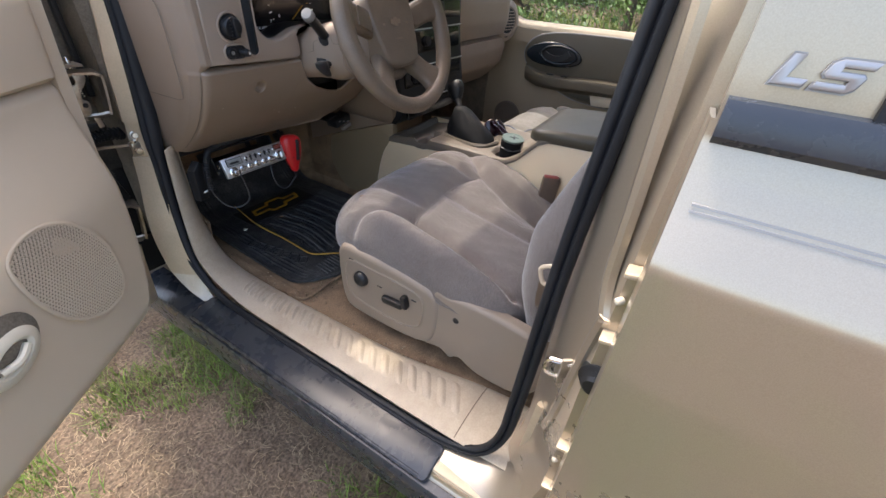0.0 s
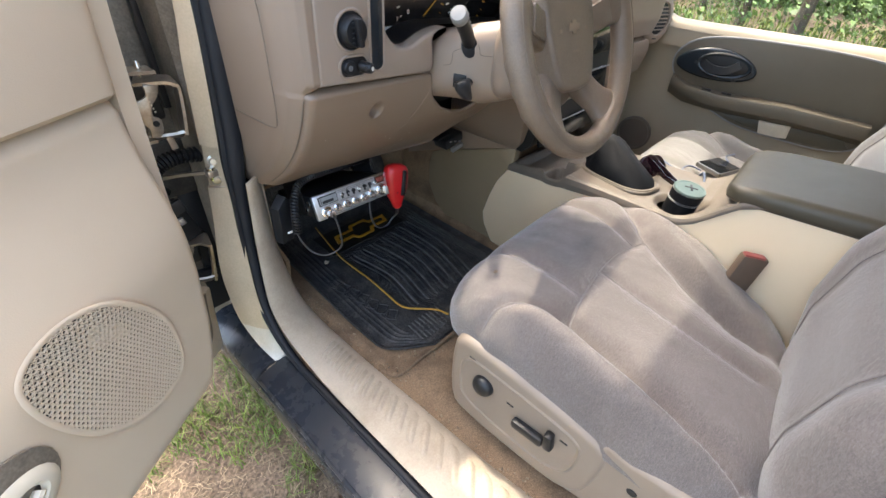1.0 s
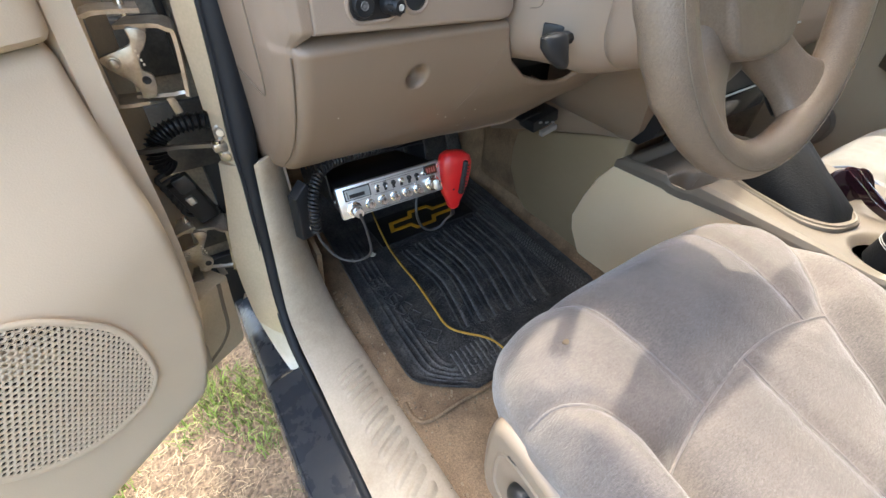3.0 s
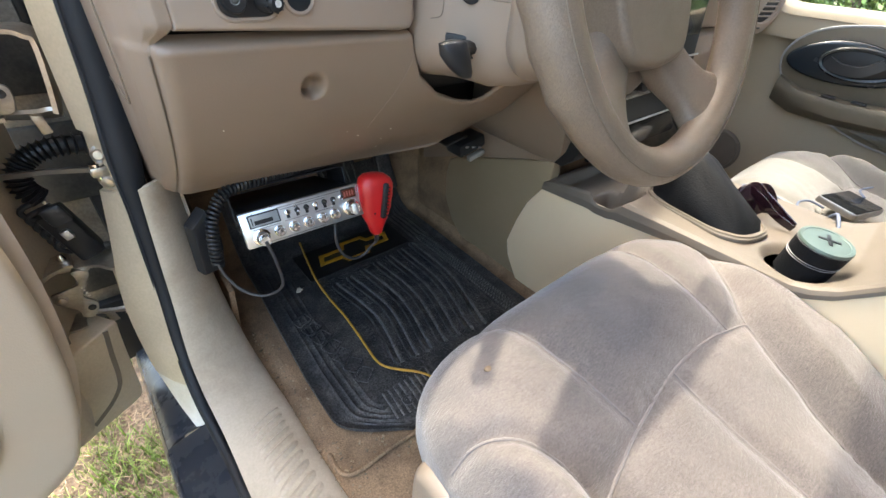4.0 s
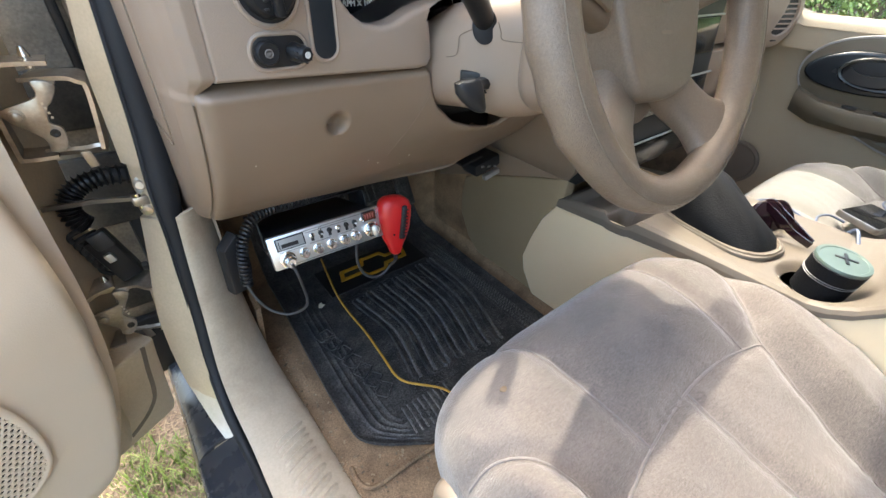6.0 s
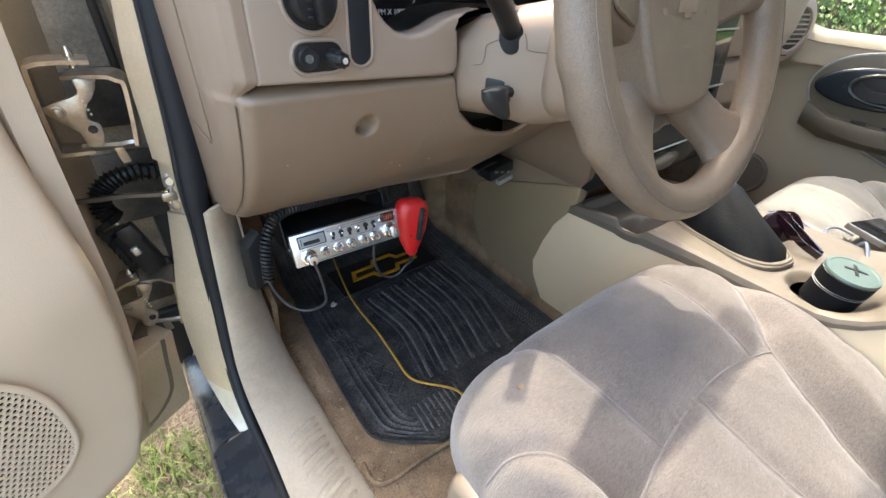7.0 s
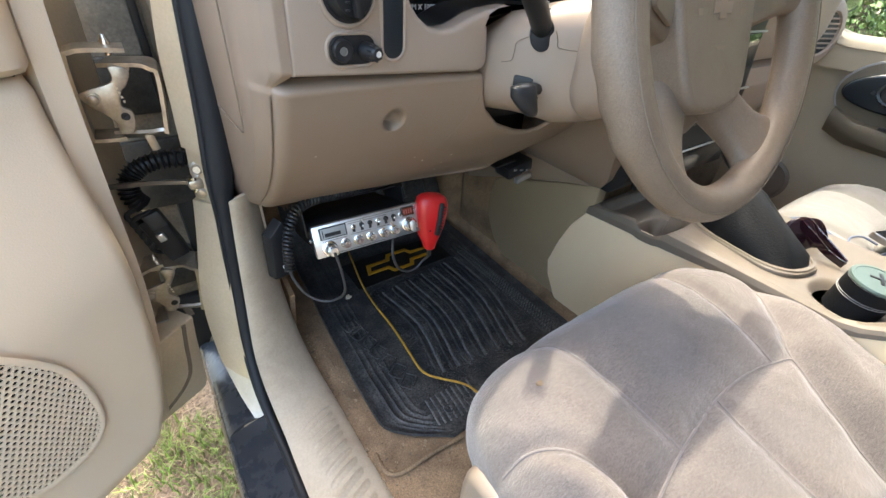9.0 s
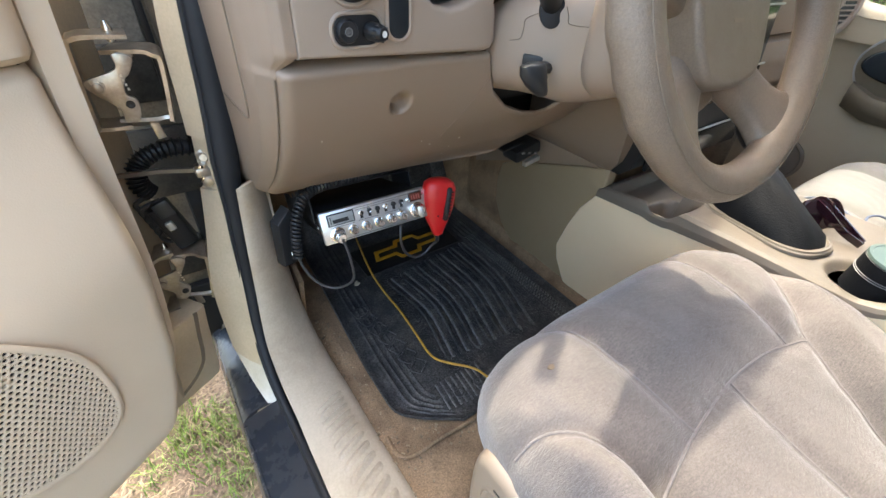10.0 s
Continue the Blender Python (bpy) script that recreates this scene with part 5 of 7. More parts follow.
PADDLE = [(1.111, 0.322, 0.343, 0.004), (1.1085, 0.313, 0.350, 0.008), (1.098, 0.3155, 0.354, 0.010), (1.088, 0.325, 0.357, 0.010), (1.080, 0.335, 0.360, 0.009), (1.075, 0.343, 0.3605, 0.007), (1.0725, 0.349, 0.359, 0.004)]
part("tilt_lever", loft(bmesh.new(), [[Vector(((a + b) / 2 + (b - a) / 2 * c, 1.383 + d * s, z)) for c, s in circle(1.0, 16)] for z, a, b, d in PADDLE]), GREY_BLACK, col, "dark grey tilt lever", 70)

# steering wheel
TAU = radians(22)
WC = Vector((0.495, 1.268, 1.185))
WM = basis(WC, Vector((1, 0, 0)), Vector((0, math.sin(TAU), math.cos(TAU))), Vector((0, -math.cos(TAU), math.sin(TAU))))
sw = thing("steering_wheel", tuple(WC), "tan leather-wrapped steering wheel, worn along the rim", "steering wheel")
KNUCKLES = (186, 197, 208, 332, 343, 354)
rings = []
for i in range(144):
    a = 2 * math.pi * i / 144
    deg = math.degrees(a)
    bump = sum(math.exp(-((deg - k) / 3.4) ** 2) for k in KNUCKLES)
    thick = 0.0205 + 0.0035 * (smoothstep(150, 170, deg) * (1 - smoothstep(205, 225, deg)) + smoothstep(315, 335, deg))
    ring = []
    for q, w in circle(1.0, 16):
        out = thick * q
        back = 0.0045 * bump * max(0.0, -w) * max(0.0, 0.4 + q)
        ring.append(WM @ Vector(((0.187 + out + back) * math.cos(a), (0.187 + out + back) * math.sin(a), 0.0205 * w)))
    rings.append(ring)
part("rim", loft(bmesh.new(), rings, loop=True), WHEEL, sw, "tan leather rim")
part("rim_stitch", tube([WM @ Vector((0.1965 * math.cos(a), 0.1965 * math.sin(a), 0.0192)) for a in [2 * math.pi * i / 60 for i in range(60)]], 0.0007, 5, 1, loop=True), GROOVE, sw, "stitch line of the rim")
hub = [(0.0, 0.085), (0.045, 0.083), (0.062, 0.072), (0.066, 0.045), (0.062, 0.0), (0.055, -0.045), (0.046, -0.072), (0.032, -0.083), (0.0, -0.088), (-0.032, -0.083), (-0.046, -0.072), (-0.055, -0.045), (-0.062, 0.0), (-0.066, 0.045), (-0.062, 0.072), (-0.045, 0.083)]
hub = [(1.27 * p.x, p.y) for p in catmull([(a, b, 0) for a, b in hub], 4, True)]
hp = part("hub_pad", prism(bmesh.new(), hub, 0.062, WM @ Matrix.Translation((0, 0, -0.068)), 0.009, 6), WHEEL, sw, "tan horn pad", 60)
bow = [(-0.021, -0.0035), (-0.0175, 0.008), (-0.0065, 0.008), (-0.0065, 0.013), (0.008, 0.013), (0.008, 0.008), (0.021, 0.008), (0.0175, -0.0035), (0.0065, -0.0035), (0.0065, -0.0085), (-0.008, -0.0085), (-0.008, -0.0035)]
part("emblem", prism(bmesh.new(), bow, 0.0022, WM @ Matrix.Translation((0, 0.014, -0.0068)), 0.0006), DASH, hp, "raised plain emblem")
part("emblem_edge", sweep(bmesh.new(), [WM @ Vector((a, b + 0.014, -0.0055)) for a, b in bow], circle(0.0007, 5), loop=True), GROOVE, hp, "dark edge of the emblem")
part("pad_mark", prism(bmesh.new(), rounded(0.022, 0.0035, 0.0015), 0.0008, WM @ Matrix.Translation((0, -0.022, -0.0064))), DASH, hp, "small embossed bar")
for sx in (-1, 1):
    part("horn_mark", prism(bmesh.new(), rounded(0.009, 0.006, 0.002), 0.0008, WM @ Matrix.Translation((0.046 * sx, 0.012, -0.0064))), DASH, hp, "small embossed horn mark")
part("hub_back", lathe(bmesh.new(), [(0.050, -0.112), (0.062, -0.098), (0.068, -0.075), (0.063, -0.045)], WM, 32), WHEEL, sw, "rounded cover behind the pad")
# recessed skirt under the pad, between the lower spokes
skirt = [(-0.07, -0.03), (-0.064, -0.075), (-0.05, -0.102), (-0.022, -0.112), (0.022, -0.112), (0.05, -0.102), (0.064, -0.075), (0.07, -0.03)]
part("hub_skirt", prism(bmesh.new(), skirt[::-1], 0.030, WM @ Matrix.Translation((0, 0, -0.076)), 0.010, 4), WHEEL, sw, "tan skirt below the pad", 60)
for ang, w in ((165, 0.030), (15, 0.030), (233, 0.031), (307, 0.031)):
    a = radians(ang)
    low = ang > 180
    er, et = Vector((math.cos(a), math.sin(a), 0)), Vector((-math.sin(a), math.cos(a), 0))
    rr = []
    for k in range(23):
        f = k / 22
        r = 0.035 + 0.152 * f
        if low:
            wd = w * (1.15 - 0.25 * math.sin(math.pi * min(1, f * 1.1)) + 0.55 * smoothstep(0.7, 1.0, f) ** 1.4)
            th = 0.022 - 0.006 * smoothstep(0.3, 0.8, f)
            dz = -0.050 * (1 - f) - 0.010 * math.sin(math.pi * f)
        else:
            wd = w * (1.1 - 0.12 * math.sin(math.pi * min(1, f * 1.1)) + 0.45 * smoothstep(0.74, 1.0, f) ** 1.5)
            th = 0.017
            dz = -0.040 * (1 - f) - 0.006 * math.sin(math.pi * f)
        rr.append([WM @ (er * r + et * math.copysign(abs(p) ** 0.62, p) * wd + Vector((0, 0, dz + th * math.copysign(abs(q) ** 0.62, q)))) for p, q in circle(1.0, 28)])
    spoke = part("spoke", loft(bmesh.new(), rr), WHEEL, sw, "lower spoke flaring into the rim" if low else "upper spoke with a blank panel", 80)
    if not low:
        pan = basis(WM @ (er * 0.112 + Vector((0, 0, -0.0085))), WM.to_3x3() @ (er * 1.0 + Vector((0, 0, 0.27))).normalized(), WM.to_3x3() @ et, (WM.to_3x3() @ (er * 1.0 + Vector((0, 0, 0.27))).normalized()).cross(WM.to_3x3() @ et))
        part("blank_panel", prism(bmesh.new(), rounded(0.058, 0.044, 0.006), 0.004, pan, 0.0015), WHEEL, spoke, "smooth blank panel of the spoke")

# dash top, centre stack, passenger side
def dash_top(u, v):
    y = 1.464 + 0.66 * v + 0.045 * smoothstep(0.33, 0.42, u) * (1 - v)
    return Vector((0.06 + 1.65 * u, y, 1.260 + 0.075 * smoothstep(0.0, 0.17, v) - 0.08 * max(0.0, v - 0.17) - 0.03 * smoothstep(0.4, 0.6, u) * (1 - v) * smoothstep(0, 0.17, v)))


part("dash_top", sheet(dash_top, 40, 24, 0.02), DASH, dash)
part("centre_face", loft(bmesh.new(), [[Vector((x, y, z)) for x in (l, l + 0.015, 1.14, 1.155)] + [Vector((x, y + 0.25, z)) for x in (1.155, l)] for l, y, z in ((0.725, 1.50, 0.838), (0.715, 1.475, 0.845), (0.70, 1.455, 0.875), (0.685, 1.448, 0.91), (0.685, 1.448, 0.95), (0.685, 1.458, 1.02), (0.685, 1.468, 1.12), (0.685, 1.475, 1.29))]), DASH, dash, "tan centre dash")
stack = part("centre_panel", loft(bmesh.new(), [[Vector((x, y, z)) for x in (0.715, 0.73, 1.11, 1.125)] + [Vector((x, y + 0.03, z)) for x in (1.125, 0.715)] for y, z in ((1.455, 0.845), (1.435, 0.865), (1.425, 0.89), (1.43, 0.95), (1.442, 1.02), (1.455, 1.12), (1.462, 1.26))]), BLACK, dash, "black centre stack")
for z, y, h in ((1.20, 1.453, 0.07), (1.10, 1.449, 0.07), (0.995, 1.434, 0.06), (0.888, 1.4225, 0.055)):
    part("stack_panel", box((0.92, y, z), (0.36, 0.012, h), 0.004, Matrix.Rotation(radians(-5), 4, "X")), BLACK_GLOSS, stack)
    part("stack_trim", box((0.92, y - 0.007, z + h / 2 + 0.004), (0.365, 0.004, 0.004), 0.0015), SILVER, stack, "thin silver line")
    for k in range(3 if z > 0.9 else 0):
        part("stack_knob", lathe(bmesh.new(), [(0.017, 0.0), (0.016, 0.012), (0.0, 0.013)], axis_frame((0.79 + 0.085 * k, y - 0.006, z), (0, -1, 0.1)), 18), BLACK, stack)


def right_dash(u, v):
    x = 1.06 + 0.65 * u
    prof = [(1.60, 0.84), (1.56, 0.87), (1.50, 0.93), (1.485, 1.0), (1.49, 1.045), (1.515, 1.055), (1.49, 1.065), (1.48, 1.12), (1.48, 1.2), (1.50, 1.26), (1.56, 1.29)]
    t = v * (len(prof) - 1)
    i = min(int(t), len(prof) - 2)
    y = prof[i][0] + (prof[i + 1][0] - prof[i][0]) * (t - i)
    z = prof[i][1] + (prof[i + 1][1] - prof[i][1]) * (t - i)
    e = max(0.0, (x - 1.60) / 0.11)
    return Vector((x, y + 0.05 * e * e, z))


part("passenger_dash", sheet(right_dash, 40, 50, 0.005), DASH, dash, "tan passenger side of the dashboard", 50)
vf = axis_frame((1.632, 1.49, 1.115), (-0.35, -1, 0.05), (1, 0, 0))
pod = part("vent_pod", lathe(bmesh.new(), [(0.078, -0.03), (0.076, 0.0), (0.066, 0.010), (0.050, 0.012), (0.046, 0.004), (0.0, 0.004)], vf, 32, 1.15), BEZEL, dash, "round air vent at the dash end")
part("vent_recess", lathe(bmesh.new(), [(0.047, 0.0), (0.047, 0.0055), (0.0, 0.0055)], vf, 28, 1.15), BLACK, pod)
for k in range(-3, 4):
    w = 0.045 * math.sqrt(1 - (k / 4.2) ** 2)
    part("vent_slat", box(vf @ Vector((0, 0.0125 * k, 0.009)), (2 * w, 0.0045, 0.003), 0.001, vf.to_3x3().to_4x4() @ Matrix.Rotation(radians(35), 4, "X")), BEZEL, pod)
part("vent_switch", box(vf @ Vector((-0.01, -0.068, 0.010)), (0.02, 0.004, 0.008), 0.001, vf.to_3x3().to_4x4()), BLACK, pod)

# black filler for the unlit space behind the dash, then the pedals
part("dash_back_filler", box((0.885, 1.93, 1.06), (1.64, 0.42, 0.44), 0.02), BLACK, dash, "black filler block for the unlit space behind the dash")
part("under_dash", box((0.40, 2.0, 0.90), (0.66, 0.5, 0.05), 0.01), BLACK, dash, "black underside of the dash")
ped = thing("brake_pedal", (0.50, 2.0, 0.62), "black rubber-faced brake pedal", "pedal")
part("pedal_pad", box((0.49, 1.99, 0.66), (0.11, 0.02, 0.075), 0.006, Matrix.Rotation(radians(-35), 4, "X")), RUBBER, ped)
for k in range(5):
    part("pad_rib", box((0.445 + 0.022 * k, 1.976, 0.666), (0.006, 0.006, 0.06), 0.002, Matrix.Rotation(radians(-35), 4, "X")), RUBBER, ped)
part("pedal_arm", tube([(0.49, 2.0, 0.67), (0.49, 2.06, 0.78), (0.49, 2.08, 0.92)], 0.009, 8, 4), BLACK, ped)
ped = thing("accelerator_pedal", (0.63, 2.02, 0.62), "long black ribbed accelerator pedal", "pedal")
part("pedal_pad", box((0.645, 2.0, 0.64), (0.05, 0.018, 0.14), 0.006, Matrix.Rotation(radians(-30), 4, "X")), RUBBER, ped)
part("pedal_arm", tube([(0.645, 2.02, 0.69), (0.645, 2.07, 0.8), (0.645, 2.08, 0.9)], 0.007, 8, 4), BLACK, ped)
ctl = thing("dash_socket", (0.645, 1.655, 0.82), "small black connector socket hanging under the dash", "socket")
part("socket_body", box((0.645, 1.665, 0.835), (0.075, 0.05, 0.028), 0.005, Matrix.Rotation(radians(-12), 4, "Y")), BLACK, ctl)
part("socket_plate", box((0.652, 1.636, 0.815), (0.045, 0.012, 0.012), 0.002, Matrix.Rotation(radians(-12), 4, "Y")), SILVER, ctl, "bare metal edge")
for k in range(3):
    part("socket_pin", box((0.625 + 0.02 * k, 1.638, 0.838 - 0.004 * k), (0.008, 0.004, 0.004), 0.001), GREY, ctl)
part("socket_bracket", box((0.60, 1.67, 0.855), (0.06, 0.05, 0.006), 0.002, Matrix.Rotation(radians(-8), 4, "Y")), BLACK, ctl)

# ---- centre console ----
con = thing("centre_console", (0.885, 1.0, 0.49), "tan centre console with a lighter side panel and a padded lid", "console")
SIDE_TOP = [(1.53, 0.765), (1.505, 0.771), (1.40, 0.779), (1.31, 0.785), (1.235, 0.793), (1.13, 0.798), (1.05, 0.802), (1.02, 0.811), (0.994, 0.827), (0.961, 0.862), (0.93, 0.895), (0.89, 0.914), (0.73, 0.927), (0.45, 0.93)]
front = [(1.498, 0.771), (1.53, 0.72), (1.55, 0.661), (1.566, 0.59), (1.555, 0.55), (1.52, 0.50), (1.49, 0.47)]
poly = [(-y, z) for y, z in front] + [(-0.3, 0.47), (-0.3, 0.93)] + [(-y, z) for y, z in reversed(SIDE_TOP[2:])]
sm = basis(Vector((0.76, 0, 0)), Vector((0, -1, 0)), Vector((0, 0, 1)), Vector((-1, 0, 0)))
part("side_panel", prism(bmesh.new(), poly, 0.03, sm, 0.004), CONSOLE_SIDE, con, "beige console side, lightened for light it lacks", 50)
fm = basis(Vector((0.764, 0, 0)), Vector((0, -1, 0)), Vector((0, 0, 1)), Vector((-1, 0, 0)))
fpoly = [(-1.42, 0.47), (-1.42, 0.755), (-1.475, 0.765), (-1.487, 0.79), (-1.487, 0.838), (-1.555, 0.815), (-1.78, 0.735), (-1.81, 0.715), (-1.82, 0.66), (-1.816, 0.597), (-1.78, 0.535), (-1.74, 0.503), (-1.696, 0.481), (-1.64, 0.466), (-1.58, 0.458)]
part("front_side", prism(bmesh.new(), fpoly, 0.03, fm, 0.006), FRONT_SIDE, con, "tan panel ahead of the console, darkened for its shade", 50)
part("tunnel_front", box((0.885, 1.76, 0.665), (0.29, 0.44, 0.36), 0.04, None, 4), CARPET, con, "brown carpet on the tunnel below the dash")
side = [(-1.47, 0.842), (-1.47, 0.95), (-1.92, 0.95), (-1.92, 0.68), (-1.78, 0.736), (-1.555, 0.8165)]
part("dash_side", prism(bmesh.new(), side[::-1], 0.03, Matrix.Translation((-0.004, 0, 0)) @ fm, 0.005), DASH, dash, "tan side of the centre dash above the tunnel", 50)


def top_edge(y):
    return interp(-y, [(-a, b) for a, b in SIDE_TOP])


def con_top(u, v):
    """u along the length from the front, v across."""
    y = 1.497 - 0.627 * u
    zt = top_edge(y)
    h = max(0.822 - zt, 0.018) if y < 1.33 else interp(y, [(1.33, 0.037), (1.42, 0.031), (1.48, 0.026), (1.497, 0.018)])
    prof = [(0.727, zt - 0.001), (0.7275, zt + 0.4 * h), (0.731, zt + 0.8 * h), (0.738, zt + 0.97 * h), (0.752, zt + h), (0.885, zt + h - 0.004), (1.01, zt + h), (1.028, zt + 0.97 * h), (1.038, zt + 0.8 * h), (1.043, zt)]
    t = v * (len(prof) - 1)
    i = min(int(t), len(prof) - 2)
    x = prof[i][0] + (prof[i + 1][0] - prof[i][0]) * (t - i)
    z = prof[i][1] + (prof[i + 1][1] - prof[i][1]) * (t - i)
    # the shallow tray and the open cup slot at the front
    if y > 1.36:
        z -= 0.022 * smoothstep(0.735, 0.75, x) * (1 - smoothstep(1.02, 1.035, x)) * (1 - smoothstep(1.462, 1.475, y))
    d = (abs((x - 0.775) / 0.045) ** 4 + abs((y - 1.352) / 0.036) ** 4) ** 0.25
    z -= 0.06 * (1 - smoothstep(0.6, 1.15, d))
    z -= 0.020 * (1 - smoothstep(0.8, 1.25, math.hypot(x - 0.803, y - 1.046) / 0.05))
    return Vector((x, y, z))


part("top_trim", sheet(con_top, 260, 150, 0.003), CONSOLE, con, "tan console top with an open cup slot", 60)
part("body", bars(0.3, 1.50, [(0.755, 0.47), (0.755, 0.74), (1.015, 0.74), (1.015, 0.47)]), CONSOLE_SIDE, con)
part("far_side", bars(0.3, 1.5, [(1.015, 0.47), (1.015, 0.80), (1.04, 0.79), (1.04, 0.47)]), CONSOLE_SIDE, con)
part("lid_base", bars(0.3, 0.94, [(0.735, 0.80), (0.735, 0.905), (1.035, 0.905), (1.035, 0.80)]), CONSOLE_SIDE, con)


def lid_ring(y, h, w, z0):
    return [Vector((0.885 + a, y, z0 + b)) for a, b in rounded(w, h, min(h, w) * 0.42, 6)]


part("armrest_lid", loft(bmesh.new(), [lid_ring(0.972, 0.016, 0.22, 0.913), lid_ring(0.966, 0.028, 0.27, 0.915), lid_ring(0.945, 0.038, 0.305, 0.918), lid_ring(0.90, 0.044, 0.318, 0.922), lid_ring(0.75, 0.048, 0.32, 0.932), lid_ring(0.55, 0.05, 0.32, 0.938), lid_ring(0.42, 0.046, 0.31, 0.938)]), OLIVE, con, "padded olive-brown armrest lid")

# gear selector
gs = thing("gear_selector", (0.838, 1.22, 0.82), "gear lever with a black leather boot and a tan-edged plate", "gear lever")
pm = basis(Vector((0.840, 1.218, 0.818)), Vector((0.97, -0.24, 0)).normalized(), Vector((0.24, 0.97, -0.04)).normalized(), Vector((0, 0.04, 1)).normalized())
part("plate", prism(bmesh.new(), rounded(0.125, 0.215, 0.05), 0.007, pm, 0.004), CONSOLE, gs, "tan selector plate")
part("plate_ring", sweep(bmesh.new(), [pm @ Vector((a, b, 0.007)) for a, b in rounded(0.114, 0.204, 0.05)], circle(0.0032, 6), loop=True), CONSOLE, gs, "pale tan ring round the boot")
bo = []
for k, (c, w, l) in enumerate((((0.0, 0.0, 0.004), 0.052, 0.097), ((0.0, 0.006, 0.022), 0.049, 0.088), ((0.002, 0.020, 0.045), 0.043, 0.071), ((0.004, 0.036, 0.068), 0.034, 0.05), ((0.006, 0.05, 0.088), 0.024, 0.031), ((0.006, 0.056, 0.097), 0.016, 0.02))):
    ring = []
    for i in range(40):
        a = 2 * math.pi * i / 40
        r = 1 + (0.085 * math.sin(4 * a + k * 0.9) + 0.05 * abs(math.sin(3.5 * a - k * 0.6)) - 0.03) * (0.15 if k in (0, 5) else 1) + 0.03 * math.sin(9 * a - k) * (0 if k == 0 else 1)
        ring.append(pm @ (Vector(c) + Vector((w * r * math.copysign(abs(math.cos(a)) ** 0.7, math.cos(a)), l * r * math.copysign(abs(math.sin(a)) ** 0.8, math.sin(a)), 0))))
    bo.append(ring)
part("boot", loft(bmesh.new(), bo), BOOT, gs, "folded black leather boot", 60)
part("lever", tube([(0.862, 1.275, 0.89), (0.882, 1.30, 0.92), (0.894, 1.318, 0.935)], 0.011, 10, 4), BLACK, gs)
km = axis_frame((0.888, 1.308, 0.925), (0.30, 0.36, 0.62))
part("knob", loft(bmesh.new(), [[km @ Vector((a, b, z)) for a, b in circle(w, 16, l)] for z, w, l in ((0.0, 0.013, 0.015), (0.012, 0.019, 0.022), (0.03, 0.024, 0.03), (0.05, 0.025, 0.033), (0.063, 0.019, 0.026), (0.068, 0.007, 0.01))]), BLACK, gs, "black gear knob")

# ---- floor mat ----
mat_t = thing("floor_mat", (0.44, 1.7, 0.49), "ribbed black rubber floor mat with dust in its grooves", "floor mat")


def mat_outline(u):
    """Left and right edge at a place along the mat, 0 at its heel."""
    y = 1.348 + 0.715 * u
    c = smoothstep(0, 1, min(1, u / 0.13)) ** 0.6
    left = interp(y, [(1.348, 0.185), (1.45, 0.168), (1.55, 0.168), (1.75, 0.18), (1.85, 0.186), (2.1, 0.195)]) + 0.085 * (1 - c)
    right = interp(y, [(1.362, 0.69), (1.9, 0.70), (2.1, 0.69)]) - 0.085 * (1 - c)
    return left, right, y


def mat_point(u, v):
    l, r, y = mat_outline(u)
    x = l + (r - l) * v
    lip = max(math.exp(-((x - l) / 0.008) ** 2), math.exp(-((r - x) / 0.008) ** 2), math.exp(-((y - 1.348) / 0.008) ** 2))
    z = 0.494 + 0.35 * smoothstep(1.93, 2.2, y) ** 1.2 + 0.004 * lip
    edge = min(x - l, r - x, y - 1.348)
    if 0.018 < edge < 0.085:
        z += 0.0022 * max(0, math.sin(edge * 2 * math.pi / 0.014))
    elif edge >= 0.085 and y < 1.80:
        w = (x - l) / (r - l)
        z -= 0.001
    return Vector((x, y, z))


part("mat_base", sheet(mat_point, 130, 150, 0.006), RUBBER, mat_t)
# long hairpin ribs bowed along the tread
for k in range(7):
    xt, yt = 0.345 + 0.0425 * k, 1.765 + 0.005 * k
    xb, yb = 0.338 + 0.036 * k, 1.475 - 0.004 * k
    mid = ((xt + xb) / 2 + 0.020, (yt + yb) / 2)
    for side, hgt in ((-0.0075, 0.0048), (0.0075, 0.0036)):
        line = catmull([(xt + side * 0.55, yt, 0.4936), (xt + side, yt - 0.02, 0.4936), (mid[0] + side, mid[1], 0.4936), (xb + side, yb + 0.02, 0.4936), (xb + side * 0.5, yb, 0.4936)], 7)
        part("mat_rib", sweep(bmesh.new(), line, [(0.0042, 0), (0.003, hgt * 0.8), (0.0014, hgt), (-0.0014, hgt), (-0.003, hgt * 0.8), (-0.0042, 0)]), WORN_GLINT_RUBBER if side > 0 else RUBBER, mat_t)
rng = random.Random(31)
bm = bmesh.new()
for i in range(4200):
    x, y = rng.uniform(0.315, 0.665), rng.uniform(1.44, 1.79)
    rbox(bm, (x, y, 0.4935), (0.0040 * rng.uniform(0.6, 1.3), 0.0024, 0.0026), 0, Matrix.Rotation(rng.uniform(-0.5, 0.5), 4, "Z"))
part("pebble_grain", bm, RUBBER, mat_t, "fine raised pebble grain", kind="stuff")
# cross-wise teeth along the outer edge
bm = bmesh.new()
for i in range(46):
    for j in range(3):
        rbox(bm, (0.632 + 0.012 * j, 1.43 + 0.0085 * i, 0.4962), (0.0085, 0.0034, 0.0034), 0, Matrix.Rotation(0.5, 4, "Z"))
part("mat_teeth", bm, WORN_GLINT_RUBBER, mat_t, "rows of small worn teeth", kind="stuff")
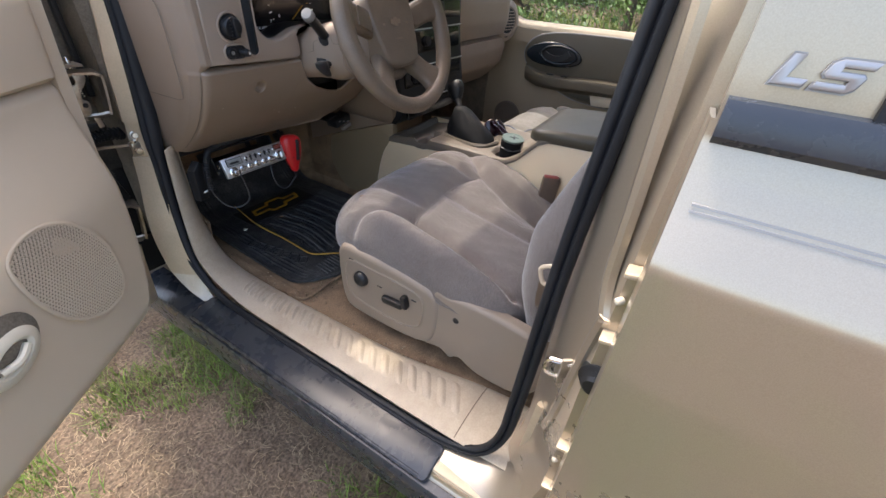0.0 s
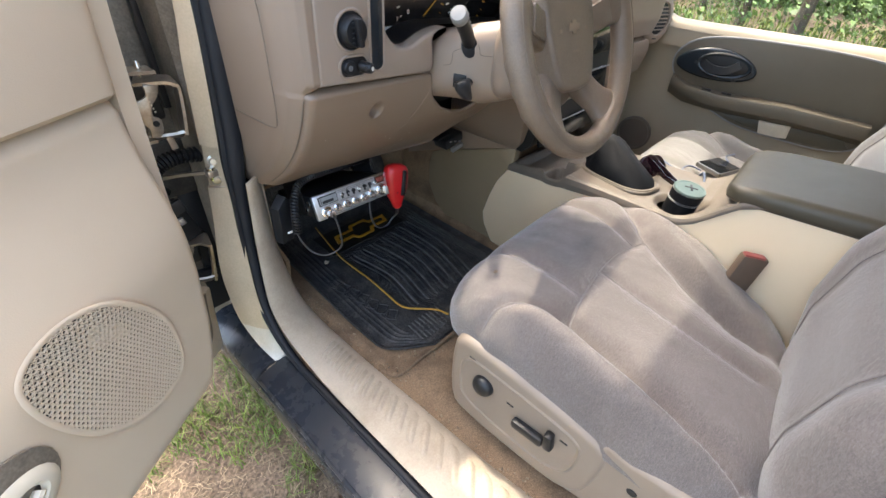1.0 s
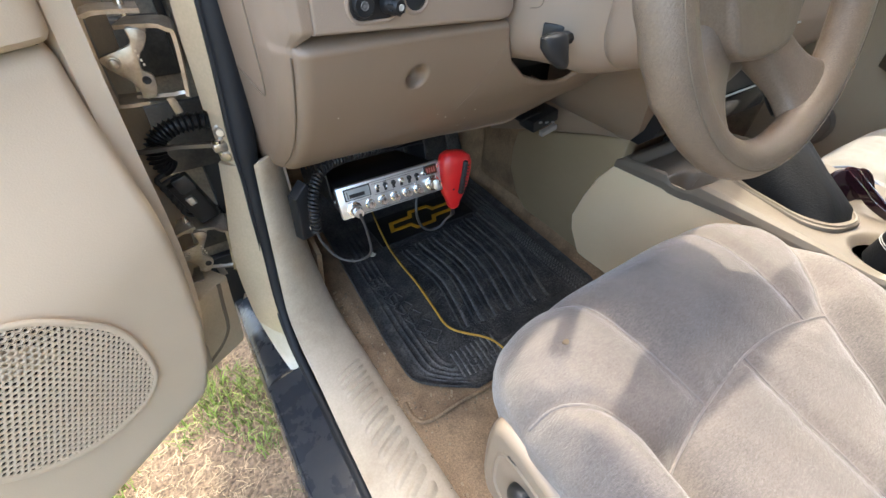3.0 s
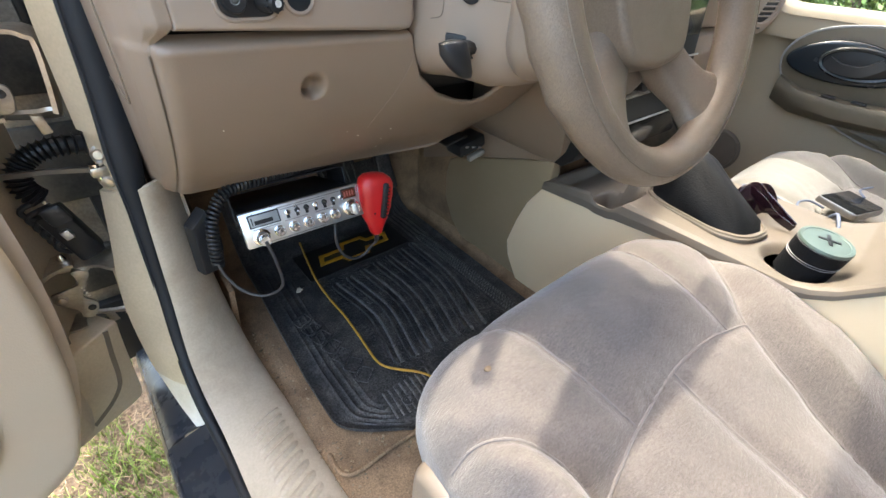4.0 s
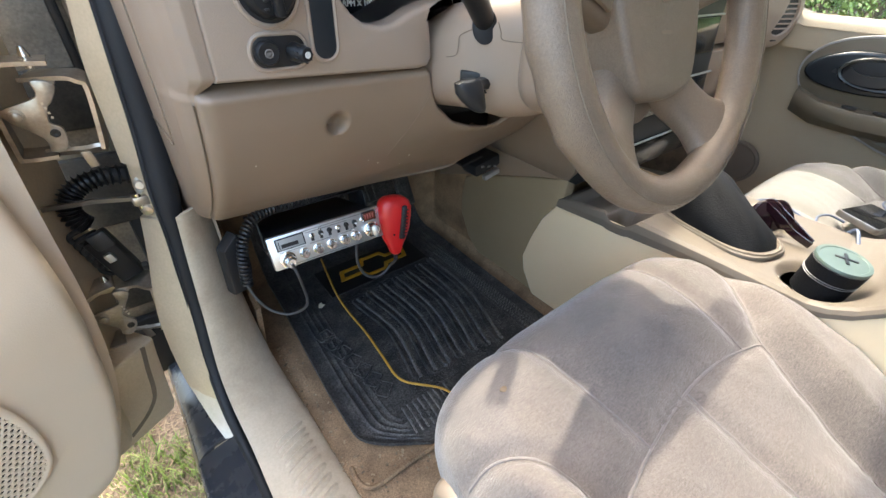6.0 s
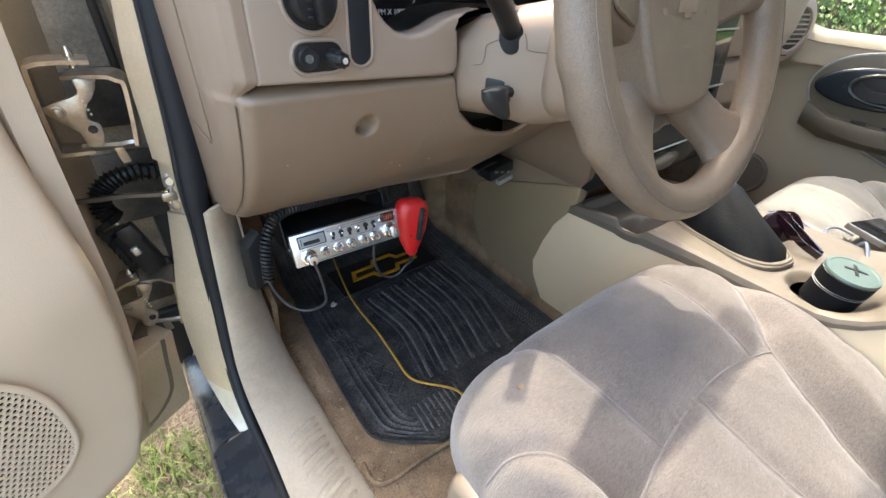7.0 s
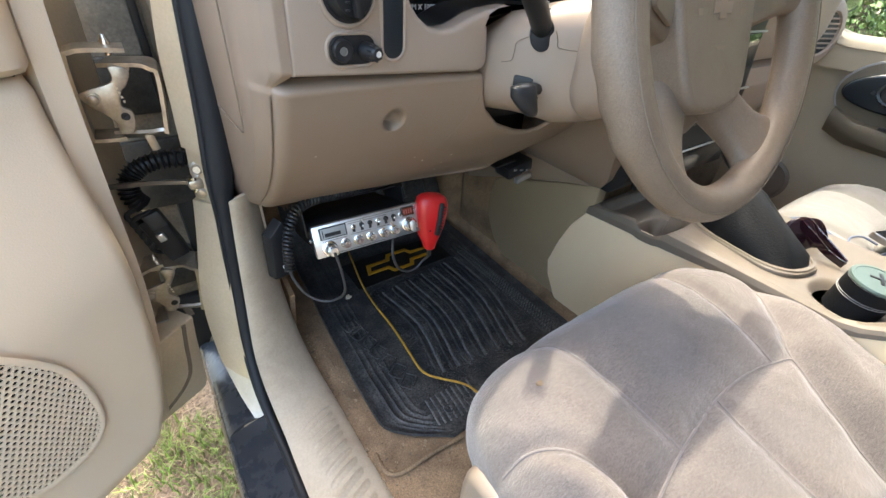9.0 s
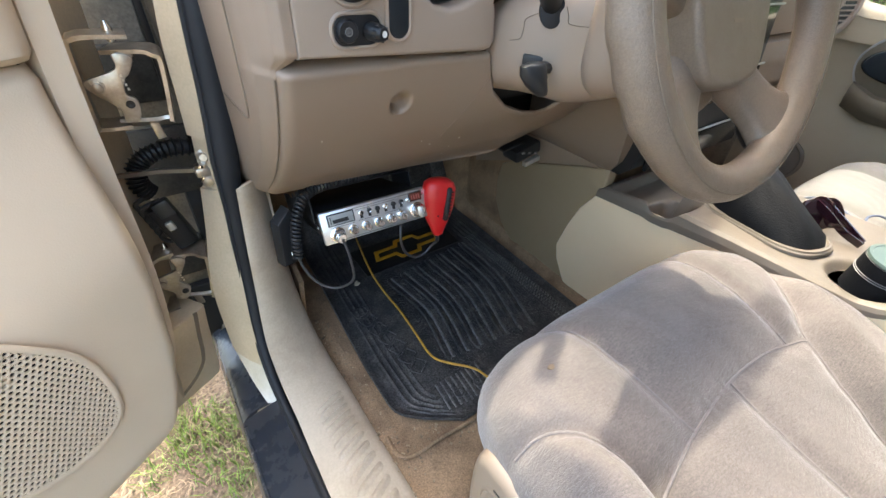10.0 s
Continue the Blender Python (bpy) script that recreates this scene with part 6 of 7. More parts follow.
for k in range(9):
    x = 0.262 + 0.0125 * k
    part("heel_rib", sweep(bmesh.new(), [(x, 1.372 + 0.006 * abs(k - 4) * 0.3, 0.4945), (x + 0.004, 1.41, 0.4945), (x + 0.006, 1.438, 0.4945)], [(0.0022, 0), (0.0014, 0.0026), (-0.0014, 0.0026), (-0.0022, 0)]), WORN_GLINT_RUBBER, mat_t)
part("logo_field", sheet(lambda u, v: Vector((0.30 + 0.30 * u, 1.805 + 0.115 * v, 0.4965)), 2, 2, 0.002), BLACK, mat_t, "smooth black field")
# plain outlined emblem and embossed bars
def outline_frame(poly, w, z, h):
    inner = []
    k = len(poly)
    turn = 1 if sum(p[0] * q[1] - q[0] * p[1] for p, q in zip(poly, poly[1:] + poly[:1])) > 0 else -1
    for j in range(k):
        a, b, c = Vector(poly[j - 1]), Vector(poly[j]), Vector(poly[(j + 1) % k])
        n1 = Vector((-(b - a).y, (b - a).x)).normalized() * turn
        n2 = Vector((-(c - b).y, (c - b).x)).normalized() * turn
        mdir = n1 + n2
        inner.append(b + mdir * (w / (1 + n1.dot(n2))))
    bm = bmesh.new()
    rows = [[bm.verts.new((p[0], p[1], zz)) for p in ring] for ring, zz in ((poly, z), (poly, z + h), (inner, z + h), (inner, z))]
    for j in range(k):
        q = (j + 1) % k
        for lo, hi in zip(rows, rows[1:]):
            bm.faces.new((lo[j], lo[q], hi[q], hi[j]))
    bmesh.ops.recalc_face_normals(bm, faces=bm.faces)
    return bm


ox, oy = 0.345, 1.842
bow2 = [(0.0, 0.0), (0.062, 0.0), (0.072, -0.02), (0.135, -0.02), (0.145, 0.0), (0.208, 0.0), (0.222, 0.042), (0.16, 0.042), (0.15, 0.062), (0.086, 0.062), (0.076, 0.042), (0.014, 0.042)]
part("emblem_outline", outline_frame([(ox + a, oy + b) for a, b in bow2], 0.0115, 0.4985, 0.0012), GOLD_LINE, mat_t, "gold printed plain emblem outline")
# worn raised strokes along the border, past reading
for k in range(7):
    x, y = 0.228 + 0.006 * k, 1.70 - 0.034 * k
    bar = Matrix.Rotation(radians(-78 + 4 * k), 4, "Z")
    frame_ = [(a, b) for a, b in rounded(0.026, 0.034, 0.004, 3)]
    part("embossed_bar", sweep(bmesh.new(), [Matrix.Translation((x, y, 0.4962)) @ bar @ Vector((a, b, 0)) for a, b in frame_], [(0.0022, 0), (0.0014, 0.0018), (-0.0014, 0.0018), (-0.0022, 0)], loop=True), RUBBER, mat_t, "worn embossed bar")
for x, y in ((0.297, 1.398), (0.345, 1.396)):
    part("mat_stud", lathe(bmesh.new(), [(0.010, 0.0), (0.010, 0.004), (0.007, 0.004), (0.0065, 0.0015), (0.003, 0.0015), (0.002, 0.004), (0.0, 0.004)], Matrix.Translation((x, y, 0.494)), 16), RUBBER, mat_t)
scrap = thing("leaf_scrap", (0.261, 1.787, 0.503), "small pale leaf scrap lying on the mat", "leaf")
part("scrap", prism(bmesh.new(), [(-0.008, -0.004), (0.0, -0.008), (0.009, -0.002), (0.004, 0.004), (0.006, 0.009), (-0.003, 0.006)], 0.002, Matrix.Translation((0.261, 1.787, 0.503))), IVORY, scrap)
yl = thing("yellow_strand", (0.3, 1.5, 0.503), "thin yellow wire lying along the mat", "wire")
part("strand", tube([(0.345, 1.97, 0.501), (0.326, 1.88, 0.5015), (0.311, 1.797, 0.5015), (0.306, 1.72, 0.502), (0.307, 1.645, 0.5015), (0.301, 1.56, 0.5015), (0.297, 1.51, 0.502), (0.303, 1.484, 0.502), (0.322, 1.460, 0.502), (0.345, 1.436, 0.502), (0.359, 1.414, 0.503), (0.365, 1.386, 0.504)], 0.0026, 7, 7), YELLOW, yl)
rng = random.Random(12)
bm = bmesh.new()
for i in range(420):
    if rng.random() < 0.55:
        x, y = 0.135 + rng.gauss(0, 0.012), rng.uniform(0.75, 1.75)
    else:
        x, y = rng.uniform(0.13, 0.68), 1.35 + rng.gauss(0, 0.02)
    s = rng.uniform(0.0012, 0.0035)
    rbox(bm, (x, y, 0.489), (s, s * rng.uniform(0.6, 2), s), 0, Matrix.Rotation(rng.uniform(0, 3), 4, "Z"))
tagged(part("crumbs", bm, STRAW), "tiny pale sand crumbs and bits along the carpet edge", "crumbs", kind="stuff")

# ---- radio under the dash ----
RC = Vector((0.2295, 1.5855, 0.8345))
RM = Matrix.Translation(RC) @ Matrix.Rotation(radians(-4.5), 4, "Z") @ Matrix.Rotation(radians(-1.5), 4, "Y") @ Matrix.Rotation(radians(-20), 4, "X")
radio = thing("two_way_radio", tuple(RC), "silver-faced two-way radio hung under the dash", "radio")


def rp(name, bm, ma, parent, label=""):
    bmesh.ops.transform(bm, matrix=RM, verts=bm.verts)
    return part(name, bm, ma, parent, label)


rp("case", box((0, 0.105, 0.0), (0.178, 0.20, 0.05), 0.003), BLACK, radio, "black metal case")
fp = rp("faceplate", box((0, 0.0, 0.0), (0.188, 0.012, 0.054), 0.003), SILVER, radio, "brushed silver faceplate")
for sx in (-1, 1):
    rp("mount_screw", lathe(bmesh.new(), [(0.006, 0.0), (0.006, 0.003), (0.0, 0.004)], axis_frame((0.089 * sx, 0.03, 0.008), (sx, 0, 0)), 14), CHROME, radio)
    rp("mount_screw", lathe(bmesh.new(), [(0.0045, 0.0), (0.0045, 0.003), (0.0, 0.004)], axis_frame((0.089 * sx, 0.05, -0.008), (sx, 0, 0)), 14), CHROME, radio)
    rp("mount_arm", box((0.093 * sx, 0.09, 0.025), (0.003, 0.09, 0.05), 0.001), BLACK, radio)
rp("mount_strap", box((0, 0.09, 0.05), (0.19, 0.05, 0.003), 0.001), BLACK, radio)
fr = rp("meter_frame", box((-0.0605, -0.0065, 0.0125), (0.045, 0.004, 0.020), 0.001), BLACK, fp)
rp("meter_glass", box((-0.0605, -0.0088, 0.0125), (0.041, 0.001, 0.0165), 0.0003), METER, fr, "grey meter window")
rp("meter_bar", box((-0.062, -0.0096, 0.010), (0.026, 0.0006, 0.006), 0.0), BLACK, fr)
rp("meter_needle", box((-0.078, -0.0096, 0.0125), (0.0012, 0.0006, 0.012), 0.0), BLACK, fr)
dsp = rp("display", box((0.0735, -0.0065, 0.0155), (0.024, 0.004, 0.016), 0.001), BLACK, fp)
rp("display_window", box((0.0735, -0.0088, 0.0155), (0.021, 0.001, 0.013), 0.0003), RED_GLASS, dsp, "dark red channel display")
for k in range(4):
    rp("display_bar", box((0.0665 + 0.0045 * k, -0.0095, 0.0155), (0.0022, 0.0006, 0.008), 0.0), BELT_RED, dsp, "unlit red segment")
for k in range(7):
    x = -0.026 + 0.0145 * k
    ring = rp("toggle", lathe(bmesh.new(), [(0.0042, 0.0), (0.0042, 0.003), (0.003, 0.0035), (0.0, 0.0035)], axis_frame((x, -0.006, 0.0125), (0, -1, 0)), 12), BLACK if k % 3 else CHROME, fp)
    rp("toggle_lever", box((x, -0.012, 0.0140 - 0.003 * (k % 2)), (0.0028, 0.009, 0.0028), 0.001, Matrix.Rotation(radians(-25 if k % 2 else 25), 4, "X")), CHROME if k % 2 else BLACK, ring)
    if k < 6:
        rp("toggle_slot", box((x, -0.0063, 0.0075), (0.005, 0.001, 0.009), 0.0004), BLACK, fp)
jack = rp("microphone_jack", lathe(bmesh.new(), [(0.0125, 0.0), (0.0125, 0.004), (0.0095, 0.005), (0.0095, 0.016), (0.008, 0.018), (0.006, 0.016), (0.0, 0.016)], axis_frame((-0.071, -0.006, -0.0125), (0, -1, 0)), 24), CHROME, fp, "chrome microphone jack")
for k, x in enumerate((-0.044, -0.0215, 0.001, 0.0235, 0.044)):
    kn = rp("knob", lathe(bmesh.new(), [(0.0082, 0.0), (0.0082, 0.002), (0.0066, 0.003), (0.006, 0.013), (0.005, 0.0145), (0.0, 0.0145)], axis_frame((x, -0.006, -0.011), (0, -1, 0)), 20), CHROME, fp, "small chrome knob")
    rp("knob_mark", box((x, -0.0208, -0.0085), (0.001, 0.0006, 0.005), 0.0), BLACK, kn)
kn = rp("channel_knob", lathe(bmesh.new(), [(0.0135, 0.0), (0.0135, 0.002), (0.0115, 0.003), (0.0105, 0.015), (0.009, 0.017), (0.0, 0.017)], axis_frame((0.0735, -0.006, -0.0085), (0, -1, 0)), 24), CHROME, fp, "large chrome channel knob")
rp("knob_grip", box((0.0735, -0.026, -0.0085), (0.006, 0.008, 0.02), 0.002), SILVER, kn)
for x, z, w in ((-0.01, 0.0225, 0.06), (0.035, 0.0225, 0.03), (-0.06, -0.0005, 0.04), (-0.015, 0.0005, 0.035), (0.03, 0.0005, 0.03), (-0.02, -0.0235, 0.09), (0.055, 0.0225, 0.01), (0.0, 0.019, 0.07)):
    rp("caption_bar", box((x, -0.0063, z), (w, 0.0006, 0.0012), 0.0), GREY, fp, "tiny unreadable caption")

# microphone, hung on the radio's side
mic = thing("microphone", (0.345, 1.575, 0.83), "red hand microphone hung beside the radio", "microphone")
MM = Matrix.Translation((0.347, 1.57, 0.822)) @ Matrix.Rotation(radians(-14), 4, "Z") @ Matrix.Rotation(radians(5), 4, "Y") @ Matrix.Rotation(radians(-10), 4, "X") @ Matrix.Scale(0.87, 4, (0, 0, 1))
rings = []
for z, w, d, xo in ((-0.064, 0.006, 0.006, 0.002), (-0.060, 0.010, 0.010, 0.002), (-0.045, 0.014, 0.013, 0.001), (-0.028, 0.021, 0.016, 0.0), (-0.005, 0.0275, 0.018, 0.0), (0.02, 0.030, 0.019, 0.0), (0.042, 0.0305, 0.019, 0.0), (0.054, 0.027, 0.017, -0.001), (0.061, 0.019, 0.012, -0.002), (0.064, 0.008, 0.006, -0.002)):
    rings.append([MM @ Vector((xo + w * math.copysign(abs(math.cos(a)) ** 0.75, math.cos(a)), d * math.copysign(abs(math.sin(a)) ** 0.75, math.sin(a)), z)) for a in [2 * math.pi * i / 24 for i in range(24)]])
part("shell", loft(bmesh.new(), rings), RED, mic, "red plastic shell", 60)
key = part("talk_key", box(MM @ Vector((0.011, -0.0172, 0.012)), (0.0105, 0.010, 0.072), 0.004, MM.to_3x3().to_4x4() @ Matrix.Rotation(radians(4), 4, "Y")), BLACK, mic, "black talk key")
for k in range(9):
    part("key_rib", box(MM @ Vector((0.011 + 0.0005 * k, -0.0227, -0.016 + 0.007 * k)), (0.009, 0.0015, 0.0025), 0.0005, MM.to_3x3().to_4x4()), BLACK, key)
part("hanger", box(MM @ Vector((-0.034, 0.004, 0.01)), (0.014, 0.016, 0.03), 0.003), STEEL, mic)
part("mic_hole", lathe(bmesh.new(), [(0.002, 0.0), (0.002, 0.0006), (0.0, 0.0006)], axis_frame(MM @ Vector((-0.006, -0.0185, -0.012)), (0, -1, 0)), 10), BLACK, mic)
end = MM @ Vector((0.002, 0, -0.062))
cord_pts = [end, end + Vector((0.0, -0.002, -0.014)), Vector((0.336, 1.572, 0.735)), Vector((0.322, 1.573, 0.722)), Vector((0.303, 1.575, 0.720)), Vector((0.284, 1.576, 0.735)), Vector((0.274, 1.578, 0.762)), Vector((0.276, 1.584, 0.785)), Vector((0.287, 1.60, 0.806)), Vector((0.30, 1.64, 0.812))]
part("strain_relief", tube([end + Vector((0, 0, 0.002)), end + Vector((0.0, -0.001, -0.016))], 0.0042, 8, 2), BLACK, mic)
part("tail", tube(cord_pts, 0.0026, 8, 7), STRAND, mic, "thin dark cable loop")
# coiled cord over the radio and down its side
path = catmull([(0.325, 1.66, 0.876), (0.25, 1.648, 0.880), (0.17, 1.645, 0.880), (0.133, 1.637, 0.875), (0.112, 1.622, 0.858), (0.102, 1.612, 0.835), (0.0975, 1.606, 0.81), (0.095, 1.602, 0.785)], 40)
length = [0.0]
for a, b in zip(path, path[1:]):
    length.append(length[-1] + (b - a).length)
coil = []
side = None
for i, p in enumerate(path):
    t = (path[min(i + 1, len(path) - 1)] - path[max(i - 1, 0)]).normalized()
    if side is None:
        side = t.cross(Vector((0, 0, 1))).normalized()
    side = (side - t * side.dot(t)).normalized()
    up_ = side.cross(t)
    if i + 1 < len(path):
        for j in range(3):
            k = j / 3
            s = length[i] + (length[i + 1] - length[i]) * k
            a = 2 * math.pi * s / 0.0062
            coil.append(p.lerp(path[i + 1], k) + (side * math.cos(a) + up_ * math.sin(a)) * 0.0066)
dense = catmull(coil, 3)
part("coiled_cord", sweep(bmesh.new(), dense, circle(0.0026, 6)), BLACK, mic, "black coiled cord")
jk = RM @ Vector((-0.071, -0.026, -0.0125))
part("plug", tube([RM @ Vector((-0.071, -0.018, -0.0125)), RM @ Vector((-0.071, -0.034, -0.014))], 0.007, 12, 2), CHROME, mic, "chrome plug")
part("cable", tube([RM @ Vector((-0.071, -0.034, -0.014)), jk + Vector((0.004, -0.016, -0.03)), Vector((0.163, 1.545, 0.755)), Vector((0.150, 1.558, 0.732)), Vector((0.130, 1.572, 0.727)), Vector((0.110, 1.585, 0.742)), Vector((0.098, 1.596, 0.768)), Vector((0.095, 1.602, 0.785))], 0.0024, 8, 8), STRAND, mic, "dark cable to the plug")


# ---- seats ----
from mathutils.bvhtree import BVHTree


def seat(xc, flip, name, label, cloth, sink=0.0):
    t = thing(name, (xc, 1.0, 0.487), label, "car seat", "front seats")

    def X(x):
        return xc + (x - 0.47) * flip

    A, Y0, Y1 = 0.302, 0.70, 1.298

    def top(x, y):
        u = (x - 0.47) / A
        z = interp(y, [(0.70, 0.755), (0.85, 0.772), (1.0, 0.797), (1.07, 0.812), (1.15, 0.828), (1.20, 0.832), (1.25, 0.822), (1.30, 0.80)])
        z += (0.037 if u < 0 else 0.0) * math.exp(-((abs(u) - 0.86) / 0.13) ** 2) * (1 - smoothstep(1.08, 1.22, y))
        if sink == 0.0:
            # the seat falls to the rear beside the console, with a low bolster along it
            foot = interp(y, [(0.7, 0.58), (0.92, 0.588), (0.98, 0.60), (1.055, 0.625), (1.085, 0.655), (1.115, 0.68), (1.15, 0.715)])
            fall = interp(y, [(0.7, 0.06), (0.76, 0.057), (0.83, 0.055), (0.89, 0.04), (0.97, 0.016), (1.04, 0.005), (1.1, 0.0)])
            rise = interp(y, [(0.76, 0.0), (0.80, 0.012), (0.87, 0.024), (0.96, 0.03), (1.04, 0.024), (1.1, 0.013), (1.16, 0.0)])
            z += rise * smoothstep(foot - 0.004, foot + 0.06, x) - fall * smoothstep(0.47, 0.60, x) - 0.014 * smoothstep(0.5, 1.0, u) * smoothstep(1.08, 1.2, y)
        else:
            z -= 0.045 * smoothstep(0.35, 0.9, u) * (1 - smoothstep(0.88, 1.1, y)) + 0.014 * smoothstep(0.5, 1.0, u)
        z -= 0.012 * math.exp(-(u / 0.38) ** 2) * (1 - smoothstep(1.05, 1.15, y))
        return z - sink

    SEAMS = [
        [(0.322, 1.285), (0.333, 1.235), (0.342, 1.14), (0.352, 1.072)],
        [(0.612, 1.285), (0.61, 1.235), (0.60, 1.15), (0.588, 1.068)],
        [(0.252, 1.048), (0.30, 1.062), (0.352, 1.072), (0.46, 1.083), (0.54, 1.078), (0.60, 1.064), (0.625, 1.055)],
        [(0.178, 1.168), (0.195, 1.163), (0.212, 1.152), (0.232, 1.13), (0.25, 1.09), (0.252, 1.048), (0.243, 0.95), (0.232, 0.86), (0.222, 0.76)],
        [(0.715, 1.15), (0.68, 1.115), (0.655, 1.085), (0.625, 1.055), (0.60, 0.98), (0.588, 0.92), (0.582, 0.78)],
        [(0.457, 1.083), (0.455, 1.0), (0.452, 0.9), (0.448, 0.78)],
    ]
    curves = [catmull([(a, b, 0) for a, b in s], 8) for s in SEAMS]
    flat = [(p.x, p.y) for c in curves for p in c]
    fx, fy = np.array([p[0] for p in flat]), np.array([p[1] for p in flat])

    roll = np.array([(p.x, p.y) for p in curves[3]])

    def cushion(s, v):
        """s, v from -1 to 1: packed towards the rim."""
        ss, vv = math.sin(math.pi / 2 * s), math.sin(math.pi / 2 * v)
        k = 5.0
        r = (abs(ss) ** k + abs(vv) ** k) ** (1 / k)
        g = max(abs(ss), abs(vv)) / r if r > 1e-9 else 1.0
        px, py = ss * g, vv * g
        x = 0.47 + A * px * (0.955 if px > 0 else 1.0)
        yc, h = (Y0 + Y1) / 2, (Y1 - Y0) / 2
        y = yc + h * py
        d = 1 - max(abs(ss), abs(vv))
        R = 0.24
        drop = 0.0
        if d < R:
            q = 1 - d / R
            drop = 0.078 * (1 - math.sqrt(max(0.0, 1 - q * q)))
        z = top(x, y) - drop
        dm = float(np.min(np.hypot(fx - x, fy - y)))
        z -= 0.0095 * math.exp(-(dm / 0.013) ** 2) + 0.004 * math.exp(-(dm / 0.035) ** 2)
        dr = float(np.min(np.hypot(roll[:, 0] - x, roll[:, 1] - y)))
        z -= 0.006 * math.exp(-(dr / 0.009) ** 2)
        xs = interp(y, [(0.76, 0.222), (0.86, 0.232), (0.95, 0.243), (1.048, 0.252), (1.09, 0.25), (1.13, 0.232)])
        z -= 0.024 * math.exp(-((x - xs - 0.016) / 0.026) ** 2) * (1 - smoothstep(1.02, 1.12, y))
        fold = max(0.0, min(1.0, (xs - x) / 0.03))
        z += fold * (0.007 * noise.noise((x * 45, y * 7, 3 + xc)) + 0.003 * noise.noise((x * 80 + y * 30, y * 22, 5 + xc)))
        z += 0.003 * noise.noise((x * 9, y * 9, xc)) + 0.0016 * noise.noise((x * 34 + y * 20, y * 14 - x * 12, xc))
        return x, y, z

    n = 130
    bm = bmesh.new()
    grid = [[None] * (n + 1) for _ in range(n + 1)]
    for i in range(n + 1):
        for j in range(n + 1):
            x, y, z = cushion(2 * i / n - 1, 2 * j / n - 1)
            grid[i][j] = bm.verts.new((X(x), y, z))
    for i in range(n):
        for j in range(n):
            bm.faces.new((grid[i][j], grid[i + 1][j], grid[i + 1][j + 1], grid[i][j + 1]))
    rim_v = [grid[i][0] for i in range(n + 1)] + [grid[n][j] for j in range(1, n + 1)] + [grid[i][n] for i in range(n - 1, -1, -1)] + [grid[0][j] for j in range(n - 1, 0, -1)]
    prev = rim_v
    for dz, k in ((0.01, 1.004), (0.02, 1.006), (0.03, 1.004), (0.04, 0.999), (0.048, 0.99), (0.056, 0.976), (0.066, 0.95), (0.10, 0.90)):
        ring = []
        for v in rim_v:
            p = v.co
            wr = (1.0 if dz < 0.05 else 0.3) * (0.005 * noise.noise((p.x * 9, p.y * 9, dz * 45 + xc)) + 0.006 * noise.noise((p.x * 6, p.y * 6, dz * 90 + p.y * 12 + xc)))
            ring.append(bm.verts.new((xc + (p.x - xc) * k + wr, 1.0 + (p.y - 1.0) * k + wr, p.z - dz)))
        for a in range(len(ring)):
            b = (a + 1) % len(ring)
            bm.faces.new((prev[a], prev[b], ring[b], ring[a]))
        prev = ring
    bmesh.ops.recalc_face_normals(bm, faces=bm.faces)
    skin = BVHTree.FromBMesh(bm)
    cu = part("cushion", bm, cloth, t, "mauve-grey velour cushion, stained in places", 80)

    for c in curves:
        laid = []
        for p in c:
            spot, _, _, _ = skin.ray_cast(Vector((X(p.x), p.y, 1.2)), Vector((0, 0, -1)))
            if spot is not None:
                laid.append(spot + Vector((0, 0, 0.0003)))
        part("seam", tube(laid, 0.0016, 6, 1), PIPING, cu, "pale raised seam")
    # backrest
    BACK = [(0.70, 0.742), (0.80, 0.752), (0.92, 0.738), (1.07, 0.672), (1.22, 0.600), (1.34, 0.548), (1.40, 0.52)]

    def back_point(u, v):
        a = 2 * math.pi * u
        z = 0.70 + 0.70 * v
        w = interp(v, [(0, 0.275), (0.1, 0.29), (0.5, 0.285), (0.8, 0.26), (0.95, 0.22), (1.0, 0.17)])
        th = interp(v, [(0, 0.075), (0.3, 0.078), (0.7, 0.066), (0.93, 0.05), (1.0, 0.02)])
        ca, sa = math.cos(a), math.sin(a)
        px = math.copysign(abs(ca) ** 0.55, ca)
        py = math.copysign(abs(sa) ** 0.6, sa)
        y = interp(z, BACK) - th + th * py
        if py > 0:
            y += 0.035 * math.exp(-((abs(px) - 0.85) / 0.22) ** 2) * math.sin(math.pi * min(1, v * 1.1)) * py
            y -= 0.007 * math.exp(-((abs(px) - 0.58) / 0.05) ** 2) * py
        wr = 0.003 * noise.noise((px * 3, z * 8, xc))
        return Vector((xc + w * px, y + wr, z - sink))

    rings = [[back_point(i / 64, j / 40) for i in range(64)] for j in range(41)]
    bk = part("backrest", loft(bmesh.new(), rings), cloth, t, "mauve-grey velour backrest", 80)
    for sg in (-1, 1):
        pts = []
        for j in range(2, 38):
            v = j / 40
            z = 0.70 + 0.70 * v
            w = interp(v, [(0, 0.275), (0.1, 0.29), (0.5, 0.285), (0.8, 0.26), (0.95, 0.22), (1.0, 0.17)])
            px = 0.58
            pts.append(Vector((xc + sg * w * px, interp(z, BACK) + 0.035 * math.exp(-((px - 0.85) / 0.22) ** 2) * math.sin(math.pi * min(1, v * 1.1)) - 0.006, z - sink)))
        part("seam", tube(pts, 0.0013, 6, 2), PIPING, bk, "pale raised seam")
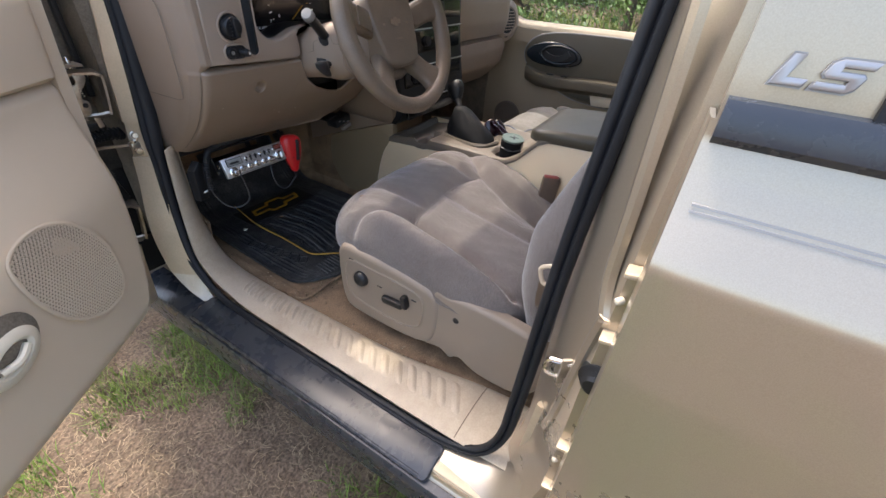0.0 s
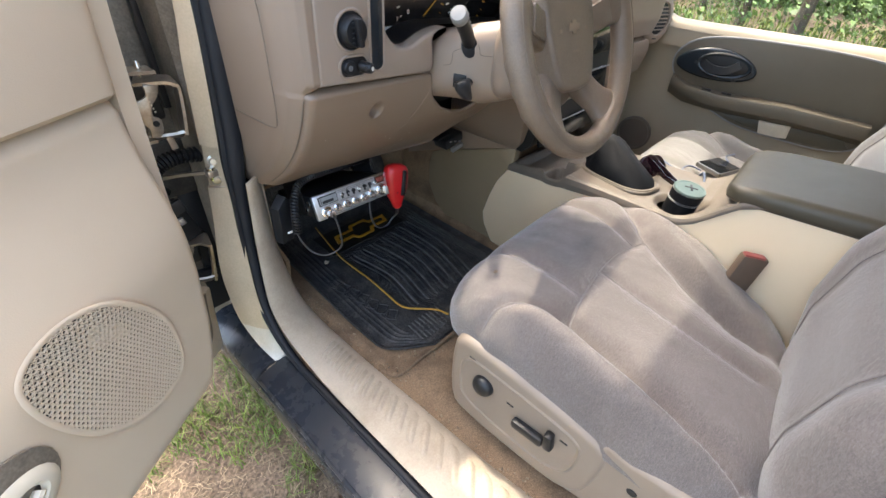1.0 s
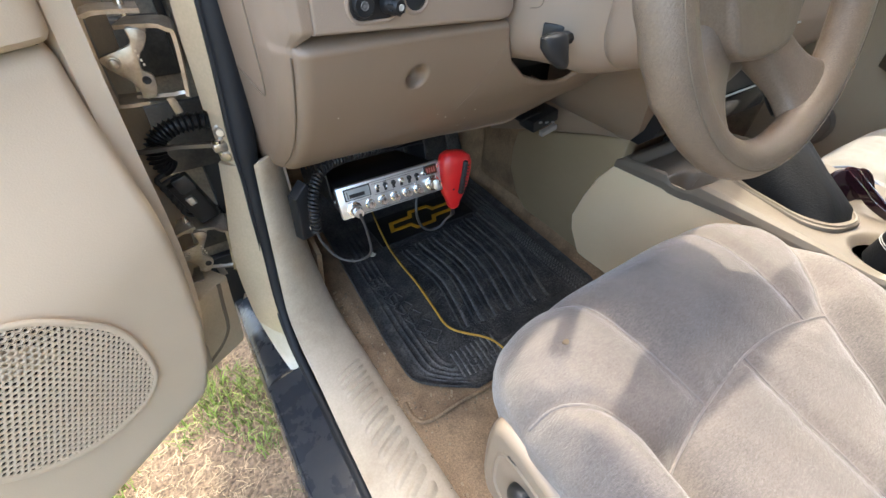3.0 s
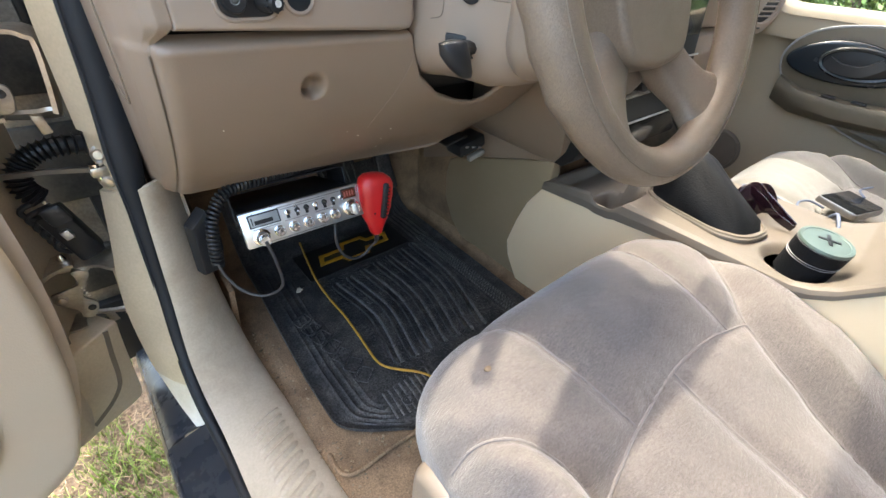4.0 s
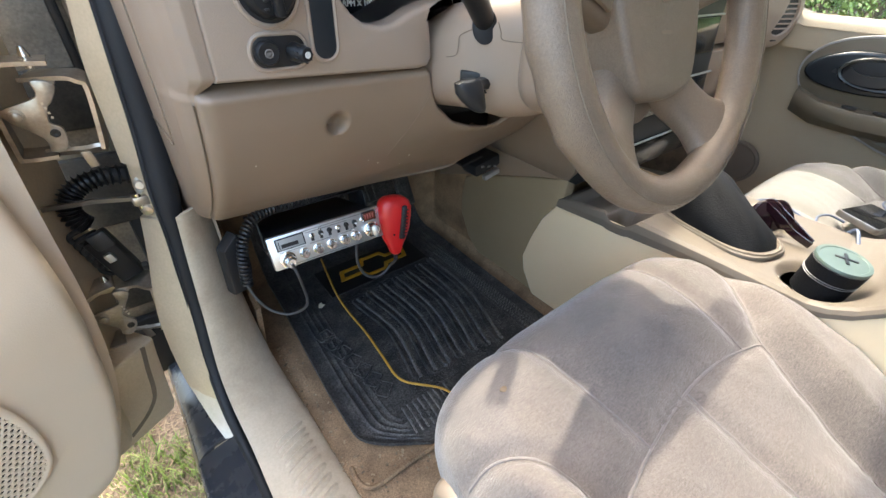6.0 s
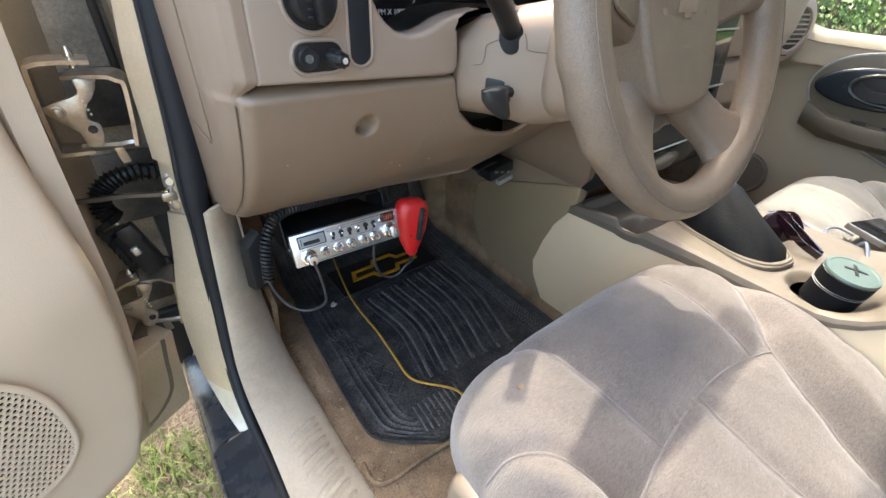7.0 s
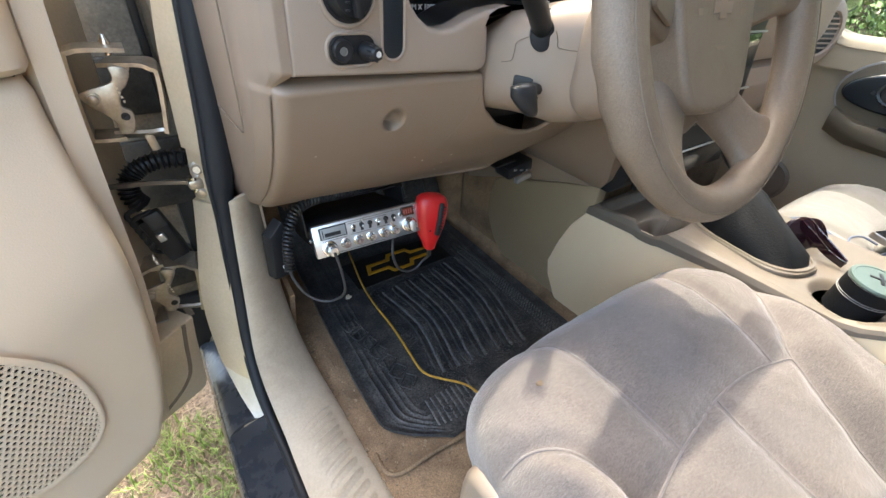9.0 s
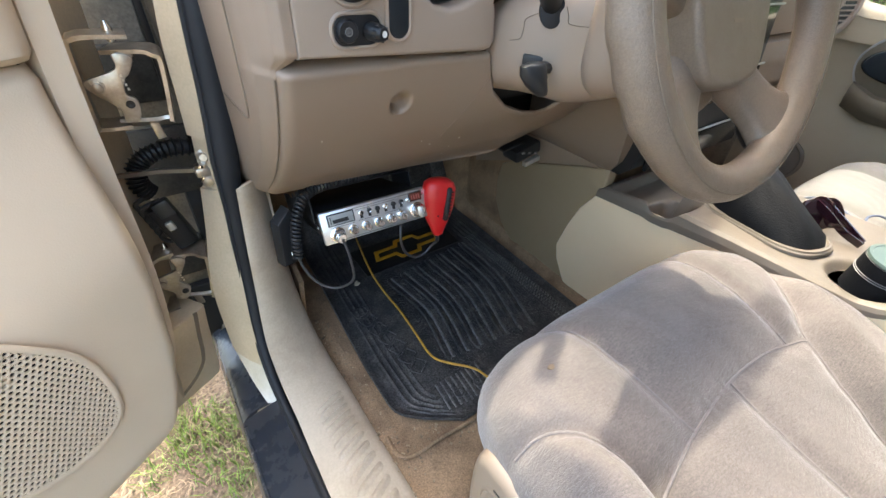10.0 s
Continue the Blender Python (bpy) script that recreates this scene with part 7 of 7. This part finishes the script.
    hr = part("headrest", loft(bmesh.new(), [[Vector((xc + w * math.copysign(abs(math.cos(a)) ** 0.6, math.cos(a)), 0.475 - 0.35 * (z - 1.42) + d * math.copysign(abs(math.sin(a)) ** 0.7, math.sin(a)), z)) for a in [2 * math.pi * i / 28 for i in range(28)]] for z, w, d in ((1.43, 0.09, 0.03), (1.45, 0.125, 0.05), (1.52, 0.135, 0.058), (1.58, 0.12, 0.05), (1.605, 0.08, 0.03))]), cloth, t, "velour headrest", 80)
    for sg in (-1, 1):
        part("headrest_post", tube([(xc + 0.07 * sg, 0.50, 1.36), (xc + 0.07 * sg, 0.475, 1.46)], 0.006, 8, 2), CHROME, t)
    # base under the cushion
    part("seat_base", box((xc, 0.98, 0.61), (0.46, 0.44, 0.16), 0.02), BLACK, t)
    for sg in (-1, 1):
        part("seat_rail", box((xc + 0.18 * sg, 0.97, 0.505), (0.04, 0.56, 0.03), 0.005), STEEL, t)
    return t


ds = seat(0.47, 1, "driver_seat", "mauve-grey velour driver's seat, sunlit and slightly soiled", VELOUR)
ps = seat(1.30, -1, "passenger_seat", "velour passenger seat, its sunlight put into a paler grey", VELOUR_SUNLIT, 0.042)

# plastic side shield of the driver's seat with its switches
qm = basis(Vector((0.196, 0, 0)), Vector((0, -1, 0)), Vector((0, 0, 1)), Vector((-1, 0, 0)))
sh = [(-1.215, 0.70), (-1.205, 0.73), (-1.18, 0.742), (-1.12, 0.742), (-1.04, 0.736), (-0.96, 0.725), (-0.925, 0.715), (-0.908, 0.69), (-0.905, 0.64), (-0.915, 0.575), (-0.94, 0.545), (-0.99, 0.532), (-1.10, 0.528), (-1.18, 0.535), (-1.205, 0.56), (-1.215, 0.62)]
sh = [(p.x, p.y) for p in catmull([(a, b, 0) for a, b in sh], 4, True)]
s1 = part("side_shield", prism(bmesh.new(), sh, 0.036, qm, 0.016, 5), SHIELD, ds, "tan plastic seat shield", 60)
rc = [(-1.175, 0.70), (-1.10, 0.705), (-1.0, 0.70), (-0.955, 0.69), (-0.945, 0.66), (-0.955, 0.60), (-1.0, 0.575), (-1.1, 0.575), (-1.17, 0.59), (-1.185, 0.64)]
rc = [(p.x, p.y) for p in catmull([(a, b, 0) for a, b in rc], 5, True)]
part("shield_recess", sweep(bmesh.new(), [qm @ Vector((a, b, 0.0362)) for a, b in rc], [(0.004, 0), (0.0, 0.0022), (-0.004, 0)], up=(-1, 0, 0), loop=True), SHIELD, s1)
s2p = [(-0.93, 0.712), (-0.88, 0.722), (-0.83, 0.728), (-0.75, 0.724), (-0.68, 0.712), (-0.645, 0.68), (-0.635, 0.62), (-0.66, 0.55), (-0.70, 0.525), (-0.75, 0.52), (-0.80, 0.525), (-0.845, 0.545), (-0.87, 0.53), (-0.90, 0.545), (-0.96, 0.55)]
s2p = [(p.x, p.y) for p in catmull([(a, b, 0) for a, b in s2p], 4, True)]
part("rear_shield", prism(bmesh.new(), s2p, 0.03, qm, 0.012, 4), SHIELD, ds, "tan plastic cover at the seat's foot", 60)
part("shield_hole", lathe(bmesh.new(), [(0.008, 0.0), (0.007, 0.001), (0.0, 0.0005)], axis_frame((0.1658, 0.86, 0.665), (-1, 0, 0)), 14), BLACK, ds)
part("lumbar_knob", lathe(bmesh.new(), [(0.021, 0.0), (0.021, 0.006), (0.018, 0.012), (0.012, 0.016), (0.0, 0.017)], axis_frame((0.160, 1.133, 0.662), (-1, 0, 0)), 24), BLACK, s1, "round black knob")
part("seat_switch", box((0.152, 1.03, 0.641), (0.016, 0.062, 0.020), 0.006, Matrix.Rotation(radians(-4), 4, "X")), BLACK, s1, "black seat adjuster switch")
part("recline_switch", box((0.150, 0.992, 0.662), (0.018, 0.016, 0.036), 0.005, Matrix.Rotation(radians(-10), 4, "X")), BLACK, s1, "small black recline switch")
for y, z in ((1.165, 0.708), (1.075, 0.662), (0.972, 0.67)):
    part("shield_mark", box((0.1595, y, z), (0.001, 0.014, 0.003), 0.0), BLACK, s1, "small dark mark")
# belt guide at the backrest's side and the buckle
bg = thing("belt_guide", (0.15, 0.68, 0.88), "beige metal belt anchor loop beside the backrest", "belt anchor")
part("loop", tube([(0.15, 0.675, 0.913), (0.15, 0.690, 0.908), (0.15, 0.697, 0.900), (0.15, 0.695, 0.888), (0.15, 0.688, 0.873), (0.15, 0.680, 0.874), (0.15, 0.666, 0.888), (0.15, 0.664, 0.90)], 0.0042, 8, 4, loop=True), TRIM, bg)
part("bracket", box((0.158, 0.632, 0.893), (0.012, 0.07, 0.018), 0.005), TRIM, bg)
part("belt", sweep(bmesh.new(), catmull([(0.15, 0.682, 0.872), (0.155, 0.684, 0.84), (0.172, 0.685, 0.80), (0.20, 0.68, 0.77)], 6), [(0.012, 0.001), (-0.012, 0.001), (-0.012, -0.001), (0.012, -0.001)]), BUCKLE, bg, "dark brown seat belt webbing")
bu = thing("belt_buckle", (0.712, 0.862, 0.72), "brown seat belt buckle with a red button beside the console", "belt buckle")
lean = Matrix.Rotation(radians(30), 4, "Z") @ Matrix.Rotation(radians(4), 4, "X")
part("buckle_body", box((0.706, 0.866, 0.755), (0.022, 0.052, 0.13), 0.005, lean), BUCKLE, bu)
part("buckle_button", box((0.706, 0.864, 0.820), (0.016, 0.042, 0.008), 0.003, lean), BELT_RED, bu, "red release button")
part("buckle_strap", box((0.706, 0.868, 0.66), (0.008, 0.04, 0.12), 0.003, lean), BLACK, bu, "black buckle stalk")

# ---- passenger door ----
pd = thing("passenger_door", (1.72, 1.0, 0.5), "closed beige passenger door with a dark inset panel", "car door")
FX = 1.70


def fdoor(u, v):
    y = 1.62 - 0.97 * u
    z = 0.50 + 0.61 * v
    o = 0.018 * (1 - smoothstep(0.72, 0.9, z)) + 0.02 * smoothstep(1.07, 1.11, z)
    return Vector((FX + 0.012 - o * 0.6, y, z))


part("door_panel", sheet(fdoor, 40, 40, 0.03), TRIM_DIMMED, pd, "beige moulded door panel, darkened for the dimmer far side")


part("belt_cap", sheet(lambda u, v: Vector((FX - 0.016 + 0.07 * v, 1.66 - 1.01 * u, 1.088 + 0.055 * smoothstep(1.42, 1.62, 1.66 - 1.01 * u) + 0.03 * math.sqrt(min(1, v * 2.5)))), 40, 12, 0.006), TRIM_DIMMED, pd, "beige window ledge")
part("belt_front", sheet(lambda u, v: Vector((FX - 0.016 + 0.004 * v, 1.66 - 1.01 * u, 1.03 + (0.058 + 0.055 * smoothstep(1.42, 1.62, 1.66 - 1.01 * u)) * v)), 40, 6, 0.004), TRIM_DIMMED, pd)
pmx = basis(Vector((FX - 0.008, 0, 0)), Vector((0, -1, 0)), Vector((0, 0, 1)), Vector((-1, 0, 0)))
ins = [(-1.395, 0.985), (-1.375, 1.035), (-1.32, 1.07), (-1.22, 1.088), (-1.05, 1.095), (-0.90, 1.094), (-0.78, 1.083), (-0.72, 1.055), (-0.70, 1.01), (-0.71, 0.90), (-0.735, 0.83), (-0.80, 0.80), (-0.92, 0.795), (-1.08, 0.803), (-1.18, 0.83), (-1.30, 0.88), (-1.37, 0.93)]
ins = [(p.x, p.y) for p in catmull([(a, b, 0) for a, b in ins], 4, True)]
part("inset_panel", prism(bmesh.new(), ins, 0.014, pmx, 0.004), INSERT, pd, "dark olive vinyl inset", 50)
part("inset_welt", sweep(bmesh.new(), [pmx @ Vector((a, b, 0.010)) for a, b in ins], circle(0.004, 6), up=(-1, 0, 0), loop=True), GREY, pd, "dark welt round the inset")
bez = [(-1.245 + 0.137 * math.cos(a) - 0.012 * math.sin(2 * a), 0.995 + 0.055 * math.sin(a)) for a in [2 * math.pi * i / 40 for i in range(40)]]
hb = part("handle_bezel", prism(bmesh.new(), bez, 0.026, pmx, 0.010, 4), NAVY, pd, "blue-black handle bezel", 60)
cup = [(-1.215 + 0.085 * math.cos(a), 0.997 + 0.036 * math.sin(a)) for a in [2 * math.pi * i / 32 for i in range(32)]]
part("handle_cup", prism(bmesh.new(), cup, 0.0275, pmx, 0.001), BLACK, hb)
part("cup_rim", sweep(bmesh.new(), [pmx @ Vector((a, b, 0.028)) for a, b in cup], [(0.007, 0), (0.003, 0.007), (-0.003, 0.005), (-0.005, 0)], up=(-1, 0, 0), loop=True), NAVY, hb, "raised glossy rim of the handle cup")
part("door_handle", sweep(bmesh.new(), catmull([(FX - 0.037, 1.285, 0.995), (FX - 0.045, 1.25, 0.982), (FX - 0.047, 1.20, 0.984), (FX - 0.043, 1.165, 1.01)], 6), [(0.006, 0.013), (-0.006, 0.013), (-0.006, -0.013), (0.006, -0.013)]), GREY_BLACK, hb, "dark door handle")
part("armrest", loft(bmesh.new(), [[Vector((FX - 0.02 - d, y, z + dz)) for d, dz in ((0.0, 0.012), (w, 0.008), (w + 0.006, -0.008), (w, -0.035), (0.0, -0.06))] for y, w, z in ((1.375, 0.01, 0.925), (1.31, 0.028, 0.90), (1.20, 0.042, 0.895), (1.10, 0.05, 0.90), (0.97, 0.055, 0.908), (0.85, 0.05, 0.905), (0.735, 0.035, 0.90))]), INSERT, pd, "dark olive door armrest")
for y in (1.235, 1.165):
    part("window_switch", box((FX - 0.05, y, 0.911), (0.018, 0.035, 0.006), 0.002), BLACK, pd, "small black window switch")
part("door_pocket", prism(bmesh.new(), [(-1.15, 0.835), (-0.78, 0.85), (-0.75, 0.82), (-0.80, 0.805), (-0.95, 0.80), (-1.08, 0.812)], 0.017, pmx, 0.003), OLIVE, pd, "dark pocket below the armrest")
part("reflector", prism(bmesh.new(), [(-1.03, 0.843), (-0.93, 0.848), (-0.925, 0.805), (-0.955, 0.80), (-1.015, 0.80)], 0.020, pmx, 0.003), IVORY, pd, "pale plastic switch plate")
part("lower_speaker", lathe(bmesh.new(), [(0.075, 0.0), (0.075, 0.005), (0.066, 0.008), (0.062, 0.003), (0.0, 0.003)], axis_frame((FX - 0.004, 1.45, 0.66), (-1, 0, 0)), 28), CONSOLE, pd, "small dark speaker grille")
pane = part("pane", sheet(lambda u, v: Vector((FX + 0.045 + 0.09 * v, 1.62 - 0.98 * u, 1.10 + 0.45 * v)), 2, 2, 0.004), GLASS, pd, "clear side window")
pane.visible_shadow = False
part("window_channel", sweep(bmesh.new(), [(FX + 0.03, 1.60, 1.17), (FX + 0.09, 1.42, 1.47), (FX + 0.11, 1.3, 1.56)], circle(0.018, 8)), TRIM_DIMMED, pd)
part("outer_door", box((FX + 0.075, 1.1, 0.78), (0.03, 1.05, 0.60), 0.01), PAINT, pd)
mir = thing("door_mirror", (1.93, 1.55, 1.2), "black passenger door mirror outside the window", "mirror")
part("mirror_shell", loft(bmesh.new(), [[Vector((1.93 + w * math.cos(a), y, 1.245 + h * math.sin(a))) for a in [2 * math.pi * i / 24 for i in range(24)]] for y, w, h in ((1.62, 0.05, 0.04), (1.60, 0.09, 0.075), (1.55, 0.105, 0.088), (1.535, 0.105, 0.088))]), BLACK, mir)
part("mirror_glass", loft(bmesh.new(), [[Vector((1.93 + 0.095 * math.cos(a), y, 1.245 + 0.078 * math.sin(a))) for a in [2 * math.pi * i / 24 for i in range(24)]] for y in (1.534, 1.531)]), CHROME, mir, "mirror glass")
part("mirror_arm", tube([(1.76, 1.60, 1.17), (1.84, 1.595, 1.19), (1.90, 1.59, 1.22)], 0.018, 8, 4), BLACK, mir)

# ---- small things on the console and the passenger seat ----
SEAT_TOP = 0.776
tin = thing("round_tin", (0.803, 1.046, 0.80), "round black stitched tin with a mint green lid", "tin")
tm = Matrix.Translation((0.803, 1.046, 0.802)) @ Matrix.Rotation(radians(5), 4, "X") @ Matrix.Rotation(radians(-4), 4, "Y") @ Matrix.Scale(0.86, 4)
part("holder_ring", lathe(bmesh.new(), [(0.050, -0.001), (0.053, 0.004), (0.050, 0.006), (0.046, -0.001)], Matrix.Translation((0.808, 1.05, 0.806)), 32), SILVER, tin, "silver cup holder ring")
part("tin_body", lathe(bmesh.new(), [(0.036, 0.0), (0.040, 0.004), (0.0415, 0.05), (0.042, 0.078), (0.0, 0.078)], tm, 40), BOOT, tin, "black leather-look sides")
for h in (0.046, 0.050, 0.076):
    part("stitch_ring", lathe(bmesh.new(), [(0.0408, h), (0.0424, h + 0.0008), (0.0410, h + 0.0016)], tm, 40), GREY, tin, "pale stitching")
for a in (262, 268):
    part("stitch_line", box(tm @ Vector((0.0421 * math.cos(radians(a)), 0.0421 * math.sin(radians(a)), 0.063)), (0.0012, 0.001, 0.022), 0.0, tm.to_3x3().to_4x4() @ Matrix.Rotation(radians(a + 90), 4, "Z")), GREY, tin, "pale stitching")
part("tin_lid", lathe(bmesh.new(), [(0.0415, 0.077), (0.0425, 0.080), (0.041, 0.0835), (0.036, 0.0835), (0.035, 0.0825), (0.0, 0.0825)], tm, 40), MINT, tin, "mint green metal lid")
for a in (20, 110):
    part("lid_mark", box(tm @ Vector((0.006, -0.002, 0.0832)), (0.034, 0.006, 0.001), 0.0003, tm.to_3x3().to_4x4() @ Matrix.Rotation(radians(a), 4, "Z")), BLACK, tin, "dark plain mark on the lid")
sg = thing("sunglasses", (0.91, 1.16, 0.822), "dark red sunglasses leaning beside the gear lever", "sunglasses")
for k, (c, r) in enumerate((((0.905, 1.166, 0.849), 0.029), ((0.940, 1.158, 0.842), 0.027))):
    fm2 = axis_frame(c, (-0.8, -0.5, 0.3), (0.25, -0.5, -0.8))
    lens = [(r * math.copysign(abs(math.cos(a)) ** 0.75, math.cos(a)), 0.78 * r * math.copysign(abs(math.sin(a)) ** 0.75, math.sin(a))) for a in [2 * math.pi * i / 28 for i in range(28)]]
    part("lens", prism(bmesh.new(), lens, 0.004, fm2, 0.003, 3), LENS_RED, sg, "dark red lens")
    part("rim", sweep(bmesh.new(), [fm2 @ Vector((a, b, 0.001)) for a, b in lens], circle(0.0026, 6), loop=True), LENS_RED, sg)
flat_bar = [(0.0018, 0.006), (-0.0018, 0.006), (-0.0018, -0.006), (0.0018, -0.006)]
part("temple", sweep(bmesh.new(), catmull([(0.903, 1.178, 0.868), (0.90, 1.15, 0.856), (0.90, 1.12, 0.838), (0.90, 1.088, 0.828)], 6), flat_bar), LENS_RED, sg, "dark red temple")
part("temple", sweep(bmesh.new(), catmull([(0.93, 1.165, 0.862), (0.922, 1.13, 0.846), (0.912, 1.09, 0.828)], 6), flat_bar), LENS_RED, sg)
ph = thing("phone", (1.25, 1.04, SEAT_TOP), "black phone lying on the passenger seat", "phone")
pp = Matrix.Translation((1.25, 1.045, SEAT_TOP)) @ Matrix.Rotation(radians(-14), 4, "Z") @ Matrix.Rotation(radians(6), 4, "Y") @ Matrix.Rotation(radians(6), 4, "X")
bm = prism(bmesh.new(), rounded(0.152, 0.082, 0.010), 0.013, pp, 0.004)
part("phone_body", bm, DARK_STEEL, ph, "grey phone body")
part("phone_screen", prism(bmesh.new(), rounded(0.143, 0.074, 0.006), 0.0012, pp @ Matrix.Translation((0, 0, 0.0128)), 0.0004), BLACK_GLOSS, ph, "dark glass screen")
cb = thing("charging_cable", (1.0, 1.1, 0.815), "thin grey-blue charging cable curling over the seat", "cable")
part("cable", tube([(0.96, 1.245, 0.815), (1.02, 1.238, 0.805), (1.10, 1.217, 0.798), (1.13, 1.195, 0.795), (1.10, 1.15, 0.795), (1.06, 1.118, 0.80), (1.0, 1.085, 0.812), (0.97, 1.07, 0.815)], 0.0024, 7, 10), CABLE_BLUE, cb)
part("cable_end", tube([(0.99, 1.07, 0.815), (1.05, 1.098, 0.80), (1.085, 1.112, 0.796), (1.13, 1.118, 0.793), (1.16, 1.105, 0.792), (1.177, 1.078, SEAT_TOP + 0.006)], 0.0024, 7, 10), CABLE_BLUE, cb)
part("cable_tail", tube([(1.32, 1.03, SEAT_TOP + 0.008), (1.35, 1.045, SEAT_TOP + 0.012), (1.40, 1.03, SEAT_TOP + 0.012)], 0.0024, 7, 8), CABLE_BLUE, cb)
part("cable_scrap", tube([(0.99, 1.035, 0.82), (1.02, 1.05, 0.835), (1.04, 1.06, 0.815)], 0.003, 7, 6), CABLE_BLUE, cb, "short blue loop")
spot = thing("crumb", (0.256, 1.206, 0.835), "small pale crumb stuck on the seat", "crumb")
part("bit", prism(bmesh.new(), [(0.0045 * math.cos(a) * (1 + 0.2 * math.sin(3 * a)), 0.004 * math.sin(a)) for a in [2 * math.pi * i / 10 for i in range(10)]], 0.003, Matrix.Translation((0.256, 1.206, 0.829)), 0.001), STRAW, spot)
